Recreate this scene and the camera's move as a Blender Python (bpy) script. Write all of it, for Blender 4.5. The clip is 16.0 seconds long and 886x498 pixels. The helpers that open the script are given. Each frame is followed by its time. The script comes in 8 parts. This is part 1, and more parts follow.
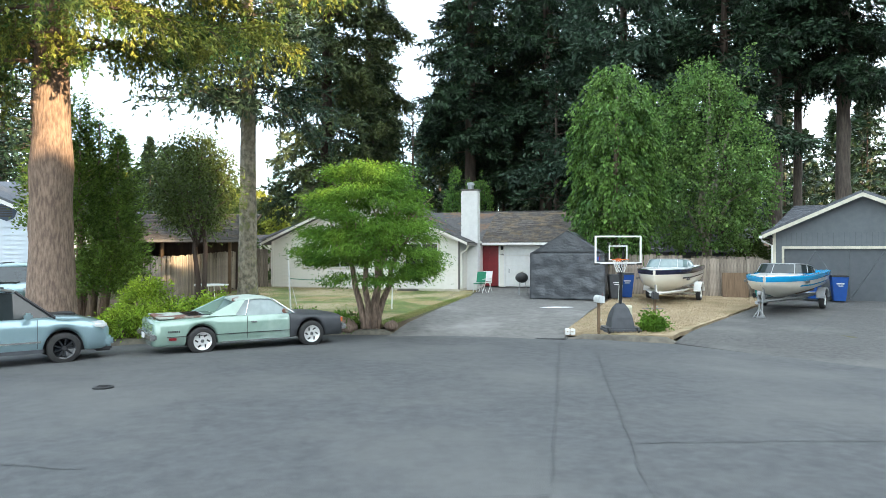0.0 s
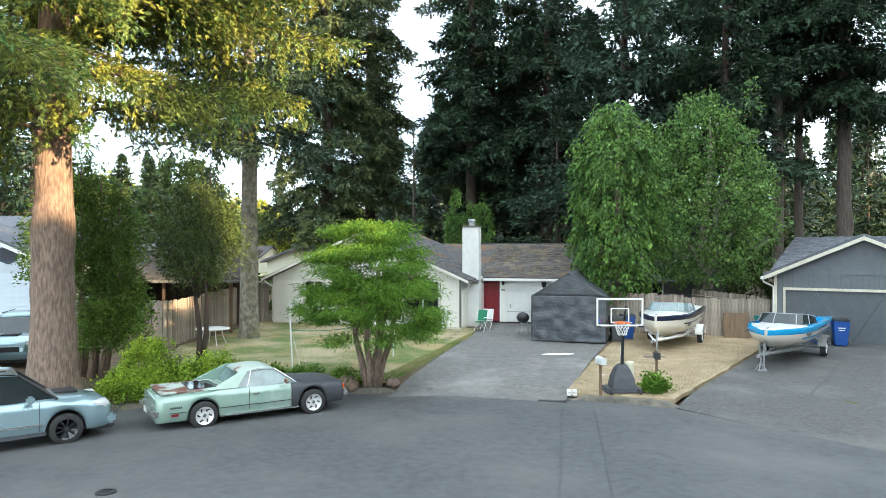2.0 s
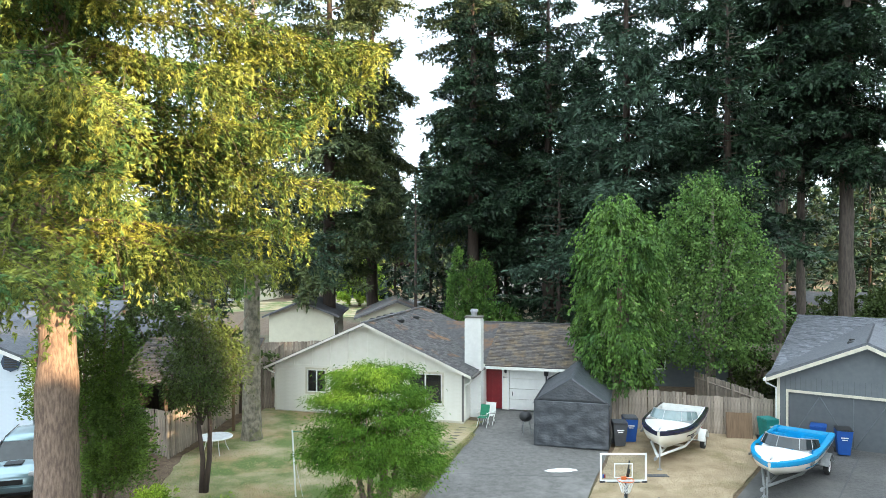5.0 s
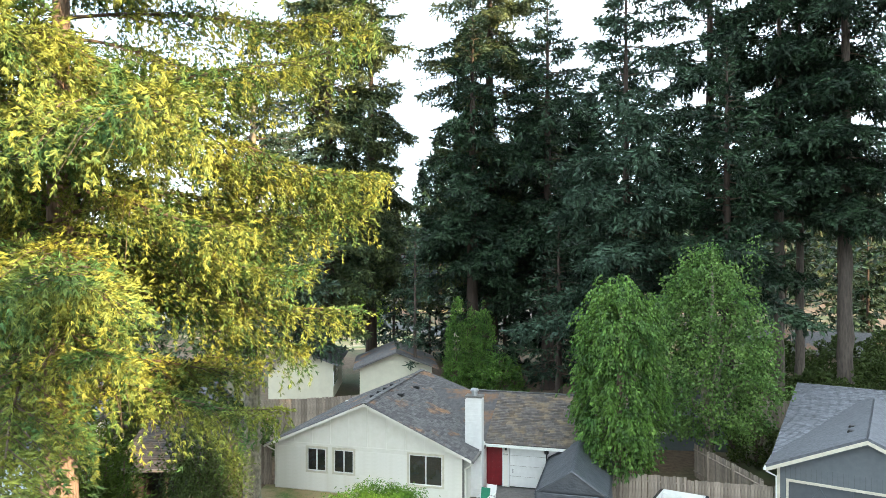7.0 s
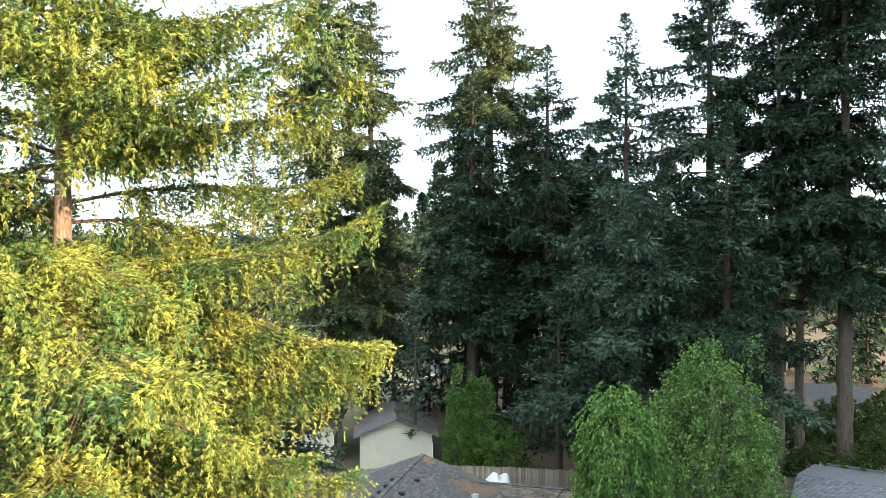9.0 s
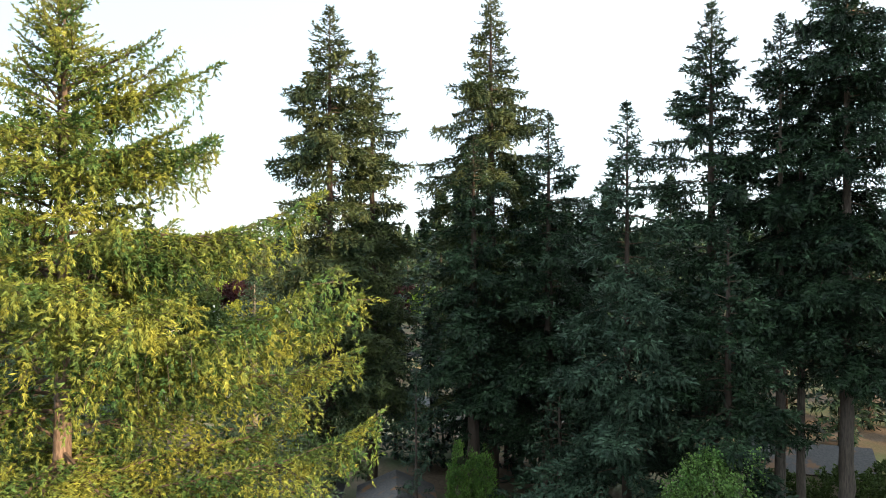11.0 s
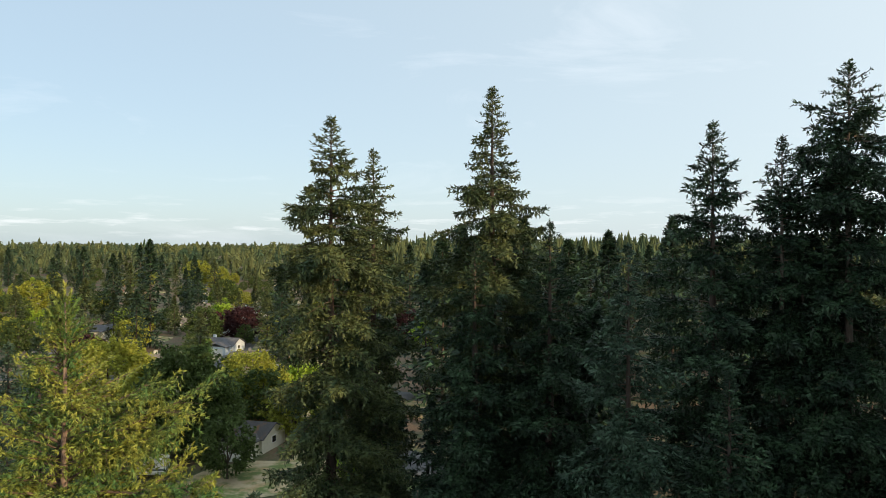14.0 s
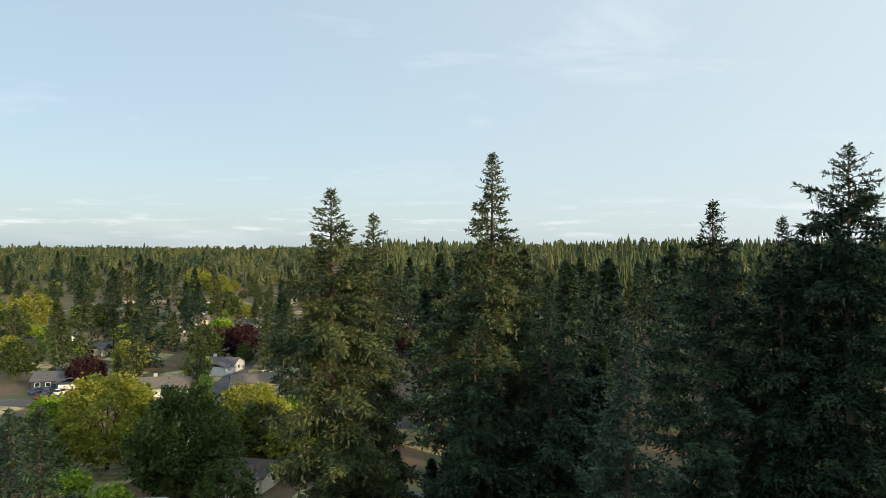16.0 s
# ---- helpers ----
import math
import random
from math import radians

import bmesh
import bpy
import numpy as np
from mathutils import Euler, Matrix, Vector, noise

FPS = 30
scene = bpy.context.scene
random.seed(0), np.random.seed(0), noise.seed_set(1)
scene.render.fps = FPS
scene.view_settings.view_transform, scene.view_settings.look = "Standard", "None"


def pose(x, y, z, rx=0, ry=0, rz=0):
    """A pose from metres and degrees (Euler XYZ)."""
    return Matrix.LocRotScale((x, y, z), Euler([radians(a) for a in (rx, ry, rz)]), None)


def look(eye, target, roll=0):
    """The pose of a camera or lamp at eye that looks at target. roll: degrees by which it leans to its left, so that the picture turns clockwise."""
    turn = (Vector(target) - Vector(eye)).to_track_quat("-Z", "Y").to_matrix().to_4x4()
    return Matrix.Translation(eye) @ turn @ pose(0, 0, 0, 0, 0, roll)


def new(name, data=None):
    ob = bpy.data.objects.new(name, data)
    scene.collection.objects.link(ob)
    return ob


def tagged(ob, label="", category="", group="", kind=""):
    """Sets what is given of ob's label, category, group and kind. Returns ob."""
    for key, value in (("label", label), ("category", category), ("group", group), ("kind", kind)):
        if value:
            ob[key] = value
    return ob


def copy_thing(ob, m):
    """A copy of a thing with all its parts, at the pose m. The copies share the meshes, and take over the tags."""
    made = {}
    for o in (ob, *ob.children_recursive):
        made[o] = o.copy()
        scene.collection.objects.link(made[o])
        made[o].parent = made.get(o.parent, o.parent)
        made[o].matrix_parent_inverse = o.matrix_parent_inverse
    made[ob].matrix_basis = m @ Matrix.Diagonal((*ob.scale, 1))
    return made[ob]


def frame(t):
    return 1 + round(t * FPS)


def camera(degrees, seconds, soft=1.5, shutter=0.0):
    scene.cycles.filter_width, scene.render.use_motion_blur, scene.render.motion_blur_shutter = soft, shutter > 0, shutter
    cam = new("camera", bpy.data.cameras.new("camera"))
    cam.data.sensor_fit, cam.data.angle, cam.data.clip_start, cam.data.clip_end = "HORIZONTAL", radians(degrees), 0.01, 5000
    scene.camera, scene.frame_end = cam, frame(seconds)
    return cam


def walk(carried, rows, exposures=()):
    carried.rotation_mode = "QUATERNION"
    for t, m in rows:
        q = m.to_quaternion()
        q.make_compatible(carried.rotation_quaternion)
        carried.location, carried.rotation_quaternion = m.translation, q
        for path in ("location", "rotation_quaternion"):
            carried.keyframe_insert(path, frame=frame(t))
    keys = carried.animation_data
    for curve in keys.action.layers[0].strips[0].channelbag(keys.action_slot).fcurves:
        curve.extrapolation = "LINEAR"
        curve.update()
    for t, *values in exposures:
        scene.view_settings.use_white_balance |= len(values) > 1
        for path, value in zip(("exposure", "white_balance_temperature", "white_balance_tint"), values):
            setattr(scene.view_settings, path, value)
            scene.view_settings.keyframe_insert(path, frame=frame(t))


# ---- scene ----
# A drone climbs straight up in front of the house, looking level.
cam = camera(64.2, 16.0, soft=0.5)
CLIMB = [
    (0.0, 0.000, 2.400, -0.051),
    (0.5, 0.026, 2.768, -0.026),
    (1.0, 0.042, 3.123, -0.011),
    (1.5, 0.015, 3.579, -0.010),
    (2.0, -0.041, 4.184, -0.025),
    (2.5, -0.070, 4.851, -0.018),
    (3.0, -0.084, 5.543, 0.002),
    (3.5, -0.091, 6.246, 0.049),
    (4.0, -0.085, 6.986, 0.091),
    (6.5, -0.207, 11.431, -0.087),
    (7.0, -0.240, 12.508, -0.130),
    (7.5, -0.285, 13.741, -0.167),
    (8.0, -0.314, 15.031, -0.195),
    (8.5, -0.325, 16.358, -0.213),
    (9.0, -0.324, 17.719, -0.213),
    (11.5, -0.217, 25.186, 0.022),
    (12.0, -0.195, 26.747, 0.087),
    (12.5, -0.188, 28.339, 0.127),
    (13.0, -0.187, 29.923, 0.148),
    (13.5, -0.176, 31.504, 0.147),
    (14.0, -0.161, 33.076, 0.135),
    (14.5, -0.174, 34.632, 0.133),
    (15.0, -0.188, 36.176, 0.132),
    (15.5, -0.179, 37.712, 0.131),
    (16.0, -0.162, 39.258, 0.134),
]
walk(cam, [(t, pose(x, 0, z, 90, 0, yaw)) for t, x, z, yaw in CLIMB],
     [(0.0, 1.84, 6350, 10), (3.0, 1.88, 6350, 10), (7.0, 1.80, 6350, 10), (9.0, 1.70, 6350, 10), (10.5, 1.1, 6450, 10), (12.0, 0.24, 6500, 10), (14.0, -0.08, 6500, 10), (16.0, -0.17, 6500, 10)])

# ---- light ----
SUN_AZ, SUN_EL = 132.0, 17.0          # degrees: to the sun, from +y turning to +x; height over the horizon
sun_dir = Vector((math.sin(radians(SUN_AZ)) * math.cos(radians(SUN_EL)), math.cos(radians(SUN_AZ)) * math.cos(radians(SUN_EL)), math.sin(radians(SUN_EL))))
sun = new("sun", bpy.data.lights.new("sun", "SUN"))
sun.data.energy, sun.data.angle, sun.data.color = 5.0, radians(0.6), (1.0, 0.72, 0.42)
sun.matrix_world = look(sun_dir * 200, (0, 0, 0))

world = bpy.data.worlds.new("sky")
scene.world = world
world.use_nodes = True
wt = world.node_tree
wt.nodes.clear()


def wnode(kind, **values):
    n = wt.nodes.new(kind)
    for k, v in values.items():
        n.inputs[k].default_value = v
    return n


sky = wt.nodes.new("ShaderNodeTexSky")
sky.sky_type, sky.sun_disc = "NISHITA", False
sky.sun_elevation, sky.sun_rotation = radians(SUN_EL), radians(SUN_AZ)
sky.air_density, sky.dust_density, sky.ozone_density = 1.0, 1.2, 1.5
w_tc = wt.nodes.new("ShaderNodeTexCoord")
w_map = wt.nodes.new("ShaderNodeMapping")
w_map.inputs["Scale"].default_value = (2.2, 2.2, 9.0)
w_map.inputs["Rotation"].default_value = (0.10, 0.25, 0.0)
w_noise = wnode("ShaderNodeTexNoise", Scale=1.3, Detail=7.0, Roughness=0.62, Distortion=0.6)
w_ramp = wt.nodes.new("ShaderNodeValToRGB")
w_ramp.color_ramp.elements[0].position, w_ramp.color_ramp.elements[1].position = 0.56, 0.86
w_mix = wt.nodes.new("ShaderNodeMixRGB")
w_mix.inputs[2].default_value = (9.5, 9.6, 10.0, 1)
w_mul = wt.nodes.new("ShaderNodeMath")
w_mul.operation = "MULTIPLY"
w_mul.inputs[1].default_value = 0.26
w_bg = wt.nodes.new("ShaderNodeBackground")
w_bg.inputs["Strength"].default_value = 0.15
w_out = wt.nodes.new("ShaderNodeOutputWorld")
wt.links.new(w_tc.outputs["Generated"], w_map.inputs[0])
wt.links.new(w_map.outputs[0], w_noise.inputs["Vector"])
wt.links.new(w_noise.outputs["Fac"], w_ramp.inputs[0])
wt.links.new(w_ramp.outputs[0], w_mul.inputs[0])
wt.links.new(w_mul.outputs[0], w_mix.inputs[0])
w_veil = wt.nodes.new("ShaderNodeMixRGB")           # thin high haze over the whole sky
w_veil.inputs[0].default_value, w_veil.inputs[2].default_value = 0.60, (4.4, 5.6, 6.45, 1)
wt.links.new(sky.outputs[0], w_veil.inputs[1])
w_dot = wt.nodes.new("ShaderNodeVectorMath")        # the haze thickens towards the sun
w_dot.operation = "DOT_PRODUCT"
w_dot.inputs[1].default_value = (math.sin(radians(SUN_AZ)), math.cos(radians(SUN_AZ)), 0)
w_near = wt.nodes.new("ShaderNodeMapRange")
w_near.inputs["From Min"].default_value, w_near.inputs["From Max"].default_value = -1.0, 0.2
w_near.inputs["To Min"].default_value, w_near.inputs["To Max"].default_value = 0.0, 0.6
w_glow = wt.nodes.new("ShaderNodeMixRGB")
w_glow.inputs[2].default_value = (7.6, 8.3, 8.4, 1)
wt.links.new(w_tc.outputs["Generated"], w_dot.inputs[0])
wt.links.new(w_dot.outputs["Value"], w_near.inputs["Value"])
wt.links.new(w_near.outputs[0], w_glow.inputs[0])
wt.links.new(w_veil.outputs[0], w_glow.inputs[1])
wt.links.new(w_glow.outputs[0], w_mix.inputs[1])
w_sep = wt.nodes.new("ShaderNodeSeparateXYZ")       # small white clouds low over the horizon
w_low = wt.nodes.new("ShaderNodeValToRGB")
for place, value in ((0.012, 0.0), (0.030, 1.0), (0.050, 0.5), (0.085, 0.0)):
    e = w_low.color_ramp.elements.new(place)
    e.color = (value, value, value, 1)
w_low.color_ramp.elements[0].color = w_low.color_ramp.elements[-1].color = (0, 0, 0, 1)
w_map2 = wt.nodes.new("ShaderNodeMapping")
w_map2.inputs["Scale"].default_value = (5.0, 5.0, 42.0)
w_noise2 = wnode("ShaderNodeTexNoise", Scale=1.6, Detail=6.0, Roughness=0.6)
w_puff = wt.nodes.new("ShaderNodeMapRange")
w_puff.inputs["From Min"].default_value, w_puff.inputs["From Max"].default_value, w_puff.inputs["To Max"].default_value = 0.54, 0.66, 0.5
w_mul2 = wt.nodes.new("ShaderNodeMath")
w_mul2.operation = "MULTIPLY"
w_mix2 = wt.nodes.new("ShaderNodeMixRGB")
w_mix2.inputs[2].default_value = (8.6, 8.7, 8.8, 1)
wt.links.new(w_tc.outputs["Generated"], w_sep.inputs[0])
wt.links.new(w_sep.outputs["Z"], w_low.inputs[0])
wt.links.new(w_tc.outputs["Generated"], w_map2.inputs[0])
wt.links.new(w_map2.outputs[0], w_noise2.inputs["Vector"])
wt.links.new(w_noise2.outputs["Fac"], w_puff.inputs["Value"])
wt.links.new(w_puff.outputs[0], w_mul2.inputs[0])
wt.links.new(w_low.outputs[0], w_mul2.inputs[1])
wt.links.new(w_mul2.outputs[0], w_mix2.inputs[0])
wt.links.new(w_mix.outputs[0], w_mix2.inputs[1])
wt.links.new(w_mix2.outputs[0], w_bg.inputs[0])
wt.links.new(w_bg.outputs[0], w_out.inputs[0])

# ---- materials ----


def material(name, color, color2=None, rough=0.7, metal=0.0, scale=6.0, detail=4.0, bump=0.0, bump_scale=None, spread=(0.35, 0.65), island=0.0, object_random=0.0,
             translucent=0.0, stain=None, stain_scale=0.6, stain_at=(0.55, 0.7), coat=0.0, stretch=(1, 1, 1), spec=0.5):
    """A procedural surface: two colours mixed by a fine noise, stains at a larger scale, relief, and a change of value from piece to piece."""
    m = bpy.data.materials.new(name)
    m.use_nodes = True
    nt = m.node_tree
    p = nt.nodes["Principled BSDF"]
    out = nt.nodes["Material Output"]
    p.inputs["Roughness"].default_value, p.inputs["Metallic"].default_value = rough, metal
    p.inputs["Coat Weight"].default_value = coat
    p.inputs["Specular IOR Level"].default_value = spec
    tc = nt.nodes.new("ShaderNodeTexCoord")
    mp = nt.nodes.new("ShaderNodeMapping")
    mp.inputs["Scale"].default_value = stretch
    nt.links.new(tc.outputs["Object"], mp.inputs[0])
    color2 = color2 or tuple(c * 0.8 for c in color)

    def ramp(s, lo, hi, det):
        n = nt.nodes.new("ShaderNodeTexNoise")
        n.inputs["Scale"].default_value, n.inputs["Detail"].default_value, n.inputs["Roughness"].default_value = s, det, 0.6
        nt.links.new(mp.outputs[0], n.inputs["Vector"])
        r = nt.nodes.new("ShaderNodeMapRange")
        r.inputs["From Min"].default_value, r.inputs["From Max"].default_value = lo, hi
        nt.links.new(n.outputs["Fac"], r.inputs["Value"])
        return r.outputs[0]

    def mix(fac, a, b):
        n = nt.nodes.new("ShaderNodeMixRGB")
        for i, v in ((0, fac), (1, a), (2, b)):
            if isinstance(v, tuple):
                n.inputs[i].default_value = (*v, 1)
            else:
                nt.links.new(v, n.inputs[i])
        return n.outputs[0]

    col = mix(ramp(scale, spread[0], spread[1], detail), color, color2)
    if stain:
        col = mix(ramp(stain_scale, stain_at[0], stain_at[1], 5.0), col, stain)
    for amount, source in ((island, "island"), (object_random, "object")):
        if amount:
            if source == "island":
                value = nt.nodes.new("ShaderNodeNewGeometry").outputs["Random Per Island"]
            else:
                value = nt.nodes.new("ShaderNodeObjectInfo").outputs["Random"]
            r = nt.nodes.new("ShaderNodeMapRange")
            r.inputs["To Min"].default_value, r.inputs["To Max"].default_value = 1 - amount, 1 + amount
            nt.links.new(value, r.inputs["Value"])
            h = nt.nodes.new("ShaderNodeHueSaturation")
            nt.links.new(r.outputs[0], h.inputs["Value"])
            nt.links.new(col, h.inputs["Color"])
            col = h.outputs[0]
    nt.links.new(col, p.inputs["Base Color"])
    if bump:
        n = nt.nodes.new("ShaderNodeTexNoise")
        n.inputs["Scale"].default_value, n.inputs["Detail"].default_value = bump_scale or scale * 3, 5.0
        nt.links.new(mp.outputs[0], n.inputs["Vector"])
        b = nt.nodes.new("ShaderNodeBump")
        b.inputs["Strength"].default_value, b.inputs["Distance"].default_value = bump, 0.03
        nt.links.new(n.outputs["Fac"], b.inputs["Height"])
        nt.links.new(b.outputs[0], p.inputs["Normal"])
    if translucent:
        t = nt.nodes.new("ShaderNodeBsdfTranslucent")
        nt.links.new(col, t.inputs["Color"])
        s = nt.nodes.new("ShaderNodeMixShader")
        s.inputs[0].default_value = translucent
        nt.links.new(p.outputs[0], s.inputs[1])
        nt.links.new(t.outputs[0], s.inputs[2])
        nt.links.new(s.outputs[0], out.inputs[0])
    return m


def glass(name, color, rough=0.03):
    m = bpy.data.materials.new(name)
    m.use_nodes = True
    p = m.node_tree.nodes["Principled BSDF"]
    p.inputs["Base Color"].default_value, p.inputs["Roughness"].default_value = (*color, 1), rough
    p.inputs["Transmission Weight"].default_value, p.inputs["IOR"].default_value = 1.0, 1.45
    return m


ASPHALT = material("asphalt", (0.085, 0.088, 0.092), (0.055, 0.057, 0.06), 0.82, scale=5, detail=14, bump=0.35, bump_scale=90, stain=(0.115, 0.115, 0.112), stain_scale=0.22, stain_at=(0.45, 0.7))
CRACK = material("crack_seal", (0.05, 0.051, 0.053), (0.075, 0.076, 0.078), 0.7, scale=9)
CONCRETE = material("old_concrete", (0.20, 0.193, 0.182), (0.098, 0.095, 0.090), 0.88, scale=4.5, detail=14, spread=(0.25, 0.75), bump=0.5, bump_scale=70, stain=(0.27, 0.262, 0.25), stain_scale=0.35, stain_at=(0.52, 0.74))
AGGREGATE = material("dark_aggregate", (0.125, 0.122, 0.118), (0.06, 0.059, 0.058), 0.9, scale=9, detail=14, spread=(0.25, 0.75), bump=0.6, bump_scale=80, stain=(0.165, 0.16, 0.15), stain_scale=0.3, stain_at=(0.5, 0.74))
KERB = material("kerb_concrete", (0.17, 0.15, 0.12), (0.07, 0.065, 0.055), 0.9, scale=3, detail=7, bump=0.4)
SOIL = material("soil", (0.10, 0.062, 0.038), (0.17, 0.12, 0.075), 0.95, scale=3.5, detail=8, bump=0.8, bump_scale=14, stain=(0.065, 0.085, 0.03), stain_scale=0.06, stain_at=(0.46, 0.60))
LAWN = material("lawn", (0.13, 0.18, 0.05), (0.38, 0.28, 0.15), 0.95, scale=0.55, detail=8, bump=0.7, bump_scale=30, spread=(0.46, 0.6), stain=(0.44, 0.36, 0.23), stain_scale=0.3, stain_at=(0.46, 0.60))
STRAW = material("dry_lawn", (0.42, 0.33, 0.215), (0.28, 0.21, 0.13), 0.95, scale=1.5, detail=8, bump=0.7, bump_scale=30, stain=(0.20, 0.17, 0.08), stain_scale=0.5, stain_at=(0.55, 0.72))
SIDING = material("white_siding", (0.80, 0.78, 0.72), (0.74, 0.72, 0.65), 0.6, scale=3, detail=6, stain=(0.62, 0.56, 0.45), stain_scale=0.5, stain_at=(0.6, 0.85))
TRIM = material("cream_trim", (0.66, 0.62, 0.50), None, 0.6, scale=4)
WHITE = material("white_paint", (0.82, 0.82, 0.80), (0.75, 0.75, 0.73), 0.5, scale=4)
SHINGLE = material("grey_shingles", (0.115, 0.11, 0.11), (0.07, 0.068, 0.07), 0.92, scale=5, object_random=0.3, island=0.32, bump=0.4, bump_scale=60, stain=(0.21, 0.115, 0.06), stain_scale=0.5, stain_at=(0.54, 0.64))
SHINGLE_B = material("blue_grey_shingles", (0.15, 0.16, 0.18), (0.10, 0.105, 0.12), 0.92, scale=5, object_random=0.3, island=0.28, bump=0.4, bump_scale=60)
SHINGLE_M = material("mossy_shingles", (0.115, 0.10, 0.09), (0.07, 0.062, 0.058), 0.95, scale=5, object_random=0.3, island=0.35, bump=0.5, bump_scale=60, stain=(0.165, 0.12, 0.075), stain_scale=1.3, stain_at=(0.46, 0.66))
GUTTER = material("gutter_grey", (0.16, 0.15, 0.14), None, 0.5)
GREY_WALL = material("grey_wall", (0.14, 0.155, 0.165), (0.12, 0.135, 0.145), 0.7, scale=4)
GREY_DOOR = material("dark_grey_door", (0.095, 0.105, 0.115), (0.08, 0.09, 0.1), 0.6, scale=4)
BLUE_WALL = material("pale_blue_wall", (0.62, 0.70, 0.78), (0.56, 0.64, 0.72), 0.65, scale=3)
NAVY = material("navy_paint", (0.03, 0.06, 0.11), None, 0.5)
DARK_PANE = material("window_pane", (0.012, 0.014, 0.016), (0.03, 0.033, 0.035), 0.06, scale=1.2, spec=0.9)
RED_DOOR = material("red_door_paint", (0.22, 0.012, 0.018), (0.17, 0.008, 0.014), 0.4, scale=4)
FENCE = material("weathered_fence", (0.40, 0.335, 0.27), (0.23, 0.19, 0.155), 0.9, scale=5, detail=6, stretch=(6, 6, 0.6), bump=0.4, object_random=0.28, stain=(0.13, 0.115, 0.10), stain_scale=1.0, stain_at=(0.5, 0.75))
CEDAR_BOARD = material("new_cedar_boards", (0.42, 0.20, 0.085), (0.30, 0.14, 0.06), 0.8, scale=4, stretch=(5, 5, 0.5), object_random=0.2)
WOOD = material("brown_wood", (0.20, 0.13, 0.08), (0.13, 0.085, 0.05), 0.85, scale=4, stretch=(5, 5, 0.5))
BARK = material("fir_bark", (0.30, 0.215, 0.165), (0.15, 0.105, 0.082), 0.95, scale=2.6, detail=12, stretch=(6.5, 6.5, 1.4), bump=1.0, bump_scale=3.5, spread=(0.38, 0.6))
BARK_PALE = material("mossy_bark", (0.31, 0.275, 0.215), (0.12, 0.11, 0.085), 0.95, scale=4.5, detail=10, stretch=(1.3, 1.3, 1.0), bump=1.0, bump_scale=9, spread=(0.38, 0.62), stain=(0.15, 0.16, 0.06), stain_scale=1.6, stain_at=(0.54, 0.66))
BARK_DARK = material("dark_bark", (0.085, 0.06, 0.048), (0.05, 0.037, 0.032), 0.95, scale=2.0, detail=6, stretch=(3, 3, 0.4), bump=1.0, bump_scale=5)
BARK_GREY = material("grey_brown_bark", (0.19, 0.155, 0.13), (0.09, 0.072, 0.062), 0.95, scale=2.4, detail=9, stretch=(4, 4, 0.6), bump=1.0, bump_scale=4)
TWIG = material("twig_bark", (0.15, 0.11, 0.08), (0.09, 0.065, 0.05), 0.95, scale=6)
# yellow clumps hold the sun on the fir, dark green ones its shade
NEEDLE = material("sunlit_fir_needles", (0.26, 0.28, 0.052), (0.065, 0.135, 0.04), 0.6, scale=0.8, spread=(0.4, 0.6), island=0.5, translucent=0.05, spec=0.2)
# the near-black second colour stands for shade between the boughs
NEEDLE_DARK = material("dark_shaded_fir_needles", (0.046, 0.088, 0.043), (0.011, 0.026, 0.015), 0.5, scale=0.55, spread=(0.36, 0.60), island=0.5, translucent=0.06, spec=0.25)
# lighter copy of the forest needles, with sunlight put into the colour
NEEDLE_SUNLIT = material("sunlit_green_needles", (0.112, 0.135, 0.046), (0.024, 0.050, 0.024), 0.6, scale=0.5, island=0.5, translucent=0.08, spec=0.3)
NEEDLE_BLUE = material("blue_spruce_needles", (0.060, 0.105, 0.064), (0.025, 0.050, 0.033), 0.55, scale=0.6, island=0.5, translucent=0.06, spec=0.25)
# the pale yellow-green tone puts sunlit, hazy crowns into the colour
FAR_NEEDLE = material("far_needles", (0.040, 0.072, 0.042), (0.125, 0.14, 0.055), 0.7, scale=0.02, island=0.5, translucent=0.2, spec=0.1)
CEDAR = material("cedar_fronds", (0.135, 0.245, 0.045), (0.05, 0.12, 0.026), 0.5, scale=0.9, island=0.55, translucent=0.2, spec=0.3)
ARBOR = material("arborvitae_sprays", (0.16, 0.25, 0.045), (0.085, 0.155, 0.035), 0.55, scale=0.8, island=0.5, translucent=0.25, spec=0.2)
THREAD = material("thread_cypress_fronds", (0.15, 0.27, 0.035), (0.075, 0.17, 0.025), 0.6, scale=1.2, island=0.45, translucent=0.3, spec=0.12)
BIRCH = material("birch_leaves", (0.18, 0.29, 0.075), (0.075, 0.16, 0.04), 0.5, scale=0.7, island=0.6, translucent=0.40, spec=0.3)
HOLLY = material("dark_broad_leaves", (0.105, 0.145, 0.04), (0.06, 0.09, 0.028), 0.4, scale=0.8, island=0.5, translucent=0.25, spec=0.12)
GOLD_LEAF = material("yellow_green_leaves", (0.33, 0.44, 0.05), (0.18, 0.30, 0.04), 0.55, scale=0.9, island=0.45, translucent=0.35, spec=0.12)
FAR_LEAF = material("maple_leaves", (0.085, 0.12, 0.035), (0.055, 0.085, 0.028), 0.6, scale=0.15, island=0.45, translucent=0.3, spec=0.12)
FAR_YELLOW = material("locust_leaves", (0.31, 0.32, 0.05), (0.19, 0.23, 0.04), 0.6, scale=0.15, island=0.4, translucent=0.35, spec=0.12)
FAR_RED = material("plum_leaves", (0.055, 0.022, 0.024), (0.035, 0.017, 0.02), 0.6, scale=0.2, island=0.4, translucent=0.2, spec=0.12)
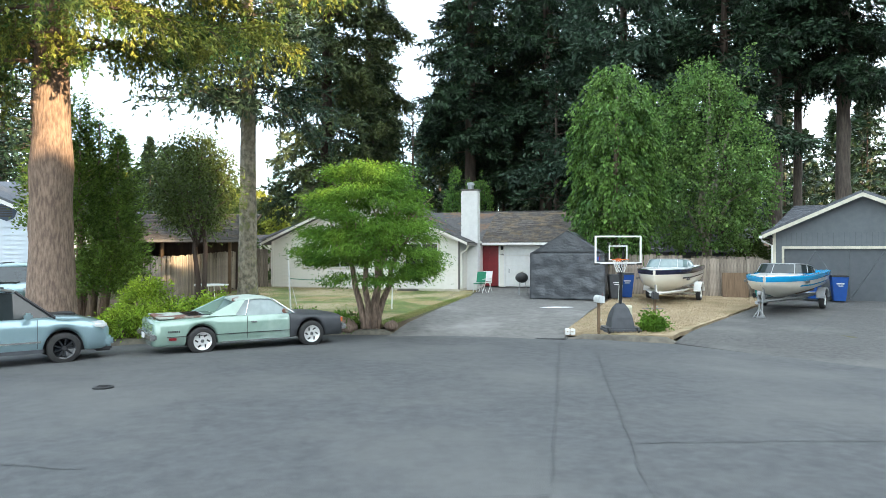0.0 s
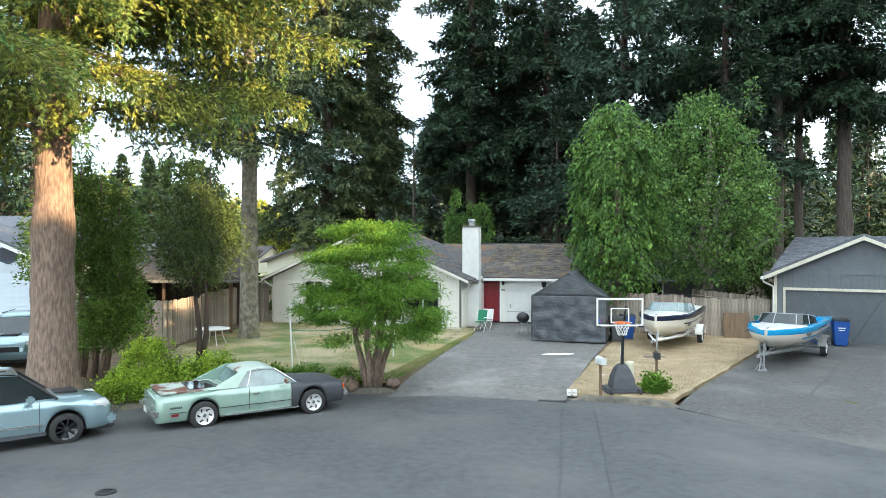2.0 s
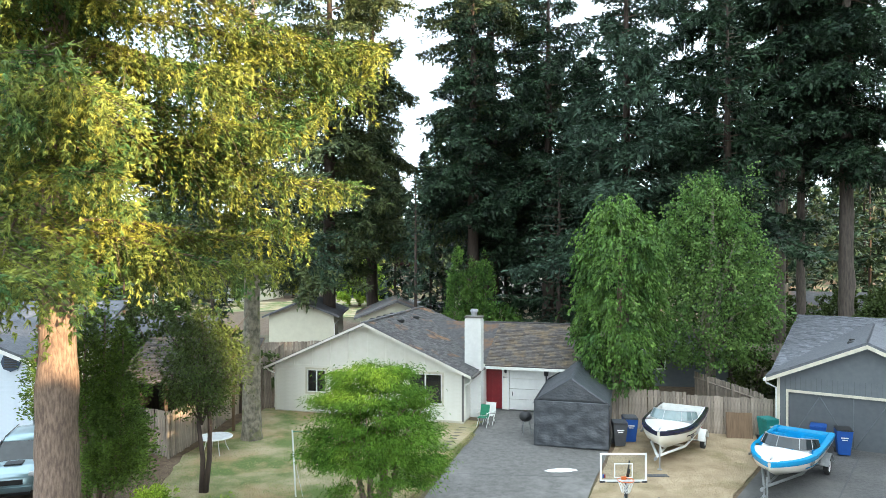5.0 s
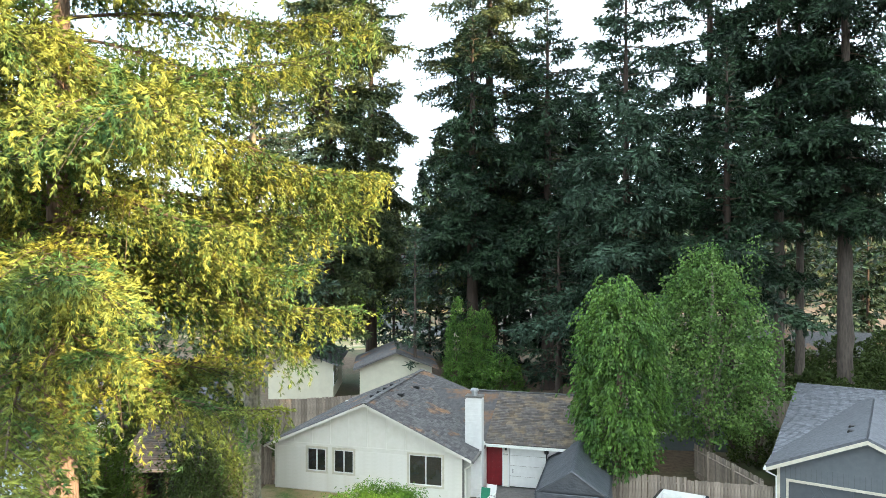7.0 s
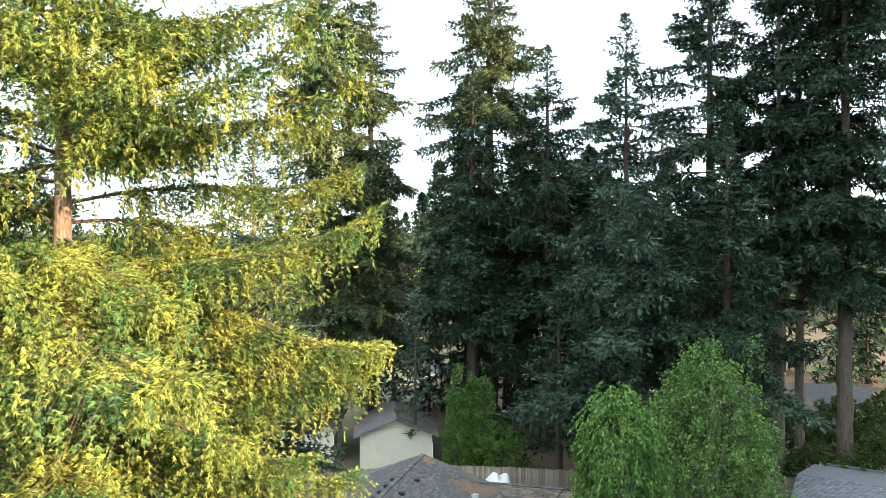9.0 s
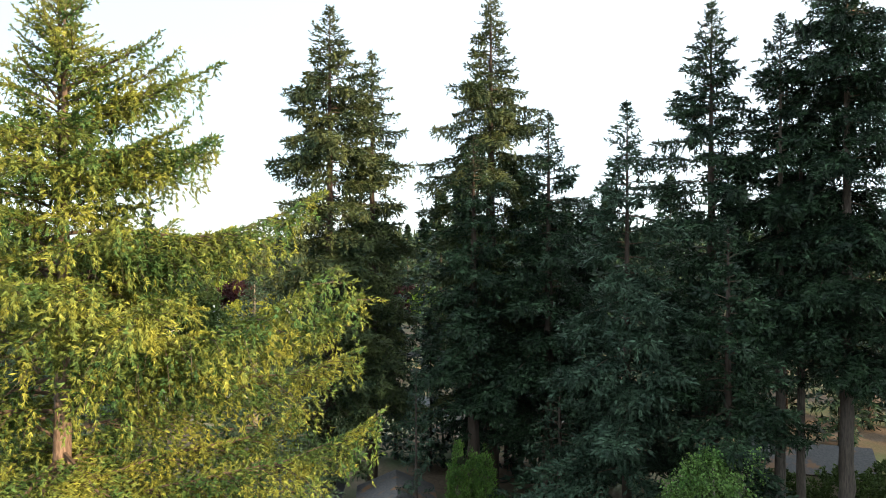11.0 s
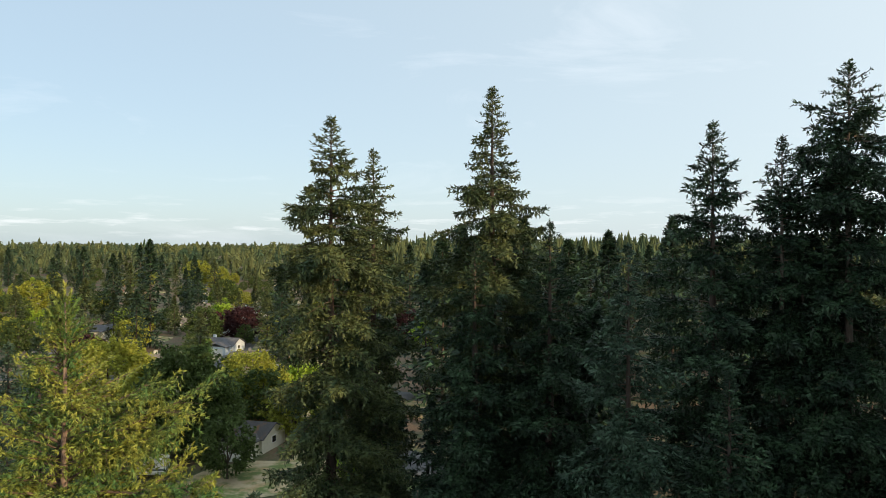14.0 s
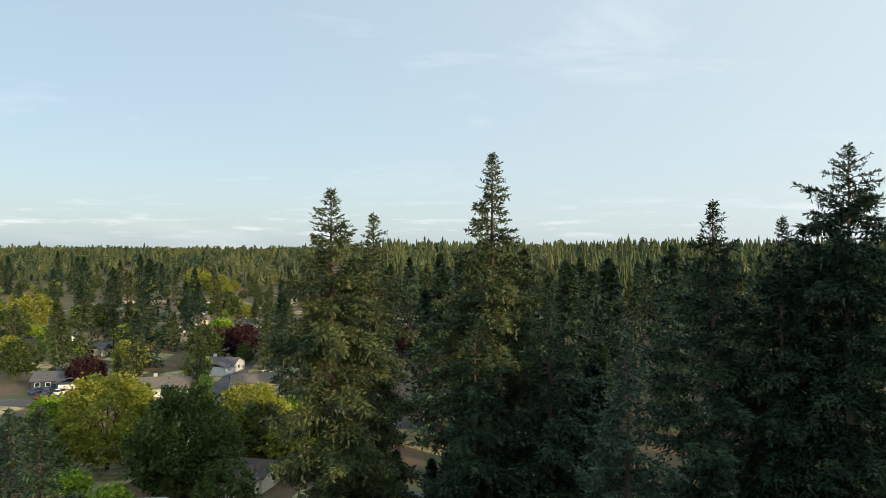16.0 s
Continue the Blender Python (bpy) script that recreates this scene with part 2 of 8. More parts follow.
DRY_NEEDLE = material("dry_grass_blades", (0.42, 0.33, 0.21), (0.30, 0.23, 0.135), 0.9, scale=0.8, island=0.25, translucent=0.2)
GRASS = material("grass_blades", (0.17, 0.26, 0.06), (0.38, 0.33, 0.16), 0.9, scale=0.5, island=0.4, translucent=0.25)
MINT = material("mint_car_paint", (0.30, 0.42, 0.355), (0.26, 0.375, 0.315), 0.25, metal=0.15, scale=2.5, coat=0.9, stain=(0.38, 0.48, 0.43), stain_scale=0.7)
PRIMER = material("charcoal_primer", (0.045, 0.048, 0.055), (0.06, 0.063, 0.07), 0.55, scale=4)
SILVER = material("silver_blue_car_paint", (0.30, 0.42, 0.46), (0.28, 0.40, 0.44), 0.28, metal=0.45, scale=3, coat=0.8)
BLACK_PAINT = material("black_car_paint", (0.012, 0.014, 0.018), None, 0.2, coat=0.6)
RUST = material("rusty_bed_cover", (0.40, 0.50, 0.44), (0.42, 0.47, 0.43), 0.6, scale=3, stain=(0.16, 0.06, 0.035), stain_scale=1.1, stain_at=(0.5, 0.58))
CAR_GLASS = material("car_glass", (0.03, 0.038, 0.04), (0.02, 0.025, 0.027), 0.05, scale=2, spec=0.6)
# opaque pale teal stands for the sky reflected in the pickup's windows
PALE_GLASS = material("pale_opaque_glass", (0.20, 0.27, 0.27), (0.13, 0.18, 0.18), 0.10, scale=1.5, spec=1.0)
RUBBER = material("tyre_rubber", (0.022, 0.022, 0.023), (0.035, 0.034, 0.033), 0.85, scale=8)
CHROME = material("chrome", (0.66, 0.66, 0.66), None, 0.22, metal=0.9)
WHEEL = material("polished_wheel", (0.75, 0.75, 0.74), (0.66, 0.66, 0.65), 0.3, metal=0.25, scale=12)
STEEL = material("galvanized_steel", (0.42, 0.43, 0.44), (0.33, 0.34, 0.35), 0.45, metal=0.6, scale=9)
BLACK = material("black_plastic", (0.022, 0.022, 0.024), (0.03, 0.03, 0.032), 0.55, scale=6)
GREY_PLASTIC = material("dark_grey_plastic", (0.065, 0.07, 0.08), (0.05, 0.054, 0.062), 0.6, scale=5)
TARP = material("grey_tarp", (0.085, 0.092, 0.105), (0.06, 0.066, 0.076), 0.38, scale=2.5, detail=6, bump=1.0, bump_scale=6, stretch=(1, 1, 1.6))
BOAT_WHITE = material("white_gelcoat", (0.78, 0.78, 0.75), (0.72, 0.72, 0.69), 0.25, scale=2, coat=0.4)
BOAT_CREAM = material("cream_gelcoat", (0.80, 0.76, 0.66), (0.74, 0.70, 0.60), 0.3, scale=2, coat=0.3)
BOAT_NAVY = material("navy_gelcoat", (0.02, 0.022, 0.05), None, 0.25, coat=0.4)
BOAT_BLUE = material("sky_blue_gelcoat", (0.01, 0.30, 0.58), (0.01, 0.26, 0.52), 0.25, coat=0.4)
VINYL = material("pale_vinyl", (0.66, 0.68, 0.68), None, 0.5)
BIN_BLUE = material("blue_bin_plastic", (0.01, 0.08, 0.34), (0.008, 0.07, 0.30), 0.5)
BIN_GREEN = material("teal_bin_plastic", (0.02, 0.22, 0.20), None, 0.5)
GREEN = material("green_fabric", (0.02, 0.22, 0.12), None, 0.7)
ORANGE = material("orange_paint", (0.75, 0.16, 0.03), None, 0.5)
PLEXI = glass("clear_acrylic", (0.92, 0.95, 0.95))
TERRACOTTA = material("pink_terracotta", (0.55, 0.26, 0.20), None, 0.7)
BEIGE_WALL = material("beige_wall", (0.52, 0.43, 0.34), (0.46, 0.38, 0.30), 0.75, scale=2)
CREAM_WALL = material("cream_wall", (0.60, 0.58, 0.46), (0.55, 0.53, 0.42), 0.75, scale=2)
GREY_ROOF = material("far_grey_roof", (0.12, 0.12, 0.13), (0.08, 0.08, 0.085), 0.9, scale=1.2, detail=6)
TAN_ROOF = material("far_tan_roof", (0.19, 0.165, 0.14), (0.14, 0.12, 0.10), 0.9, scale=1.2, detail=6)

# ---- builders ----


def mesh_object(name, verts, faces, mat, smooth=False):
    me = bpy.data.meshes.new(name)
    me.from_pydata(verts, [], faces)
    me.validate()
    me.materials.append(mat)
    if smooth:
        me.shade_smooth()
    me.update()
    return new(name, me)


def from_bm(name, bm, mat, smooth=False):
    me = bpy.data.meshes.new(name)
    bmesh.ops.recalc_face_normals(bm, faces=bm.faces)
    bm.to_mesh(me)
    bm.free()
    me.materials.append(mat)
    if smooth:
        me.shade_smooth()
    return new(name, me)


def part(name, bm, mat, parent, label="", smooth=False):
    ob = from_bm(name, bm, mat, smooth)
    ob.parent = parent
    if label:
        ob["label"] = label
    return ob


def thing(name, m, label, category, group="", kind=""):
    ob = new(name)
    ob.matrix_world = m
    return tagged(ob, label, category, group, kind)


def box(bm, x0, x1, y0, y1, z0, z1, bevel=0.0, m=None):
    """Adds a box to bm, with chamfered edges if asked."""
    made = bmesh.ops.create_cube(bm, size=1.0)["verts"]
    for v in made:
        v.co = Vector(((x0 + x1) / 2 + v.co.x * (x1 - x0), (y0 + y1) / 2 + v.co.y * (y1 - y0), (z0 + z1) / 2 + v.co.z * (z1 - z0)))
    if bevel:
        edges = list({e for v in made for e in v.link_edges})
        made = [v for v in bmesh.ops.bevel(bm, geom=edges, offset=bevel, segments=2, affect="EDGES")["verts"]]
        made = list({v for v in made})
    if m is not None:
        bmesh.ops.transform(bm, matrix=m, verts=made)
    return bm


def boxes(*dims, bevel=0.0):
    bm = bmesh.new()
    for d in dims:
        box(bm, *d, bevel=bevel)
    return bm


def rod(bm, a, b, r0, r1=None, sides=8, caps=True):
    """A tapered round bar from a to b."""
    a, b = Vector(a), Vector(b)
    r1 = r0 if r1 is None else r1
    q = (b - a).to_track_quat("Z", "Y")
    rings = []
    for c, r in ((a, r0), (b, r1)):
        rings.append([bm.verts.new(c + q @ Vector((r * math.cos(2 * math.pi * k / sides), r * math.sin(2 * math.pi * k / sides), 0))) for k in range(sides)])
    for k in range(sides):
        bm.faces.new((rings[0][k], rings[0][(k + 1) % sides], rings[1][(k + 1) % sides], rings[1][k]))
    if caps:
        bm.faces.new(rings[0][::-1])
        bm.faces.new(rings[1])
    return bm


def rods(*pairs, r=0.02, sides=8):
    bm = bmesh.new()
    for a, b in pairs:
        rod(bm, a, b, r, sides=sides)
    return bm


def tube(bm, points, radii, sides=8):
    """A bent tapered bar along points."""
    rings = []
    for i, p in enumerate(points):
        a = Vector(points[max(i - 1, 0)])
        b = Vector(points[min(i + 1, len(points) - 1)])
        q = Vector((0, 0, 1)).rotation_difference(b - a)
        r = radii[i]
        rings.append([bm.verts.new(Vector(p) + q @ Vector((r * math.cos(2 * math.pi * k / sides), r * math.sin(2 * math.pi * k / sides), 0))) for k in range(sides)])
    for i in range(len(rings) - 1):
        for k in range(sides):
            bm.faces.new((rings[i][k], rings[i][(k + 1) % sides], rings[i + 1][(k + 1) % sides], rings[i + 1][k]))
    bm.faces.new(rings[0][::-1])
    bm.faces.new(rings[-1])
    return bm


def loft(sections, closed=False, caps=True):
    """Skins a row of sections, each a list of points of equal length."""
    bm = bmesh.new()
    rows = [[bm.verts.new(p) for p in s] for s in sections]
    n = len(rows[0])
    for a, b in zip(rows, rows[1:]):
        for k in range(n if closed else n - 1):
            try:
                bm.faces.new((a[k], a[(k + 1) % n], b[(k + 1) % n], b[k]))
            except ValueError:
                pass
    if caps:
        for r in (rows[0][::-1], rows[-1]):
            try:
                bm.faces.new(r)
            except ValueError:
                pass
    return bm


def prism(bm, outline, y0, y1):
    """Extrudes an outline of (x, z) from y0 to y1."""
    a = [bm.verts.new((x, y0, z)) for x, z in outline]
    b = [bm.verts.new((x, y1, z)) for x, z in outline]
    n = len(a)
    bm.faces.new(a)
    bm.faces.new(b[::-1])
    for k in range(n):
        bm.faces.new((a[k], b[k], b[(k + 1) % n], a[(k + 1) % n]))
    return bm


def disc(bm, c, r, axis="Y", depth=0.05, sides=20):
    d = {"X": Vector((depth / 2, 0, 0)), "Y": Vector((0, depth / 2, 0)), "Z": Vector((0, 0, depth / 2))}[axis]
    return rod(bm, Vector(c) - d, Vector(c) + d, r, sides=sides)

# ---- ground, road, drives ----
ROAD_C = (-0.9, 8.5)


def road_radius(x, y):
    a = math.degrees(math.atan2(x - ROAD_C[0], y - ROAD_C[1]))
    return 13.3 - 0.6 * math.exp(-((a - 12) / 18) ** 2)


def gz(x, y):
    """Height of the ground: a crowned turning circle, yards that rise gently behind the kerb, a low ridge far off."""
    r = math.hypot(x - ROAD_C[0], y - ROAD_C[1])
    d = r - road_radius(x, y)
    if d < 0:
        return 0.1 - 0.32 * (r / 13.2) ** 2
    slope = 0.036 - 0.014 * min(max((x - 4) / 9, 0), 1)
    z = -0.08 + slope * min(d, 14.0)
    far = math.hypot(x, y)
    if far > 350:
        z += 24 * min((far - 350) / 900, 1) ** 1.5
    return z


def axis_lines(lo, hi, fine, far, step=1.0):
    lines = list(np.arange(lo, hi + 0.01, step))
    for end, sign in ((hi, 1), (lo, -1)):
        v, s = end, step
        while abs(v) < far:
            s *= 1.22
            v += sign * s
            lines.append(v)
    return sorted(lines)


def in_street(x, y):
    d = math.hypot(x - ROAD_C[0], y - ROAD_C[1]) - road_radius(x, y)
    a = math.degrees(math.atan2(x - ROAD_C[0], y - ROAD_C[1]))
    if d < 2.4 and (-5 < a < 22 or 30 < a < 75):
        return True
    return math.hypot(x - ROAD_C[0], y - ROAD_C[1]) < road_radius(x, y) + 0.15 or (abs(x + 0.9) < 5.2 and -90 < y < 0)


gx, gy = axis_lines(-26, 30, 1, 4500), axis_lines(-8, 48, 1, 4500)
g_verts = [(x, y, gz(x, y) - (0.26 if in_street(x, y) else 0.0) + 0.05 * noise.noise((x * 0.4, y * 0.4, 0)) * (14 < math.hypot(x + 0.9, y - 8.5))) for y in gy for x in gx]
nx = len(gx)
g_faces = [(j * nx + i, j * nx + i + 1, (j + 1) * nx + i + 1, (j + 1) * nx + i) for j in range(len(gy) - 1) for i in range(nx - 1)]
ground = mesh_object("ground", g_verts, g_faces, SOIL, smooth=True)
tagged(ground, "brown bare soil ground with dry litter between the yards", "ground", kind="structure")

# the turning circle, with the street that leaves it
rv, rf = [], []
RN, RS = 14, 96
for i in range(RN + 1):
    for k in range(RS):
        a = 2 * math.pi * k / RS
        ux, uy = math.sin(a), math.cos(a)
        rad = (road_radius(ROAD_C[0] + ux, ROAD_C[1] + uy) + 0.02) * i / RN
        x, y = ROAD_C[0] + ux * rad, ROAD_C[1] + uy * rad
        rv.append((x, y, 0.1 - 0.32 * (rad / 13.2) ** 2 + 0.012 * noise.noise((x * 0.5, y * 0.5, 3))))
for i in range(RN):
    for k in range(RS):
        rf.append((i * RS + k, i * RS + (k + 1) % RS, (i + 1) * RS + (k + 1) % RS, (i + 1) * RS + k))
n0 = len(rv)
for i in range(25):
    for x in (-6.2, 4.4):
        rv.append((x, -4.0 - 3.5 * i, -0.11))
for i in range(24):
    rf.append((n0 + 2 * i, n0 + 2 * i + 2, n0 + 2 * i + 3, n0 + 2 * i + 1))
road = mesh_object("road", rv, rf, ASPHALT, smooth=True)
tagged(road, "worn grey asphalt turning circle at the street's end", "road", kind="structure")

# kerb: a low rolled concrete step round the circle
ks = []
for k in range(161):
    a = radians(-100 + 200 * k / 160)
    ux, uy = math.sin(a), math.cos(a)
    r0 = road_radius(ROAD_C[0] + ux, ROAD_C[1] + uy)
    ang = math.degrees(a)
    drop = 0.11 if (-3 < ang < 21.5 or 33 < ang < 62) else 0.0
    wob = 0.01 * noise.noise((ux * 9, uy * 9, 0))
    ks.append([(ROAD_C[0] + ux * (r0 + dr), ROAD_C[1] + uy * (r0 + dr), dz - (drop if dz > -0.2 else 0) + wob)
               for dr, dz in ((-0.35, -0.23), (-0.02, -0.232), (0.06, -0.10), (0.10, -0.075), (0.24, -0.07), (0.26, -0.3))])
kerb = from_bm("kerb", loft(ks), KERB, smooth=False)
tagged(kerb, "weathered dirty concrete kerb round the road", "kerb", kind="structure")


def strip(name, left, right, mat, label, lift=0.02, nu=26, nv=22, category="drive"):
    """A slab laid over the ground between two edges."""
    def along(line, t):
        t = t * (len(line) - 1)
        i = min(int(t), len(line) - 2)
        f = t - i
        return (line[i][0] * (1 - f) + line[i + 1][0] * f, line[i][1] * (1 - f) + line[i + 1][1] * f)
    verts = []
    for j in range(nv + 1):
        a, b = along(left, j / nv), along(right, j / nv)
        for i in range(nu + 1):
            f = i / nu
            edge = 0.12 * noise.noise((j * 0.7, f * 3, len(name))) if i in (0, nu) and category == "lawn" else 0
            x, y = a[0] * (1 - f) + b[0] * f + edge, a[1] * (1 - f) + b[1] * f
            z = gz(x, y) + lift
            r = math.hypot(x - ROAD_C[0], y - ROAD_C[1]) - road_radius(x, y)
            if r < 0.9 and category == "lawn":
                z = min(z, -0.066 + 0.07 * max(r, 0))
            if r < 0.9 and category != "lawn":
                z = min(z, -0.205 + 0.15 * max(r, 0) + 0.02)
            verts.append((x, y, z))
    n = nu + 1
    faces = [(j * n + i, j * n + i + 1, (j + 1) * n + i + 1, (j + 1) * n + i) for j in range(nv) for i in range(nu)]
    base = len(verts)
    rim = [i for i in range(n)] + [j * n + nu for j in range(1, nv + 1)] + [nv * n + i for i in range(nu - 1, -1, -1)] + [j * n for j in range(nv - 1, 0, -1)]
    verts += [(verts[i][0], verts[i][1], verts[i][2] - 0.12) for i in rim]
    for k in range(len(rim)):
        k2 = (k + 1) % len(rim)
        faces.append((rim[k], base + k, base + k2, rim[k2]))
    return tagged(mesh_object(name, verts, faces, mat, smooth=False), label, category, kind="structure")


lawn = strip("lawn", [(-10.0, 23.6), (-10.6, 28.5), (-9.2, 36.2)], [(-1.9, 22.6), (0.2, 28.5), (1.7, 33.6)], LAWN, "patchy half-dry green lawn before the house", 0.05, category="lawn")
dry = strip("dry_lawn", [(3.62, 20.86), (5.3, 25.3), (7.2, 30), (7.9, 33)], [(6.5, 19.86), (9.4, 23.7), (11.9, 27.1), (15.0, 31.6)], STRAW, "parched straw-coloured lawn strip between two drives", 0.045, category="lawn")
drive_1 = strip("driveway", [(-1.75, 20.6), (-0.2, 26.5), (1.5, 32.6), (1.9, 36.6)], [(3.45, 20.2), (5.2, 25.3), (7.0, 30), (8.6, 35.6)], CONCRETE, "stained grey concrete driveway rising to a garage", 0.03)
drive_2 = strip("driveway", [(6.4, 19.45), (9.5, 23.6), (12.0, 27.0), (14.9, 30.8)], [(13.2, 9.0), (17, 13), (21, 18), (23.5, 25.5)], AGGREGATE, "broad worn aggregate driveway of the grey garage", 0.03)


def ribbon(name, points, width, mat, parent, lift):
    """A narrow line laid on a slab."""
    verts, faces = [], []
    for i, (x, y) in enumerate(points):
        a, b = points[max(i - 1, 0)], points[min(i + 1, len(points) - 1)]
        d = Vector((b[0] - a[0], b[1] - a[1])).normalized()
        w = width * (0.7 + 0.6 * random.random())
        for s in (-1, 1):
            px, py = x - d.y * w * s, y + d.x * w * s
            verts.append((px, py, gz(px, py) + lift))
    for i in range(len(points) - 1):
        faces.append((2 * i, 2 * i + 1, 2 * i + 3, 2 * i + 2))
    ob = mesh_object(name, verts, faces, mat)
    ob.parent = parent
    return ob


def wander(a, b, n, amount, seed):
    rnd = random.Random(seed)
    pts = []
    for i in range(n + 1):
        f = i / n
        pts.append((a[0] + (b[0] - a[0]) * f + rnd.uniform(-amount, amount), a[1] + (b[1] - a[1]) * f + rnd.uniform(-amount, amount)))
    return pts


for k, (a, b) in enumerate((((3.3, 19.9), (1.1, 7.0)), ((4.1, 19.4), (2.0, 7.0)), ((1.0, 6.6), (-3.8, 6.2)), ((2.0, 8.4), (8.6, 9.0)), ((6.4, 12.4), (11.2, 9.2)), ((4.9, 9.6), (6.4, 6.3)), ((-2.2, 5.8), (0.6, 5.2)), ((-9, 8.5), (-3.8, 7.4)), ((3.5, 16.2), (5.0, 13.4)), ((7.6, 7.4), (9.8, 6.0)))):
    ribbon("crack", wander(a, b, 26, 0.03, k), 0.008, CRACK, road, 0.016)
ribbon("joint", wander((10.2, 19.8), (16.6, 28.4), 12, 0.01, 77), 0.03, CRACK, drive_2, 0.036)
ribbon("joint", wander((0.4, 26.6), (4.6, 26.2), 8, 0.02, 78), 0.02, CRACK, drive_1, 0.036)
bm = bmesh.new()
disc(bm, (0, 0, 0), 0.17, "Z", 0.03, 24)
for k in range(5):
    box(bm, -0.1, 0.1, -0.08 + 0.04 * k - 0.006, -0.08 + 0.04 * k + 0.006, 0.012, 0.022)
manhole = part("cover", bm, BLACK, thing("manhole_cover", pose(-5.78, 12.03, gz(-5.78, 12.03) + 0.012), "dark round iron manhole cover in the asphalt", "manhole"))
drain = thing("storm_drain", pose(3.15, 20.35, -0.20, 0, 0, -17), "iron storm drain grate in the gutter beside the kerb", "drain")
part("grate", boxes(*[(-0.4, 0.4, -0.2 + 0.08 * k, -0.17 + 0.08 * k, 0, 0.03) for k in range(6)], (-0.44, -0.4, -0.24, 0.27, 0, 0.032), (0.4, 0.44, -0.24, 0.27, 0, 0.032)), BLACK, drain)

# ---- houses ----


def lap_wall(parent, length, height, openings, mat, m, course=0.19, board_name="board"):
    """A wall of lapped boards with real openings: a core slab in pieces and one board a course between the openings."""
    cuts = sorted({0.0, length, *[o[0] for o in openings], *[o[1] for o in openings]})
    for a, b in zip(cuts, cuts[1:]):
        mid = (a + b) / 2
        z = 0.0
        for o in sorted([o for o in openings if o[0] < mid < o[1]], key=lambda o: o[2]):
            if o[2] > z:
                part("wall_core", boxes((a, b, 0.03, 0.15, z, o[2])), mat, parent).matrix_local = m
            z = o[3]
        if z < height:
            part("wall_core", boxes((a, b, 0.03, 0.15, z, height)), mat, parent).matrix_local = m
    shared = {}
    n = int(height / course)
    for i in range(n):
        z0, z1 = i * course, (i + 1) * course
        spans = [(0.0, length)]
        for o in openings:
            if o[2] < z1 - 0.03 and o[3] > z0 + 0.03:
                spans = [s for a, b in spans for s in ((a, min(b, o[0])), (max(a, o[1]), b)) if s[1] - s[0] > 0.03]
        for a, b in spans:
            key = round(b - a, 3)
            if key not in shared:
                bm = bmesh.new()
                vs = [bm.verts.new(p) for x in (0, b - a) for p in ((x, -0.012, 0), (x, 0.03, 0), (x, 0.03, course), (x, 0.022, course))]
                for f in ((0, 1, 2, 3), (7, 6, 5, 4), (0, 3, 7, 4), (0, 4, 5, 1), (3, 2, 6, 7)):
                    bm.faces.new([vs[q] for q in f])
                me = bpy.data.meshes.new(board_name)
                bmesh.ops.recalc_face_normals(bm, faces=bm.faces)
                bm.to_mesh(me)
                bm.free()
                me.materials.append(mat)
                shared[key] = me
            ob = new(board_name, shared[key])
            ob.parent = parent
            ob.matrix_local = m @ Matrix.Translation((a, 0, z0))


def slider_window(parent, m, w, h, frame_mat=TRIM, panes=2):
    win = new("window")
    win.parent = parent
    win.matrix_local = m
    t = 0.09
    part("frame", boxes((-t, w + t, -0.03, 0.05, -t, 0), (-t, w + t, -0.03, 0.05, h, h + t), (-t, 0, -0.03, 0.05, 0, h), (w, w + t, -0.03, 0.05, 0, h)), frame_mat, win)
    part("sash", boxes((0.001, w - 0.001, 0.0, 0.045, 0.001, 0.05), (0.001, w - 0.001, 0.0, 0.045, h - 0.05, h - 0.001), *[(w * k / panes - (0.03 if 0 < k < panes else 0), w * k / panes + (0.03 if k < panes else 0), 0.002, 0.04, 0.05, h - 0.05) if k < panes else (w - 0.05, w - 0.001, 0.002, 0.04, 0.05, h - 0.05) for k in range(panes + 1)]), WHITE, win)
    for k in range(panes):
        part("pane", boxes((w * k / panes + 0.04, w * (k + 1) / panes - 0.04, 0.02, 0.03, 0.05, h - 0.05)), DARK_PANE, win)
    return win


def shingle_field(name, parent, m, width, run, mat, exposure=0.145, piece=0.32, seed=0, keep=None):
    """Rows of overlapping shingles on the plane z=0 of m; x along the eave, y up the slope."""
    rnd = np.random.RandomState(seed)
    verts, faces = [], []
    rows = int(run / exposure)
    for j in range(rows):
        x = -rnd.rand() * piece
        while x < width:
            w = piece * (0.75 + 0.5 * rnd.rand())
            a, b = max(x, 0), min(x + w - 0.008, width)
            x += w
            if b - a < 0.03 or (keep and not keep((a + b) / 2, (j + 0.5) * exposure)):
                continue
            y0, y1 = j * exposure - 0.01 * rnd.rand(), (j + 1.25) * exposure
            h = 0.014 + 0.012 * rnd.rand()
            n = len(verts)
            verts += [(a, y0, 0), (b, y0, 0), (b, y0, h), (a, y0, h), (b, y1, 0.002), (a, y1, 0.002)]
            faces += [(n, n + 1, n + 2, n + 3), (n + 3, n + 2, n + 4, n + 5), (n, n + 3, n + 5), (n + 1, n + 4, n + 2)]
    ob = mesh_object(name, verts, faces, mat)
    ob.parent = parent
    ob.matrix_local = m
    return tagged(ob, kind="stuff")


def plane_to(a, b, c):
    """A matrix whose x runs from a to b, y towards c, z out."""
    a, b, c = Vector(a), Vector(b), Vector(c)
    x = (b - a).normalized()
    z = x.cross(c - a).normalized()
    y = z.cross(x)
    return Matrix(((x.x, y.x, z.x, a.x), (x.y, y.y, z.y, a.y), (x.z, y.z, z.z, a.z), (0, 0, 0, 1)))


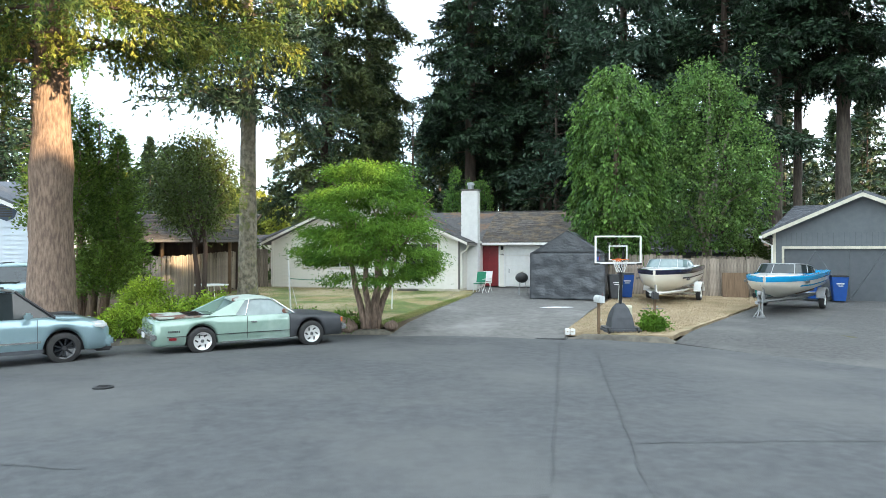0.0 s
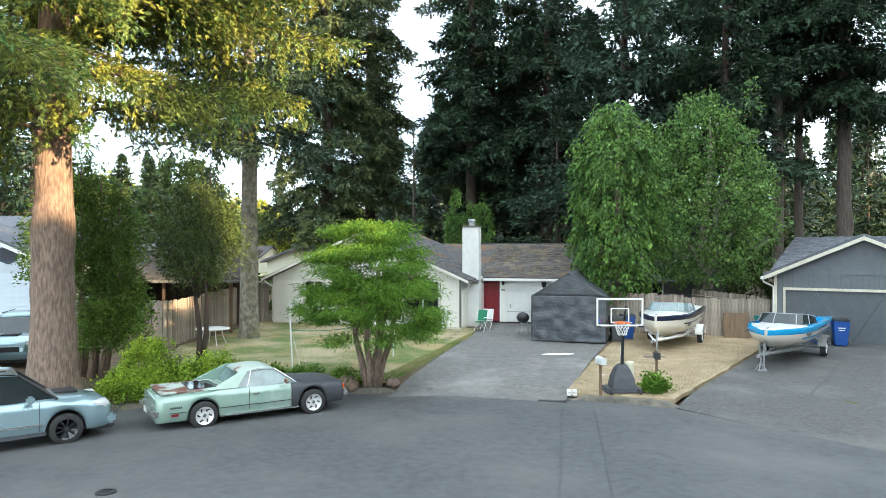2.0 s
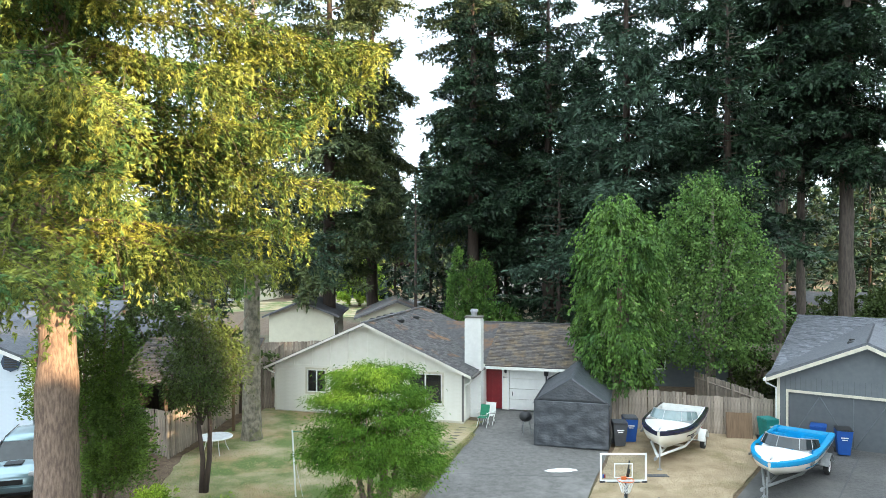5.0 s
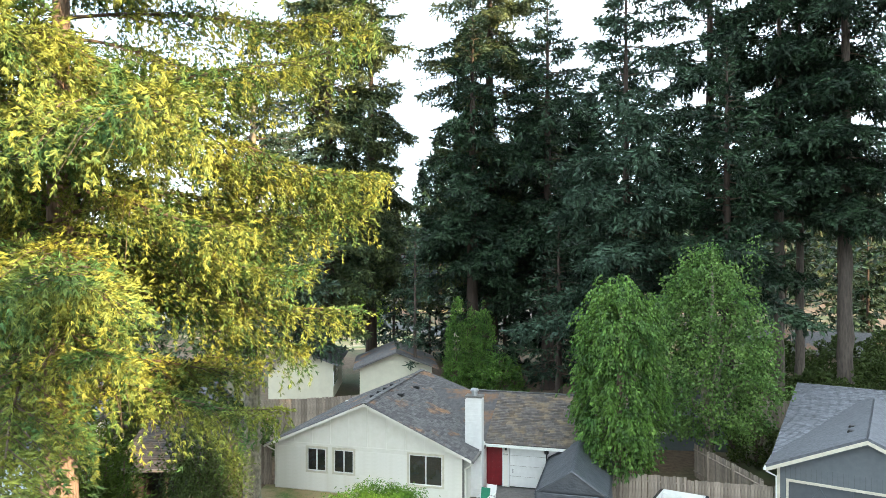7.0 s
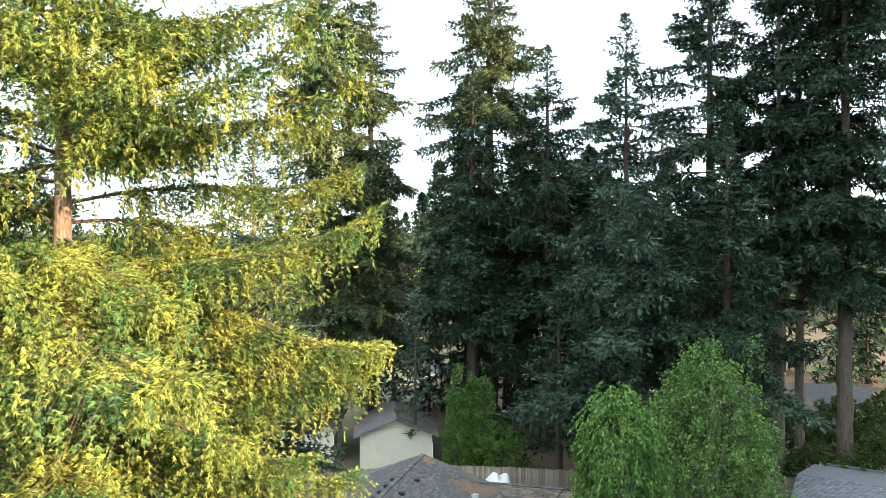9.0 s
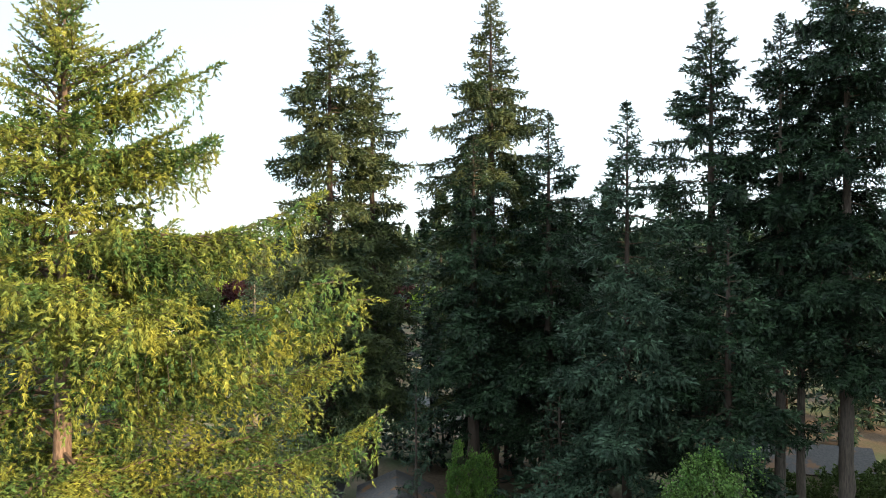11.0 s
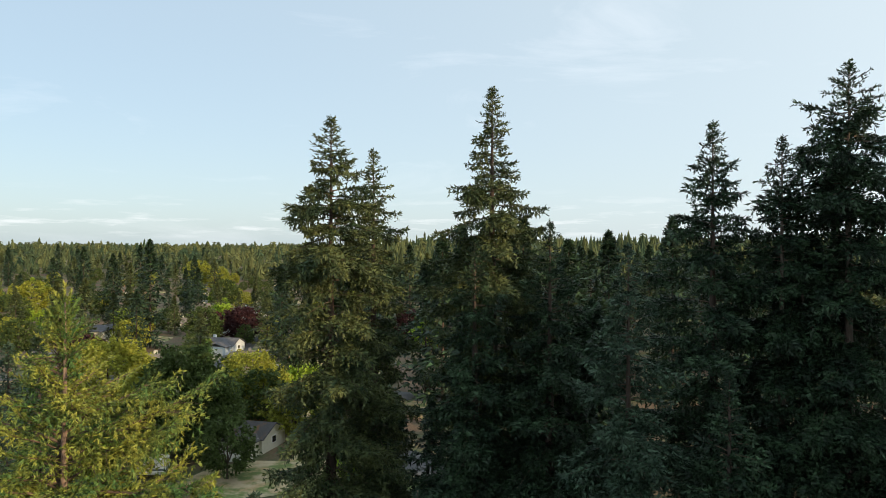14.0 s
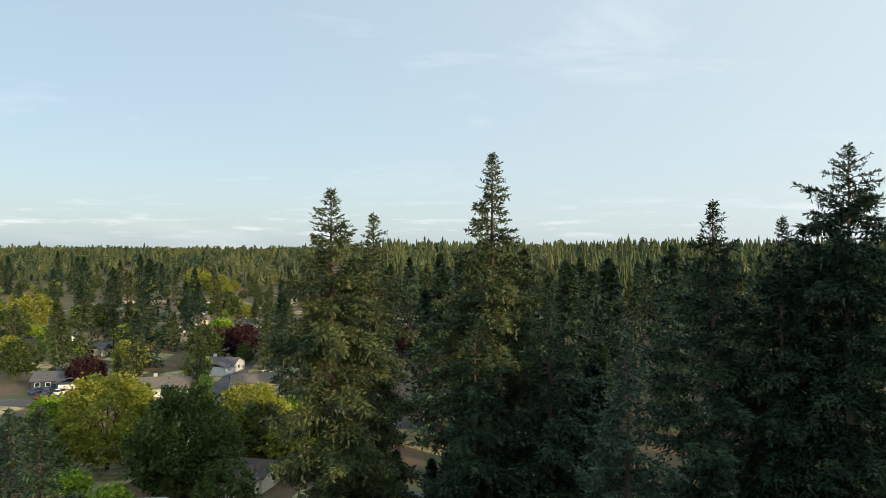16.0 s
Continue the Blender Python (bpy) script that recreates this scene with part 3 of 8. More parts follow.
def slab(bm, corners, thick=0.12):
    """A roof plane with thickness below it."""
    a, b, c = (Vector(p) for p in corners[:3])
    n = (b - a).cross(c - a).normalized()
    top = [bm.verts.new(Vector(p)) for p in corners]
    low = [bm.verts.new(Vector(p) - n * thick) for p in corners]
    k = len(top)
    bm.faces.new(top)
    bm.faces.new(low[::-1])
    for i in range(k):
        bm.faces.new((top[i], low[i], low[(i + 1) % k], top[(i + 1) % k]))
    return bm


# white house: local x along the gable wall to the right, y to the back; origin at the wall's right front corner
HB = 0.40
house = thing("house", pose(0.84, 33.14, HB, 0, 0, -15.1), "white single-storey ranch house with a mossy shingle roof", "house")
W = 9.8
part("foundation", boxes((-W + 0.02, -0.02, 0.02, 9.2, -0.5, 0.16)), TRIM, house)
wins = ((1.77, 2.76, 0.97, 2.10), (3.20, 4.23, 0.97, 2.10), (7.08, 8.73, 0.72, 2.16))
lap_wall(house, W, 2.28, [(a, b, c, d) for a, b, c, d in wins], SIDING, pose(-W, 0, 0.12))
for a, b, c, d in wins:
    slider_window(house, pose(-W + a, 0, 0.12 + c), b - a, d - c, TRIM, 2)
gable = bmesh.new()
prism(gable, [(-W, 2.40), (0, 2.40), (-W / 2, 2.40 + W / 2 * 0.44)], 0.012, 0.14)
part("gable_panel", gable, SIDING, house)
for k in range(9):
    x = -W + 1.05 + k * 0.97
    h = (W / 2 - abs(x + W / 2)) * 0.44
    part("batten", boxes((x - 0.025, x + 0.025, -0.03, 0.012, 2.41, 2.40 + h - 0.02)), SIDING, house)
part("band", boxes((-W, 0, -0.015, 0.012, 2.36, 2.44)), SIDING, house)
for x in (-W, -0.10):
    part("corner_board", boxes((x, x + 0.10, -0.022, -0.003, 0.1, 2.36)), SIDING if x < -1 else GUTTER, house)
lap_wall(house, 9.0, 2.28, [], SIDING, pose(0, 0.1, 0.12, 0, 0, 90))
lap_wall(house, 9.0, 2.28, [], SIDING, pose(-W, 9.1, 0.12, 0, 0, -90))
part("wall_rear", boxes((-W, 0, 9.0, 9.15, 0, 2.6)), SIDING, house)
# main roof
OV, FR = 0.42, -0.38
xl, xr, xm = -W - OV, OV, -W / 2
ze = 2.40 + 0.10 - OV * 0.44
zr = 2.50 + W / 2 * 0.44
roof = bmesh.new()
BACK = 9.6
slab(roof, [(xr, FR, ze), (xr, BACK + 1.5, ze), (xm, BACK, zr), (xm, FR, zr)])
slab(roof, [(xl, FR, ze), (xm, FR, zr), (xm, BACK, zr), (xl, BACK + 1.5, ze)])
slab(roof, [(xr, BACK + 1.5, ze), (xl, BACK + 1.5, ze), (xm, BACK, zr)])
roof_main = part("roof", roof, SHINGLE, house)
shingle_field("shingles", house, plane_to((xr, FR - 0.02, ze + 0.005), (xr, BACK, ze + 0.005), (xm, FR, zr)), BACK - FR + 0.02, math.hypot(xr - xm, zr - ze), SHINGLE, seed=1)
shingle_field("shingles", house, plane_to((xl, BACK, ze + 0.005), (xl, FR - 0.02, ze + 0.005), (xm, BACK, zr)), BACK - FR + 0.02, math.hypot(xr - xm, zr - ze), SHINGLE, seed=2)
part("ridge_cap", boxes(*[(xm - 0.13, xm + 0.13, FR + 0.3 * k, FR + 0.3 * k + 0.31, zr - 0.02, zr + 0.028 + 0.006 * (k % 2)) for k in range(33)]), SHINGLE, house)
fascia = bmesh.new()
for sx in (1, -1):
    ex = xm + sx * (xr - xm)
    slab(fascia, [(ex, FR - 0.025, ze - 0.01), (xm, FR - 0.025, zr - 0.01), (xm, FR - 0.025, zr - 0.13), (ex, FR - 0.025, ze - 0.13)], 0.03)
part("fascia", fascia, SIDING, house)
part("gutter", boxes((xr, xr + 0.1, FR, 2.7, ze - 0.14, ze - 0.03)), GUTTER, house)
for x, y in ((xm + 0.7, 3.2), (xm + 0.8, 5.6), (xm - 0.25, 1.6), (xm - 0.25, 2.6), (xm - 0.25, 3.6), (xm - 0.25, 4.7)):
    part("roof_vent", boxes((x - 0.15, x + 0.15, y - 0.15, y + 0.15, zr - abs(x - xm) * 0.44 - 0.05, zr - abs(x - xm) * 0.44 + 0.14), bevel=0.03), BLACK, house)
# chimney clad in boards at the corner
CH = (-0.27, 0.50, 1.42, 1.95)
chim = bmesh.new()
box(chim, CH[0], CH[1], CH[2], CH[3], -0.4, 4.84)
chimney = part("chimney", chim, WHITE, house)
for k in range(26):
    z = 0.1 + k * 0.18
    part("board", boxes((CH[0] - 0.028, CH[1] + 0.028, CH[2] - 0.028, CH[3] + 0.028, z, z + 0.16)), WHITE, chimney)
cb = bmesh.new()
box(cb, CH[0] - 0.05, CH[1] + 0.05, CH[2] - 0.05, CH[3] + 0.05, 4.84, 4.92)
part("cap", cb, GUTTER, chimney)
fl = bmesh.new()
rod(fl, (0.12, 1.68, 4.92), (0.12, 1.68, 5.12), 0.15, 0.15, 12)
rod(fl, (0.12, 1.68, 5.14), (0.12, 1.68, 5.20), 0.21, 0.19, 12)
rod(fl, (0.12, 1.68, 5.22), (0.12, 1.68, 5.26), 0.19, 0.16, 12)
part("flue", fl, STEEL, chimney)
part("bay_wall", boxes((0.152, 0.46, 1.95, 3.0, -0.3, 2.4)), SIDING, house)
# garage wing behind: its front wall stands back
WY = 3.05
wing_open = ((0.06, 0.96, 0.0, 2.08), (1.32, 3.92, 0.0, 2.12))
lap_wall(house, 6.6, 2.28, wing_open, SIDING, pose(0.3, WY, 0.10))
entry = new("door")
entry.parent = house
entry.matrix_local = pose(0.3 + 0.06, WY + 0.06, 0.10)
part("leaf", boxes((0.01, 0.89, 0, 0.05, 0.02, 2.07)), RED_DOOR, entry)
part("panel", boxes((0.13, 0.40, -0.012, 0, 0.25, 0.95), (0.50, 0.77, -0.012, 0, 0.25, 0.95), (0.13, 0.40, -0.012, 0, 1.1, 1.85), (0.50, 0.77, -0.012, 0, 1.1, 1.85), bevel=0.01), RED_DOOR, entry)
kb = bmesh.new()
bmesh.ops.create_icosphere(kb, subdivisions=2, radius=0.035, matrix=Matrix.Translation((0.08, -0.05, 0.98)))
part("door_knob", kb, CHROME, entry)
part("frame", boxes((-0.06, 0.0, -0.09, 0.03, 0, 2.14), (0.9, 0.96, -0.09, 0.03, 0, 2.14), (0, 0.9, -0.09, 0.03, 2.08, 2.14)), WHITE, entry)
gdoor = new("garage_door")
gdoor.parent = house
gdoor.matrix_local = pose(0.3 + 1.32, WY + 0.06, 0.10)
for k in range(4):
    part("panel", boxes((0.01, 2.59, 0, 0.04, 0.01 + 0.525 * k, 0.52 + 0.525 * k), bevel=0.012), WHITE, gdoor)
part("frame", boxes((-0.09, 0.0, -0.1, 0.03, 0, 2.22), (2.6, 2.69, -0.1, 0.03, 0, 2.22), (0, 2.6, -0.1, 0.03, 2.12, 2.22)), WHITE, gdoor)
part("handle", boxes((0.15, 0.18, -0.03, 0, 0.7, 0.9)), BLACK, gdoor)
lampb = bmesh.new()
rod(lampb, (0, -0.06, 0), (0, -0.06, 0.16), 0.05, 0.07, 8)
rod(lampb, (0, -0.06, 0.16), (0, -0.06, 0.22), 0.08, 0.02, 8)
box(lampb, -0.03, 0.03, -0.06, 0, 0.05, 0.12)
wl = part("wall_lamp", lampb, BLACK, house)
wl.matrix_local = pose(0.3 + 1.14, WY, 1.95)
part("number_bars", boxes(*[(0.3 + 1.02 + 0.06 * k, 0.3 + 1.05 + 0.06 * k, WY - 0.022, WY - 0.005, 1.68, 1.76) for k in range(4)]), GUTTER, house)
wr = bmesh.new()
wx0, wx1 = -3.5, 7.4
RY, RZ = 7.0, 4.09
slab(wr, [(wx0, WY - 0.42, 2.36), (wx1, WY - 0.42, 2.36), (wx1, RY, RZ), (wx0, RY, RZ)])
slab(wr, [(wx1, RY, RZ), (wx1, 11.4, 2.36), (wx0, 11.4, 2.36), (wx0, RY, RZ)])
part("roof", wr, SHINGLE, house)
shingle_field("shingles", house, plane_to((0.42, WY - 0.44, 2.362), (wx1, WY - 0.44, 2.362), (0.42, RY, RZ + 0.004)), wx1 - 0.42, 4.72, SHINGLE_M, seed=3)
part("ridge_cap", boxes(*[(-1.0 + 0.3 * k, -0.69 + 0.3 * k, RY - 0.12, RY + 0.12, RZ - 0.02, RZ + 0.03 + 0.006 * (k % 2)) for k in range(28)]), SHINGLE, house)
part("gutter", boxes((0.45, wx1, WY - 0.54, WY - 0.43, 2.20, 2.32)), WHITE, house)
part("wing_wall", boxes((6.75, 6.9, WY + 0.15, 11.0, -0.3, 2.4), (-3.4, 6.9, 10.9, 11.0, -0.3, 2.4)), SIDING, house)
gab = bmesh.new()
vs = [gab.verts.new(p) for p in ((6.76, WY, 2.3), (6.76, 11.0, 2.3), (6.76, RY, 3.97), (6.88, WY, 2.3), (6.88, 11.0, 2.3), (6.88, RY, 3.97))]
for f in ((0, 1, 2), (5, 4, 3), (0, 2, 5, 3), (1, 4, 5, 2), (0, 3, 4, 1)):
    gab.faces.new([vs[q] for q in f])
part("gable_panel", gab, SIDING, house)
ds = bmesh.new()
tube(ds, [(xr + 0.03, FR + 0.2, ze - 0.1), (xr - 0.1, -0.02, ze - 0.35), (0.06, -0.06, ze - 0.5), (0.06, -0.06, 0.2)], [0.04] * 4, 6)
part("downspout", ds, SIDING, house)
ds = bmesh.new()
tube(ds, [(xl + 0.03, FR + 0.2, ze - 0.1), (xl + 0.1, -0.02, ze - 0.25), (-W - 0.06, 0.1, ze - 0.4), (-W - 0.06, 0.1, 0.2)], [0.04] * 4, 6)
part("downspout", ds, SIDING, house)

# grey house at the right with a projecting garage gable
gh = thing("house", pose(14.5, 30.9, 0.24, 0, 0, -33), "dark grey house with cream trim and a double garage", "house")
GW = 6.75
lap = bmesh.new()
box(lap, 0.0, 0.42, 0, 0.14, -0.3, 2.88)
box(lap, 5.35, GW, 0, 0.14, -0.3, 2.88)
box(lap, 0.42, 5.35, 0, 0.14, 2.17, 2.88)
part("wall_front", lap, GREY_WALL, gh)
for k in range(34):
    x = 0.1 + 0.2 * k
    if x < 0.4 or x > 5.4:
        part("groove", boxes((x - 0.008, x + 0.008, -0.006, 0.0, -0.1, 2.86)), GREY_DOOR, gh)
    else:
        part("groove", boxes((x - 0.008, x + 0.008, -0.006, 0.0, 2.32, 2.86)), GREY_DOOR, gh)
gp = bmesh.new()
prism(gp, [(-0.05, 2.86), (GW + 0.05, 2.86), (GW / 2, 2.86 + GW / 2 * 0.45)], -0.03, 0.12)
part("gable_panel", gp, GREY_WALL, gh)
part("wall_left", boxes((0, 0.14, 0.14, 21, -0.3, 2.8)), GREY_WALL, gh)
part("wall_rear", boxes((0.14, 16, 20.8, 21, -0.3, 2.8), (15.9, 16, 6, 20.8, -0.3, 2.8), (GW, 16, 6.0, 6.14, -0.3, 2.8), (GW - 0.14, GW, 0.14, 6, -0.3, 2.8)), GREY_WALL, gh)
part("corner_board", boxes((-0.03, 0.09, -0.03, 0.0, -0.2, 2.86)), TRIM, gh)
gd = new("garage_door")
gd.parent = gh
gd.matrix_local = pose(0.42, 0.08, -0.02)
part("leaf", boxes((0, 4.93, 0, 0.05, 0, 2.18)), GREY_DOOR, gd)
for a, b in (((0.06, 0.1), (1.2, 2.1)), ((1.2, 2.1), (2.4, 0.1)), ((2.5, 0.1), (3.7, 2.1)), ((3.7, 2.1), (4.88, 0.1)), ((2.45, 0.05), (2.45, 2.15))):
    part("brace", rods(((a[0], 0, a[1]), (b[0], 0, b[1])), r=0.022, sides=4), GREY_WALL, gd)
part("frame", boxes((-0.09, 0.0, -0.11, -0.02, -0.1, 2.30), (4.93, 5.02, -0.11, -0.02, -0.1, 2.30), (0.0, 4.93, -0.11, -0.02, 2.19, 2.30)), TRIM, gd)
gr = bmesh.new()
GZ, GE = 2.94 + GW / 2 * 0.45, 2.94 - 0.4 * 0.45
slab(gr, [(GW / 2, -0.45, GZ), (-0.4, -0.45, GE), (-0.4, 9.0, GE), (GW / 2, 9.0, GZ)])
slab(gr, [(GW / 2, -0.45, GZ), (GW / 2, 9.0, GZ), (GW + 0.4, 9.0, GE), (GW + 0.4, -0.45, GE)])
slab(gr, [(-0.42, 1.0, 2.82), (16.4, 1.0, 2.82), (16.4, 11.0, 4.62), (-0.42, 11.0, 4.62)])
slab(gr, [(16.4, 11.0, 4.62), (16.4, 21.4, 2.55), (-0.42, 21.4, 2.55), (-0.42, 11.0, 4.62)])
part("roof", gr, SHINGLE_B, gh)
shingle_field("shingles", gh, plane_to((-0.4, 9.0, GE + 0.004), (-0.4, -0.47, GE + 0.004), (GW / 2, 9.0, GZ + 0.004)), 9.45, math.hypot(GW / 2 + 0.4, GZ - GE), SHINGLE_B, seed=5)
shingle_field("shingles", gh, plane_to((GW + 0.4, -0.47, GE + 0.004), (GW + 0.4, 9.0, GE + 0.004), (GW / 2, -0.47, GZ + 0.004)), 9.45, math.hypot(GW / 2 + 0.4, GZ - GE), SHINGLE_B, seed=6)
shingle_field("shingles", gh, plane_to((-0.44, 1.0, 2.825), (12, 1.0, 2.825), (-0.44, 11.0, 4.625)), 12.4, 10.15, SHINGLE_B, seed=7)
gl = bmesh.new()
prism(gl, [(-0.1, 2.7), (0.02, 2.7), (0.02, 2.79), (-0.1, 2.79)], 0.2, 21)
part("soffit", gl, TRIM, gh)
fg = bmesh.new()
for sx in (-1, 1):
    e = GW / 2 + sx * (GW / 2 + 0.4)
    slab(fg, [(e, -0.48, GE + 0.01), (GW / 2, -0.48, GZ + 0.01), (GW / 2, -0.48, GZ - 0.15), (e, -0.48, GE - 0.15)], 0.03)
part("fascia", fg, TRIM, gh)
part("gutter", boxes((-0.52, -0.41, -0.45, 9.0, GE - 0.13, GE - 0.02)), WHITE, gh)
db = bmesh.new()
tube(db, [(-0.46, -0.3, GE - 0.1), (-0.44, -0.15, GE - 0.25), (-0.06, 0.0, GE - 0.45), (-0.06, 0.0, 0.05)], [0.045] * 4, 6)
part("downspout", db, WHITE, gh)
sk = bmesh.new()
disc(sk, (0, 0, 0.06), 0.32, "Z", 0.1, 20)
skp = part("roof_vent", sk, STEEL, gh)
skp.matrix_local = pose(4.6, 8.8, 4.22, 11)
for y in (1.6, 2.6):
    part("roof_vent", boxes((2.55, 2.85, y, y + 0.3, GZ - 0.33, GZ - 0.12), bevel=0.03), BLACK, gh)

# pale blue house beyond the big fir
bh = thing("house", pose(-17.1, 29.2, 0.3, 0, 0, 6), "pale blue house with an octagonal gable vent", "house")
lap_wall(bh, 5.2, 3.0, [(1.0, 2.6, 0.9, 2.2)], BLUE_WALL, pose(-5.2, 0, 0), board_name="board")
slider_window(bh, pose(-4.2, 0, 0.9), 1.6, 1.3, WHITE)
bg = bmesh.new()
prism(bg, [(-5.2, 3.0), (0, 3.0), (0, 3.6), (-2.6, 4.75), (-5.2, 3.6)], 0.0, 0.12)
part("gable_panel", bg, BLUE_WALL, bh)
part("wall_right", boxes((-0.12, 0, 0.12, 9, -0.3, 3.6), (-5.2, -5.08, 0.12, 9, -0.3, 3.6), (-5.2, 0, 8.9, 9.02, -0.3, 3.6)), BLUE_WALL, bh)
vb = bmesh.new()
rod(vb, (-0.85, -0.05, 3.65), (-0.85, 0.0, 3.65), 0.40, 0.40, 8)
vt = part("vent", vb, NAVY, bh)
part("slat", boxes(*[(-1.1, -0.6, -0.07, -0.045, 3.42 + 0.1 * k, 3.48 + 0.1 * k) for k in range(5)]), BLACK, vt)
br = bmesh.new()
slab(br, [(-2.6, -0.35, 4.86), (-2.6, 9.3, 4.86), (0.4, 9.3, 3.52), (0.4, -0.35, 3.52)])
slab(br, [(-2.6, -0.35, 4.86), (-5.6, -0.35, 3.52), (-5.6, 9.3, 3.52), (-2.6, 9.3, 4.86)])
slab(br, [(-14.0, 3.0, 4.0), (1.2, 3.0, 4.0), (1.2, 8.0, 5.6), (-14.0, 8.0, 5.6)])
part("roof", br, SHINGLE_B, bh)
fb = bmesh.new()
slab(fb, [(0.4, -0.38, 3.54), (-2.6, -0.38, 4.88), (-2.6, -0.38, 4.72), (0.4, -0.38, 3.38)], 0.03)
part("fascia", fb, WHITE, bh)

# neighbour's low dark shed behind the left fence, and a grey-roofed house with a white chimney
sh = thing("shed", pose(-14.2, 31.6, 0.3, 0, 0, 2), "open dark wooden lean-to shed with a mossy brown shingle roof", "shed")
SW = 4.7
for x in (0.1, 1.6, 3.1, SW - 0.1):
    part("post", boxes((x - 0.06, x + 0.06, 0.1, 0.22, -0.1, 2.42)), WOOD, sh)
part("header", boxes((-0.1, SW + 0.1, 0.08, 0.24, 2.42, 2.58)), WOOD, sh)
part("back_wall", boxes((0, SW, 3.4, 3.5, -0.1, 3.4)), BARK_DARK, sh)
part("side_wall", boxes((0, 0.08, 0.3, 3.4, -0.1, 2.6)), BARK_DARK, sh)
part("roof", slab(bmesh.new(), [(-0.5, -0.5, 2.52), (SW + 0.5, -0.5, 2.52), (SW + 0.5, 3.9, 3.86), (-0.5, 3.9, 3.86)], 0.1), WOOD, sh)
part("gutter", boxes((-0.5, SW + 0.5, -0.62, -0.51, 2.40, 2.52)), GUTTER, sh)
shingle_field("shingles", sh, plane_to((-0.5, -0.52, 2.525), (SW + 0.5, -0.52, 2.525), (-0.5, 3.9, 3.865)), SW + 1.0, 4.5, SHINGLE_M, seed=9)


def fence_run(points, height, label, pale_mat=FENCE, board=0.14, lean=0.0, group="yard fences"):
    """A board fence along points: posts, rails behind and one board after another."""
    f = thing("fence", pose(points[0][0], points[0][1], gz(*points[0])), label, "fence", group)
    origin = Vector((points[0][0], points[0][1], gz(*points[0])))
    bm0 = boxes((-board * 0.47, board * 0.47, -0.011, 0.011, 0.03, height), bevel=0.0)
    me = from_bm("board", bm0, pale_mat)
    data = me.data
    bpy.data.objects.remove(me)
    rnd = random.Random(len(points) + int(height * 100))
    for a, b in zip(points, points[1:]):
        d = Vector((b[0] - a[0], b[1] - a[1]))
        n = max(int(d.length / board), 1)
        ang = math.degrees(math.atan2(d.y, d.x))
        for i in range(n):
            x, y = a[0] + d.x * (i + 0.5) / n, a[1] + d.y * (i + 0.5) / n
            ob = new("board", data)
            ob.parent = f
            ob.matrix_local = Matrix.Translation(Vector((x, y, gz(x, y))) - origin) @ pose(0, 0, rnd.uniform(-0.03, 0.03), rnd.uniform(-1, 1), rnd.uniform(-0.8, 0.8) + lean, ang)
        for h in (0.35, height - 0.3):
            part("rail", rods(((Vector((a[0], a[1], gz(*a) + h)) - origin + Vector((-d.y, d.x, 0)).normalized() * 0.05), (Vector((b[0], b[1], gz(*b) + h)) - origin + Vector((-d.y, d.x, 0)).normalized() * 0.05)), r=0.04, sides=4), FENCE, f)
        for i in range(int(d.length / 2.3) + 1):
            t = min(i * 2.3 / d.length, 1)
            p = Vector((a[0] + d.x * t, a[1] + d.y * t, 0)) + Vector((-d.y, d.x, 0)).normalized() * 0.1
            p.z = gz(p.x, p.y)
            q = p - origin
            part("post", boxes((q.x - 0.05, q.x + 0.05, q.y - 0.05, q.y + 0.05, q.z - 0.1, q.z + height - 0.05)), FENCE, f)
    return f


fence_run([(7.3, 32.8), (10.9, 32.1)], 1.85, "tan weathered board fence behind the boats")
fence_run([(10.98, 32.1), (14.7, 31.4)], 1.72, "silvery grey board fence behind the boats")
fence_run([(-12.9, 29.0), (-11.05, 28.3)], 1.85, "grey weathered board gate panel in the side yard", lean=0.4)
fence_run([(-11.0, 28.2), (-10.6, 31.5), (-10.3, 35.2)], 1.85, "brown weathered board fence along the lawn")
fence_run([(-10.2, 36.4), (-8.9, 36.1)], 2.0, "dark brown board fence beside the white house")
fence_run([(-16, 47), (-10, 48), (-2, 50.5), (8, 49.5), (18, 49), (30, 47)], 1.9, "long grey board fence across the back yards", board=0.2)
fence_run([(-10.4, 37.0), (-10.8, 47.2)], 1.9, "grey board fence down the back yard's side", board=0.2)
fence_run([(14.4, 32.0), (13.4, 38.0)], 1.8, "yellow-brown board fence in the side yard")

# ---- trees ----


def unit(v):
    return v / np.maximum(np.linalg.norm(v, axis=-1, keepdims=True), 1e-6)


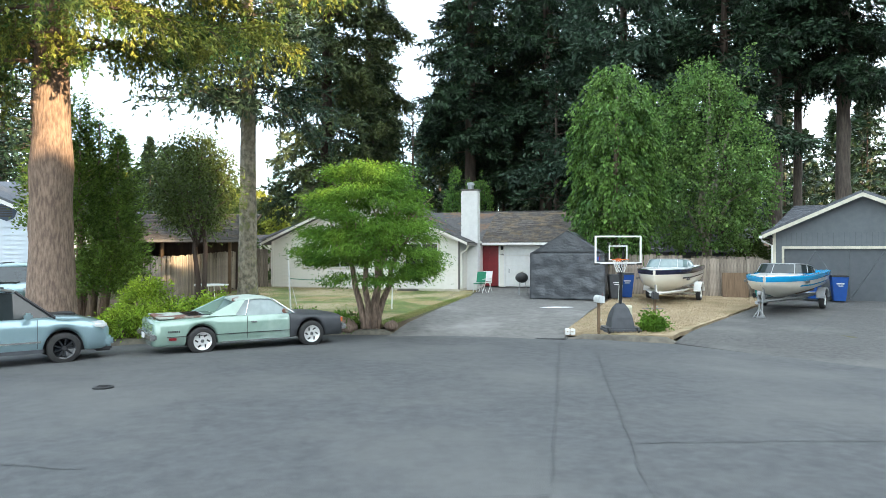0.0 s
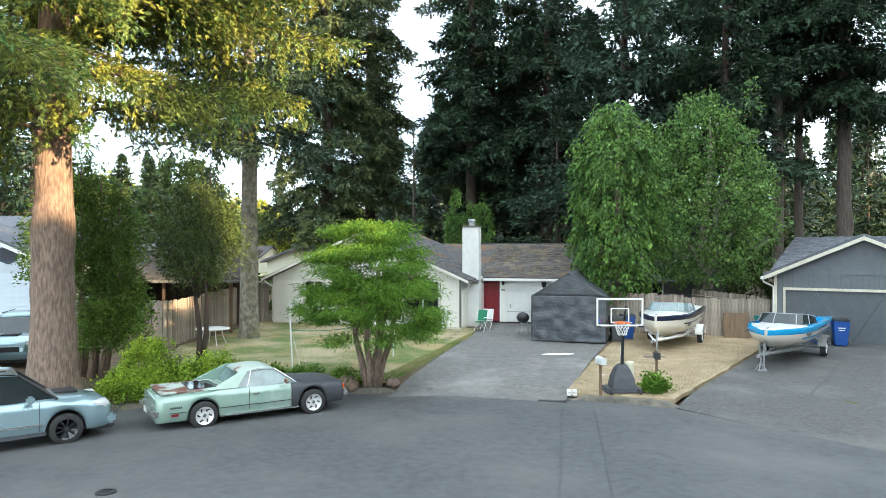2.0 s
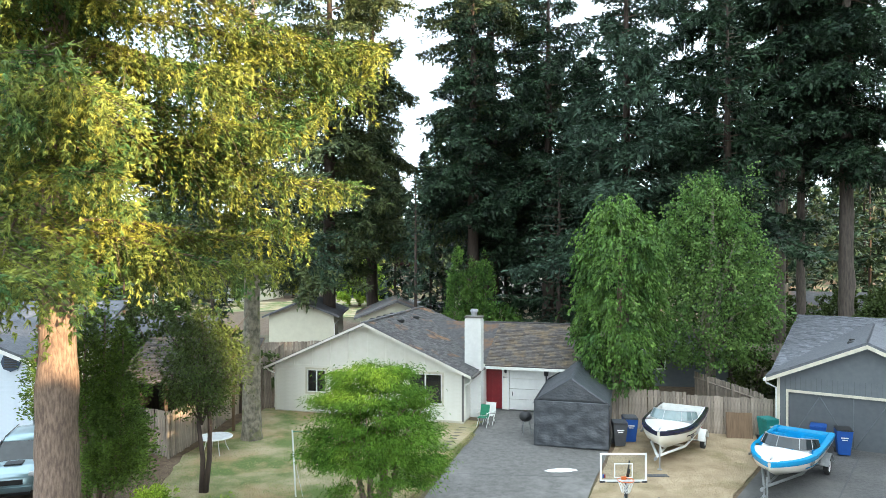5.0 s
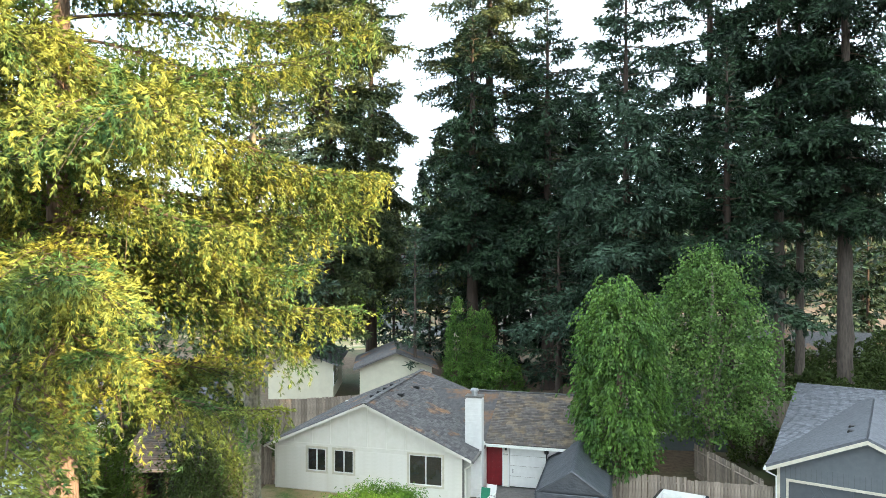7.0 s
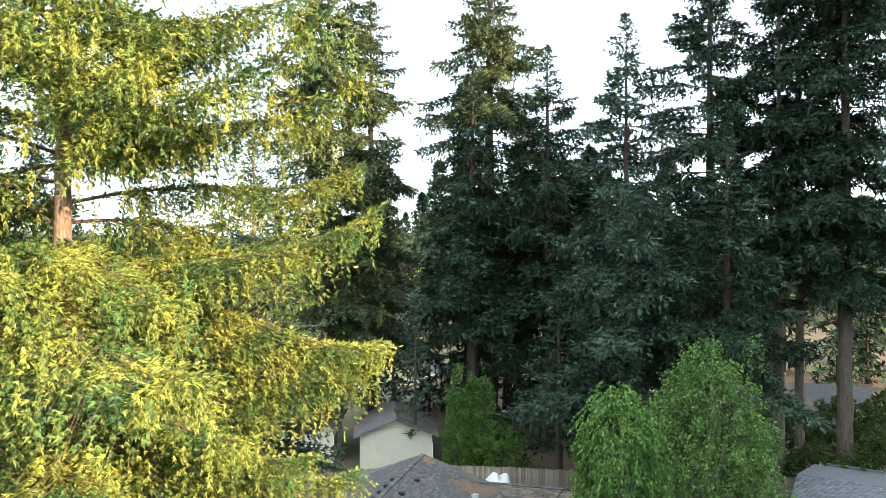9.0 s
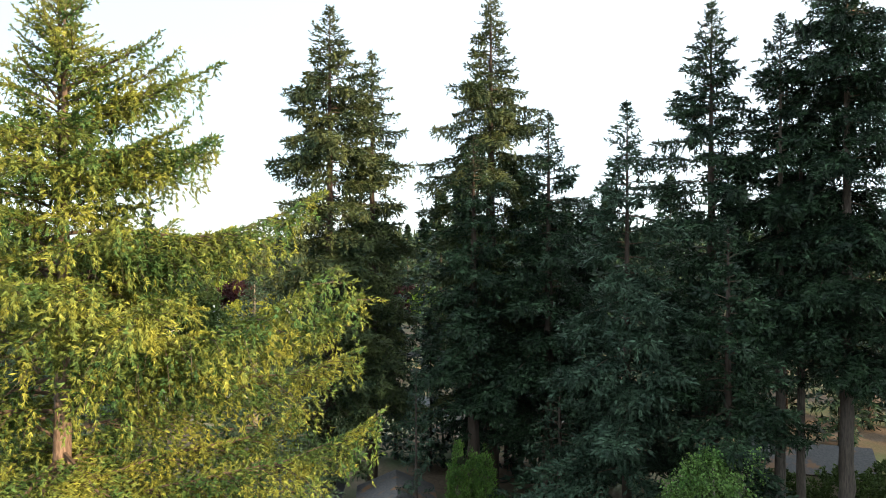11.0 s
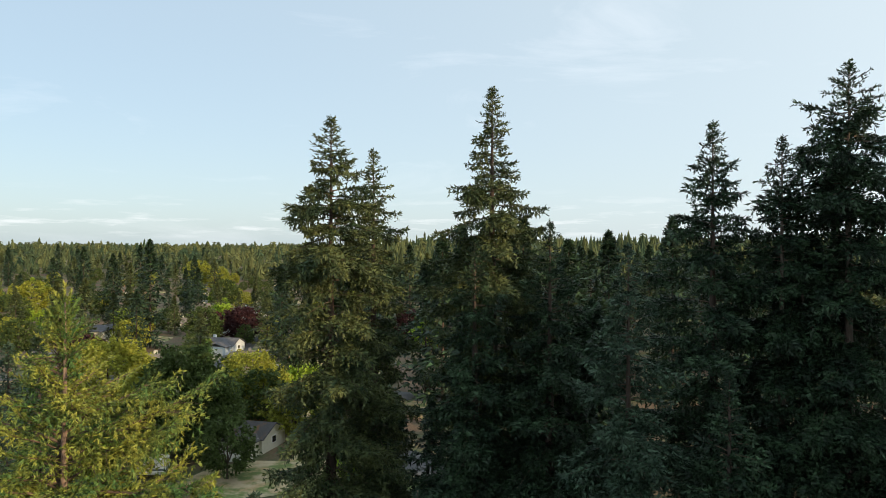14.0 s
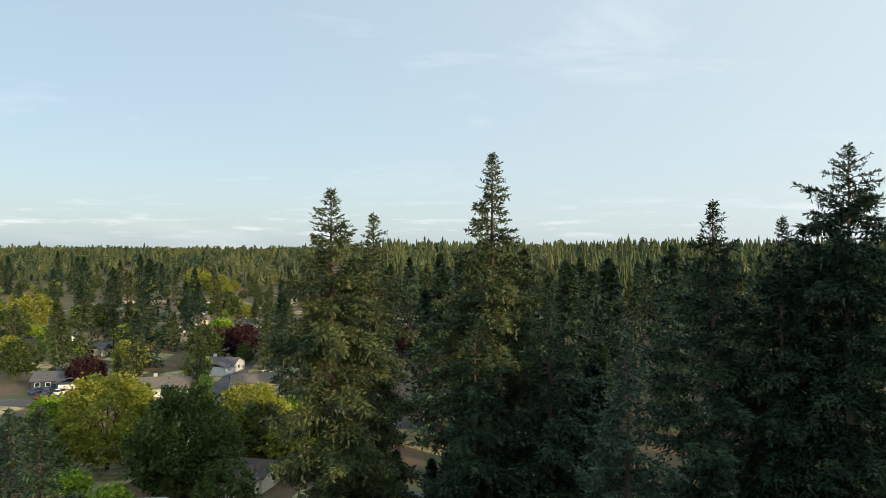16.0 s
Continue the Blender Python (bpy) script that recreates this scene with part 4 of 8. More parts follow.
def kites(name, P, D, length, width, mat, parent, roll=None, sag=0.0, seed=0, size=1.0, tri=False):
    """Many small leaves or sprays as one mesh: at points P, along D, each a bent four-cornered blade."""
    rnd = np.random.RandomState(seed)
    n = len(P)
    D = unit(D)
    side = unit(np.cross(D, rnd.normal(size=(n, 3)) if roll is None else roll))
    L = (length * (0.7 + 0.6 * rnd.rand(n)) * size)[:, None]
    Wd = (width * (0.7 + 0.6 * rnd.rand(n)) * size)[:, None]
    drop = np.zeros((n, 3))
    drop[:, 2] = -sag * L[:, 0]
    mid = P + D * L * 0.5 + drop * 0.3
    if tri:
        c = 3
        V = np.stack([P - side * Wd * 0.5, P + side * Wd * 0.5, P + D * L + drop], 1)
    else:
        c = 4
        V = np.stack([P, mid + side * Wd * 0.5, P + D * L + drop, mid - side * Wd * 0.5], 1)
    me = bpy.data.meshes.new(name)
    me.vertices.add(c * n)
    me.vertices.foreach_set("co", V.ravel())
    me.loops.add(c * n)
    me.loops.foreach_set("vertex_index", np.arange(c * n, dtype=np.int32))
    me.polygons.add(n)
    me.polygons.foreach_set("loop_start", np.arange(0, c * n, c, dtype=np.int32))
    me.materials.append(mat)
    me.update(calc_edges=True)
    ob = new(name, me)
    ob.parent = parent
    return ob


def trunk_mesh(name, path, radii, mat, parent, sides=14, rough=0.06, seed=0):
    """A trunk with an uneven, flared skin."""
    bm = bmesh.new()
    rnd = random.Random(seed)
    pts, rad = [], []
    for i in range(len(path) - 1):
        n = max(2, int((Vector(path[i + 1]) - Vector(path[i])).length / 0.5))
        n = min(n, 14)
        for k in range(n):
            f = k / n
            pts.append(Vector(path[i]).lerp(Vector(path[i + 1]), f))
            rad.append(radii[i] * (1 - f) + radii[i + 1] * f)
    pts.append(Vector(path[-1]))
    rad.append(radii[-1])
    tube(bm, pts, rad, sides)
    for v in bm.verts:
        d = noise.noise((v.co.x * 2.2 + seed, v.co.y * 2.2, v.co.z * 0.8))
        c = min(pts, key=lambda p: abs(p.z - v.co.z))
        out = Vector((v.co.x - c.x, v.co.y - c.y, 0))
        v.co += out * d * rough * 4
    return part(name, bm, mat, parent, smooth=True)


def limb_mesh(name, spines, mat, parent, r0=0.05, sides=3, every=1, rooted=True):
    verts, faces = [], []
    for s in spines[::every]:
        pts = s[:: max(1, len(s) // 5)]
        if len(pts) < 2:
            continue
        root = np.array([0.0, 0.0, s[0, 2]])
        if rooted:
            pts = np.concatenate([root[None], pts])
        n = len(pts)
        base = len(verts)
        R = r0 * min(1.0, np.linalg.norm(s[-1, :2] - s[0, :2]) / 4 + 0.25)
        for i, p in enumerate(pts):
            r = R * (1 - 0.85 * i / (n - 1))
            for k in range(sides):
                a = 6.283 * k / sides
                d = np.array([-(pts[-1] - pts[0])[1], (pts[-1] - pts[0])[0], 0])
                d /= max(np.linalg.norm(d), 1e-6)
                verts.append(tuple(p + d * r * math.cos(a) + np.array([0, 0, 1]) * r * math.sin(a)))
        for i in range(n - 1):
            for k in range(sides):
                faces.append((base + i * sides + k, base + i * sides + (k + 1) % sides, base + (i + 1) * sides + (k + 1) % sides, base + (i + 1) * sides + k))
    ob = mesh_object(name, verts, faces, mat)
    ob.parent = parent
    return tagged(ob, kind="stuff")


def bough_shoots(H, z0, reach, seed, step=0.36, branch=0.40, gap_s=0.24, droop=0.34, lift=0.16, gap=0.08, twig=0.42, curtain=0.5, fall=0.55, one_side=None, ragged=0.45, cone=0.38, tip=0.8, tilt=0.14, young=3.5, whorl=0, longest=9.4, wide=0.30, crowd=0.24):
    """The shoots of a conifer, bough by bough: each bough is a bent spine with flat side branchlets, upturned at the tip, from which short twigs hang like a curtain.
    Returns the shoots' feet, ways, upper sides and sizes, then the spines of the boughs and of their branchlets."""
    rnd = np.random.RandomState(seed)
    Ps, Ds, Ns, Ss, spines, twigs = [], [], [], [], [], []
    h, a, k = H - 0.3, rnd.rand() * 6.28, 0
    up_z = np.array([0.0, 0.0, 1.0])
    while h > z0:
        d = H - h
        a += 2.4 + 0.4 * rnd.normal()
        k += 1
        h -= step * (0.4 + 1.2 * rnd.rand()) * (crowd + (1 - crowd) * min(d / 13, 1)) if not whorl or k % whorl == 0 else 0.03
        if rnd.rand() < gap * (0.3 if d < 12 else 1.0):
            continue
        R = min(reach(d), cone * d + 0.12) * (1 - ragged + 1.4 * ragged * rnd.rand())
        if rnd.rand() < 0.10:
            R *= 1.2
        if one_side is not None:
            R *= one_side(a, h)
        R = min(R, longest * (0.9 + 0.1 * rnd.rand()))
        if R < 0.15:
            continue
        rise = lift - 0.30 * min(d / H, 1) + 0.75 * math.exp(-d / young) + tilt * rnd.normal()
        m = max(6, int(R / 0.3))
        s = np.linspace(0.0, 1, m)
        x = s * R
        z = h + rise * x - droop * R * s * s * 0.8 + tip * R * np.clip(s - 0.62, 0, 1) ** 2
        wig = 0.08 * R * np.sin(s * 4 + rnd.rand() * 6) * s
        ca, sa = math.cos(a), math.sin(a)
        spine = np.stack([ca * x - sa * wig, sa * x + ca * wig, z], 1)
        spines.append(spine)
        size = min(0.5 + d / 10, 1.0)
        b = branch * (0.6 + 0.4 * size)
        nb = max(3, int(R * 0.88 / b))
        t = np.clip(0.10 + 0.90 * (np.arange(nb) + rnd.rand(nb)) / nb, 0, 1) ** 0.9
        t = np.repeat(t, 2)
        sg = np.tile([1.0, -1.0], nb)
        O = np.stack([np.interp(t, s, spine[:, c]) for c in range(3)], 1)
        e = np.minimum(t + 0.06, 1.0)
        T = unit(np.stack([np.interp(e, s, spine[:, c]) - np.interp(e - 0.08, s, spine[:, c]) for c in range(3)], 1))
        B = unit(np.cross(up_z, T))
        U = np.cross(T, B)
        tl = np.clip(twig * R * (1.10 - t) ** 0.8 * np.clip(t * 4.5, 0.45, 1) * (0.45 + 0.95 * rnd.rand(len(t)) ** 1.2), 0.16, 2.3) * (0.55 + 0.45 * size)
        td = unit(T * 0.72 + B * (sg * (0.45 + 0.45 * rnd.rand(len(t))))[:, None] + U * (0.16 * rnd.normal(size=len(t)))[:, None])
        q = np.maximum((tl / gap_s + 0.5).astype(int), 1)
        i = np.repeat(np.arange(len(t)), q)
        f = (np.arange(len(i)) - (np.cumsum(q) - q)[i] + 0.35 + 0.65 * rnd.rand(len(i))) / q[i]
        l = tl[i] * f
        lr = np.where(np.arange(len(i)) % 2 == 0, 1.0, -1.0)[:, None] * (1.0 - 0.5 * f[:, None])
        p = O[i] + td[i] * l[:, None] + np.cross(U[i], td[i]) * lr * (wide * tl[i] * rnd.rand(len(i)))[:, None]
        p[:, 2] -= fall * 0.45 * l ** 1.6
        dd = unit(td[i] * 0.8 + np.cross(U[i], td[i]) * lr * 0.75 + rnd.normal(size=p.shape) * 0.22)
        dd[:, 2] -= fall * 0.45 * f - 0.14
        Ps.append(p)
        Ds.append(dd)
        Ns.append(U[i] + rnd.normal(size=p.shape) * 0.3)
        Ss.append(np.full(len(p), size))
        for j in range(len(t)):
            if tl[j] > 0.5:
                twigs.append(np.stack([O[j], O[j] + td[j] * tl[j] * 0.5 - up_z * fall * 0.45 * (tl[j] * 0.5) ** 1.6, O[j] + td[j] * tl[j] - up_z * fall * 0.45 * tl[j] ** 1.6]))
        # curtain twigs below the branchlets
        w = rnd.rand(len(p)) < curtain * min(d / 6, 1)
        c = p[w]
        if len(c):
            hl = fall * (0.25 + 0.9 * rnd.rand(len(c)) ** 1.5) * min(0.35 + R / 5, 1.2)
            q2 = np.maximum((hl / gap_s).astype(int), 1)
            i2 = np.repeat(np.arange(len(c)), q2)
            f2 = (np.arange(len(i2)) - (np.cumsum(q2) - q2)[i2] + 0.8) / q2[i2]
            p2 = c[i2] + rnd.normal(size=(len(i2), 3)) * 0.03
            p2[:, 2] -= hl[i2] * f2
            Ps.append(p2)
            Ds.append(rnd.normal(size=p2.shape) * 0.4 + np.array([ca * 0.25, sa * 0.25, -0.9]))
            Ns.append(rnd.normal(size=p2.shape) * 0.5 + np.array([ca, sa, 0.4]))
            Ss.append(np.full(len(p2), size * 0.85))
        # the spine's own shoots, upturned towards the tip
        n = max(4, int(R / gap_s * 0.9))
        g = 0.25 + 0.75 * (np.arange(n) + rnd.rand(n)) / n
        p3 = np.stack([np.interp(g, s, spine[:, c]) for c in range(3)], 1)
        Ps.append(p3)
        Ds.append(np.tile(T[-1], (n, 1)) * 0.8 + rnd.normal(size=p3.shape) * 0.35 + np.array([0, 0, 0.35]))
        Ns.append(np.tile(up_z, (n, 1)) + rnd.normal(size=p3.shape) * 0.4)
        Ss.append(np.full(n, size))
    n = 26
    Ps.append(np.stack([0.02 * rnd.normal(size=n), 0.02 * rnd.normal(size=n), np.linspace(H - 1.7, H - 0.1, n)], 1))
    Ds.append(rnd.normal(size=(n, 3)) * 0.45 + np.array([0, 0, 1.1]))
    Ns.append(rnd.normal(size=(n, 3)))
    Ss.append(np.linspace(0.55, 0.42, n))
    return np.concatenate(Ps), np.concatenate(Ds), np.concatenate(Ns), np.concatenate(Ss), spines, twigs


def needles(name, P, D, N, S, parent, mat, length, width, along, seed, flare=0.55, tri=True):
    """Sets each shoot with needle blades: a flat pair that shares the bough's upper side, then more all round, from foot to tip."""
    rnd = np.random.RandomState(seed)
    D = unit(D)
    side = unit(np.cross(N, D))
    Pn, Dn, Rn, Sn = [], [], [], []
    for k in range(along):
        f = k / along
        sgn = 1.0 if k % 2 else -1.0
        spin = rnd.rand(len(P), 1) * 6.283 if k >= 2 else np.zeros((len(P), 1))
        lat = side * np.cos(spin) * sgn + np.cross(D, side) * np.sin(spin)
        Pn.append(P + D * (length * 0.85 * f * S)[:, None])
        Dn.append(D + lat * flare * (1.0 - 0.5 * f) + rnd.normal(size=P.shape) * 0.12)
        Rn.append(np.cross(D, lat) + rnd.normal(size=P.shape) * 0.25)
        Sn.append(S)
    return kites(name, np.concatenate(Pn), np.concatenate(Dn), length, width, mat, parent, roll=np.concatenate(Rn), sag=0.08, seed=seed, size=np.concatenate(Sn), tri=tri)


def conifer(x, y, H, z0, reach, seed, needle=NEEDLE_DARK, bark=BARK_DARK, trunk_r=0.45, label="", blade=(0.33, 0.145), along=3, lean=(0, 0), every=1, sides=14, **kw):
    """A conifer: trunk, limbs, and a crown of shoots set with needles."""
    t = thing("conifer", pose(x, y, gz(x, y)), label, "tree", "tall conifers")
    trunk_mesh("trunk", [(0, 0, -0.3), (0, 0, 0.5), (lean[0] * 0.4, lean[1] * 0.4, H * 0.4), (lean[0], lean[1], H * 0.97)], [trunk_r * 1.35, trunk_r, trunk_r * 0.72, 0.03], bark, t, sides=sides, seed=seed)
    P, D, N, S, sp, tw = bough_shoots(H, z0, reach, seed, **kw)
    limb_mesh("branchwork", sp, TWIG, t, r0=0.05 + 0.04 * trunk_r, every=every)
    needles("crown", P, D, N, S, t, needle, blade[0], blade[1], along, seed + 2)
    return t


# the big fir over the parked cars
BX, BY = -11.0, 19.8
fir = thing("conifer", pose(BX, BY, gz(BX, BY)), "huge fir with rugged knotted brown bark and sunlit boughs", "tree", "tall conifers")
trunk_mesh("trunk", [(0, 0, -0.4), (0.0, 0, 0.25), (0.02, 0, 1.2), (0.03, 0, 2.6), (0.03, 0, 3.0), (0.04, 0, 3.8), (0.05, 0, 4.7), (0.05, 0, 5.6), (0.06, 0, 7.0), (0.12, -0.1, 14), (0.25, -0.2, 24), (0.3, -0.2, 31.6)], [0.98, 0.78, 0.62, 0.55, 0.575, 0.53, 0.565, 0.49, 0.46, 0.31, 0.13, 0.02], BARK, fir, sides=30, rough=0.03, seed=3)
kn = random.Random(5)
for k in range(34):
    z = kn.choice((2.6, 3.0, 3.6, 4.3, 4.6, 5.4, 5.8, 6.5, 7.3)) + kn.uniform(-0.2, 0.2)
    a = kn.uniform(math.radians(180), math.radians(360))
    r = 0.525 - 0.014 * z
    b = bmesh.new()
    bmesh.ops.create_icosphere(b, subdivisions=2, radius=0.05 + 0.035 * kn.random(), matrix=Matrix.Translation((r * math.cos(a), r * math.sin(a), z)) @ Matrix.Diagonal((1, 1, 0.8, 1)))
    part("knot", b, BARK, fir, smooth=True)


def fir_side(a, h):
    # boughs reach farthest to the open side over the road and lawn
    c = math.cos(a - math.radians(5))
    f = math.cos(a - math.radians(-75))
    if h < 11.5 and abs((a + math.radians(42) + math.pi) % (2 * math.pi) - math.pi) < 0.26:
        return 0.22
    low = 0.62 if h < 10.5 and c > 0.2 else 1.0
    return low * (0.70 + (0.40 if 10.5 < h < 16 else 0.24) * max(c, 0) ** 2 + 0.04 * c + 0.22 * max(f, 0) * (h < 20))


P, D, N, S, sp, tw = bough_shoots(31.9, 7.6, lambda d: min(0.52 * d ** 1.2, 1.75 * d ** 0.60, 8.6), 11, cone=0.62, step=0.155, branch=0.19, gap_s=0.092, droop=0.36, lift=0.26, gap=0.05, twig=0.44, curtain=0.20, fall=0.6, one_side=fir_side, ragged=0.5, tip=1.0, tilt=0.20, young=7.0, wide=0.42, crowd=0.10)
limb_mesh("branchwork", sp, TWIG, fir, r0=0.075, sides=5)
limb_mesh("fine_branchwork", tw, TWIG, fir, r0=0.022, rooted=False)
for k in range(22):
    a, z = 2.4 * k, 29.8 + 0.085 * k
    way = np.array([0.62 * math.cos(a), 0.62 * math.sin(a), 0.9]) if k < 21 else np.array([0, 0, 1.0])
    n = 12
    f = np.linspace(0.05, 1, n)[:, None] * (0.75 - 0.012 * k)
    P = np.concatenate([P, np.array([0.29, -0.2, z]) + way * f])
    D = np.concatenate([D, np.tile(way, (n, 1)) + 0.15 * np.random.RandomState(k).normal(size=(n, 3))])
    N = np.concatenate([N, np.random.RandomState(k + 50).normal(size=(n, 3))])
    S = np.concatenate([S, np.full(n, 0.75)])
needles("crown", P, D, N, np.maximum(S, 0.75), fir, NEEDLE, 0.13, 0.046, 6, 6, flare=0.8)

# the paler spruce at the lawn's edge
spruce = thing("conifer", pose(-8.5, 30.85, gz(-8.5, 30.85)), "tall blue-green spruce with a pale mossy trunk", "tree", "tall conifers")
trunk_mesh("trunk", [(0, 0, -0.3), (0, 0, 0.3), (0, 0, 1.5), (0.02, 0, 8), (0.05, 0, 21.8)], [0.56, 0.44, 0.39, 0.32, 0.03], BARK_PALE, spruce, sides=18, rough=0.018, seed=8)
P, D, N, S, sp, tw = bough_shoots(22.3, 8.2, lambda d: min(0.62 * d ** 0.80, 4.6), 21, step=0.42, whorl=6, branch=0.28, gap_s=0.18, droop=0.30, lift=0.22, gap=0.12, twig=0.36, curtain=0.3, fall=0.5, ragged=0.4)
limb_mesh("branchwork", sp, TWIG, spruce, r0=0.06)
needles("crown", P, D, N, S, spruce, NEEDLE_BLUE, 0.22, 0.085, 4, 10)

FOREST = "towering dark green conifer with drooping boughs behind the houses"
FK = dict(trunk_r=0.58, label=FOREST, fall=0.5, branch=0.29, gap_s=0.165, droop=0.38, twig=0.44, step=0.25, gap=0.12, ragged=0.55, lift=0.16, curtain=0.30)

conifer(-9.9, 60.5, 44.1, 6.0, lambda d: min(1.2 * d ** 0.66, 5.6), 31, **dict(FK, needle=NEEDLE_SUNLIT, ragged=0.40, longest=6.4, cone=0.47, crowd=0.16))
conifer(-7.0, 67.8, 42.4, 9.0, lambda d: 0.80 * d ** 0.58, 32, **dict(FK, needle=NEEDLE_SUNLIT))
conifer(4.3, 66.3, 47.9, 9.0, lambda d: 0.26 * d + 0.4 if d < 9 else min(1.55 * (d - 4) ** 0.60, 6.6), 33, **dict(FK, needle=NEEDLE_SUNLIT, crowd=0.16, cone=0.5, trunk_r=0.75, longest=7.0))
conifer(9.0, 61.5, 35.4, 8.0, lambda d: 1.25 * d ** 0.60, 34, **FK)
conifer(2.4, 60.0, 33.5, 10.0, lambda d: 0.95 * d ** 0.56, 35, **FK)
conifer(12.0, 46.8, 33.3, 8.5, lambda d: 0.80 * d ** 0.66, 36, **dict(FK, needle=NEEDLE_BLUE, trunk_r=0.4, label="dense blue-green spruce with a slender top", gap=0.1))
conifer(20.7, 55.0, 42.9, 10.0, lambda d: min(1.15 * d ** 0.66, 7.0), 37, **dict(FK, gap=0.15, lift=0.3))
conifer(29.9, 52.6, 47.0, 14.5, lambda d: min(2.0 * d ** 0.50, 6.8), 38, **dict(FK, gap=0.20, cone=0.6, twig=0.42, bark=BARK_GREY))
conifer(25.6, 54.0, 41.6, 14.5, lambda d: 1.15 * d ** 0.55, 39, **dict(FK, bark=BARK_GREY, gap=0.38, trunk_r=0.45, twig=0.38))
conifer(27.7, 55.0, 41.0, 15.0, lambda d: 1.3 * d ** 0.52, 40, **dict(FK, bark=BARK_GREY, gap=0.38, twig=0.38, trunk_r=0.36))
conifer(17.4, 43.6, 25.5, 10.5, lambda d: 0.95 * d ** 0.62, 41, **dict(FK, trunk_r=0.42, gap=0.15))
conifer(-2.3, 55.2, 14.2, 2.2, lambda d: 0.30 * d ** 0.85, 42, needle=NEEDLE_BLUE, trunk_r=0.16, label="thin sparse young spruce with bare upper stem", blade=(0.32, 0.11), droop=0.2, fall=0.35, branch=0.35, gap_s=0.25, step=0.42, gap=0.2, twig=0.3)
conifer(8.4, 52.0, 15.0, 3.0, lambda d: 0.75 * d ** 0.72, 43, trunk_r=0.3, label="dark low-boughed conifer behind the back fence", droop=0.35, fall=0.5, branch=0.4, gap_s=0.28, step=0.3)
conifer(-14.5, 44.0, 9.0, 1.5, lambda d: 0.6 * d ** 0.66, 44, trunk_r=0.2, label="young dark green conifer beyond the side fence", droop=0.27, step=0.3)


def shell_points(n_clump, per, z0, z1, radius, seed, inner=0.55, spread=0.3, down=0.8, out=0.6, squash=1.0):
    """Clumps of leaves on and inside a crown; radius(f) gives the half-width at f from foot (0) to top (1)."""
    rnd = np.random.RandomState(seed)
    f = rnd.rand(n_clump)
    w = np.array([radius(v) for v in f])
    keep = rnd.rand(n_clump) < w / w.max()
    f, w = f[keep], w[keep]
    a = rnd.rand(len(f)) * 6.283
    lobes = 1 + 0.16 * np.sin(3 * a + seed) + 0.12 * np.sin(5 * a + 7 * f + seed)
    rough = np.array([noise.noise((2.2 * math.cos(b) * q, 2.2 * math.sin(b) * q, 6.0 * v * (z1 - z0) / 6 + seed)) for b, v, q in zip(a, f, w)])
    ok = rough > -0.22
    f, w, a, lobes, rough = f[ok], w[ok], a[ok], lobes[ok], rough[ok]
    r = w * lobes * (1 + 0.32 * rough) * (inner + (1 - inner) * np.sqrt(rnd.rand(len(f))))
    C = np.stack([np.cos(a) * r, np.sin(a) * r * squash, z0 + f * (z1 - z0) + 0.1 * rnd.normal(size=len(f))], 1)
    O = np.stack([np.cos(a), np.sin(a), np.zeros(len(a))], 1)
    P = np.repeat(C, per, 0) + rnd.normal(size=(len(C) * per, 3)) * spread
    D = np.repeat(O, per, 0) * out + rnd.normal(size=P.shape) * 0.45
    D[:, 2] -= down * (0.5 + rnd.rand(len(P)))
    return P, D, C


def fronds(C, length, n, seed):
    """Drooping sprays: each point grows a bent spine with side leaflets."""
    rnd = np.random.RandomState(seed)
    out = C * np.array([1, 1, 0])
    out = unit(out + rnd.normal(size=C.shape) * 0.35 * np.linalg.norm(out, axis=1, keepdims=True))
    out[:, 2] = 0
    side = np.stack([-out[:, 1], out[:, 0], np.zeros(len(C))], 1)
    Ps, Ds = [], []
    L = (length * (0.6 + 0.8 * rnd.rand(len(C))))[:, None]
    for k in range(n):
        f = k / (n - 1)
        p = C + out * L * (f - 0.3) * 0.8
        p[:, 2] += (0.10 - 0.85 * f * f) * L[:, 0]
        for s in (-1, 1, -0.4, 0.4):
            d = out * (0.5 + 0.5 * f) + side * s * (1.0 - 0.4 * f) + rnd.normal(size=C.shape) * 0.22
            d[:, 2] -= 0.35 + 0.8 * f
            Ps.append(p + side * s * 0.05)
            Ds.append(d)
    return np.concatenate(Ps), np.concatenate(Ds)


def limbs_to(bm, base, tips, r0, rnd, sides=5):
    for t in tips:
        b, t = Vector(base), Vector(t)
        mid = b.lerp(t, 0.5) + Vector((rnd.uniform(-0.15, 0.15), rnd.uniform(-0.15, 0.15), 0.18 * (t - b).length))
        tube(bm, [b, b.lerp(mid, 0.5), mid, mid.lerp(t, 0.5), t], [r0, r0 * 0.8, r0 * 0.6, r0 * 0.4, r0 * 0.15], sides)


# drooping cedar behind the tent
t = thing("cedar_tree", pose(8.3, 33.9, gz(8.3, 33.9)), "dense bright green cedar with weeping fronds", "tree")
trunk_mesh("trunk", [(0, 0, -0.2), (0, 0, 2.5), (0.1, 0, 9.5)], [0.30, 0.24, 0.04], BARK, t, seed=50)
P0, D0, C = shell_points(2600, 1, 1.9, 10.7, lambda f: 1.85 * min(1, 0.72 + f * 1.1) * (1 - max(f - 0.66, 0) ** 2 * 6.2), 51, inner=0.55, spread=0.16, down=1.1, out=0.75)
P, D = fronds(P0, 0.50, 5, 53)
D = D + np.random.RandomState(54).normal(size=D.shape) * 0.35
kites("crown", P, D, 0.16, 0.085, CEDAR, t, sag=0.3, seed=52)

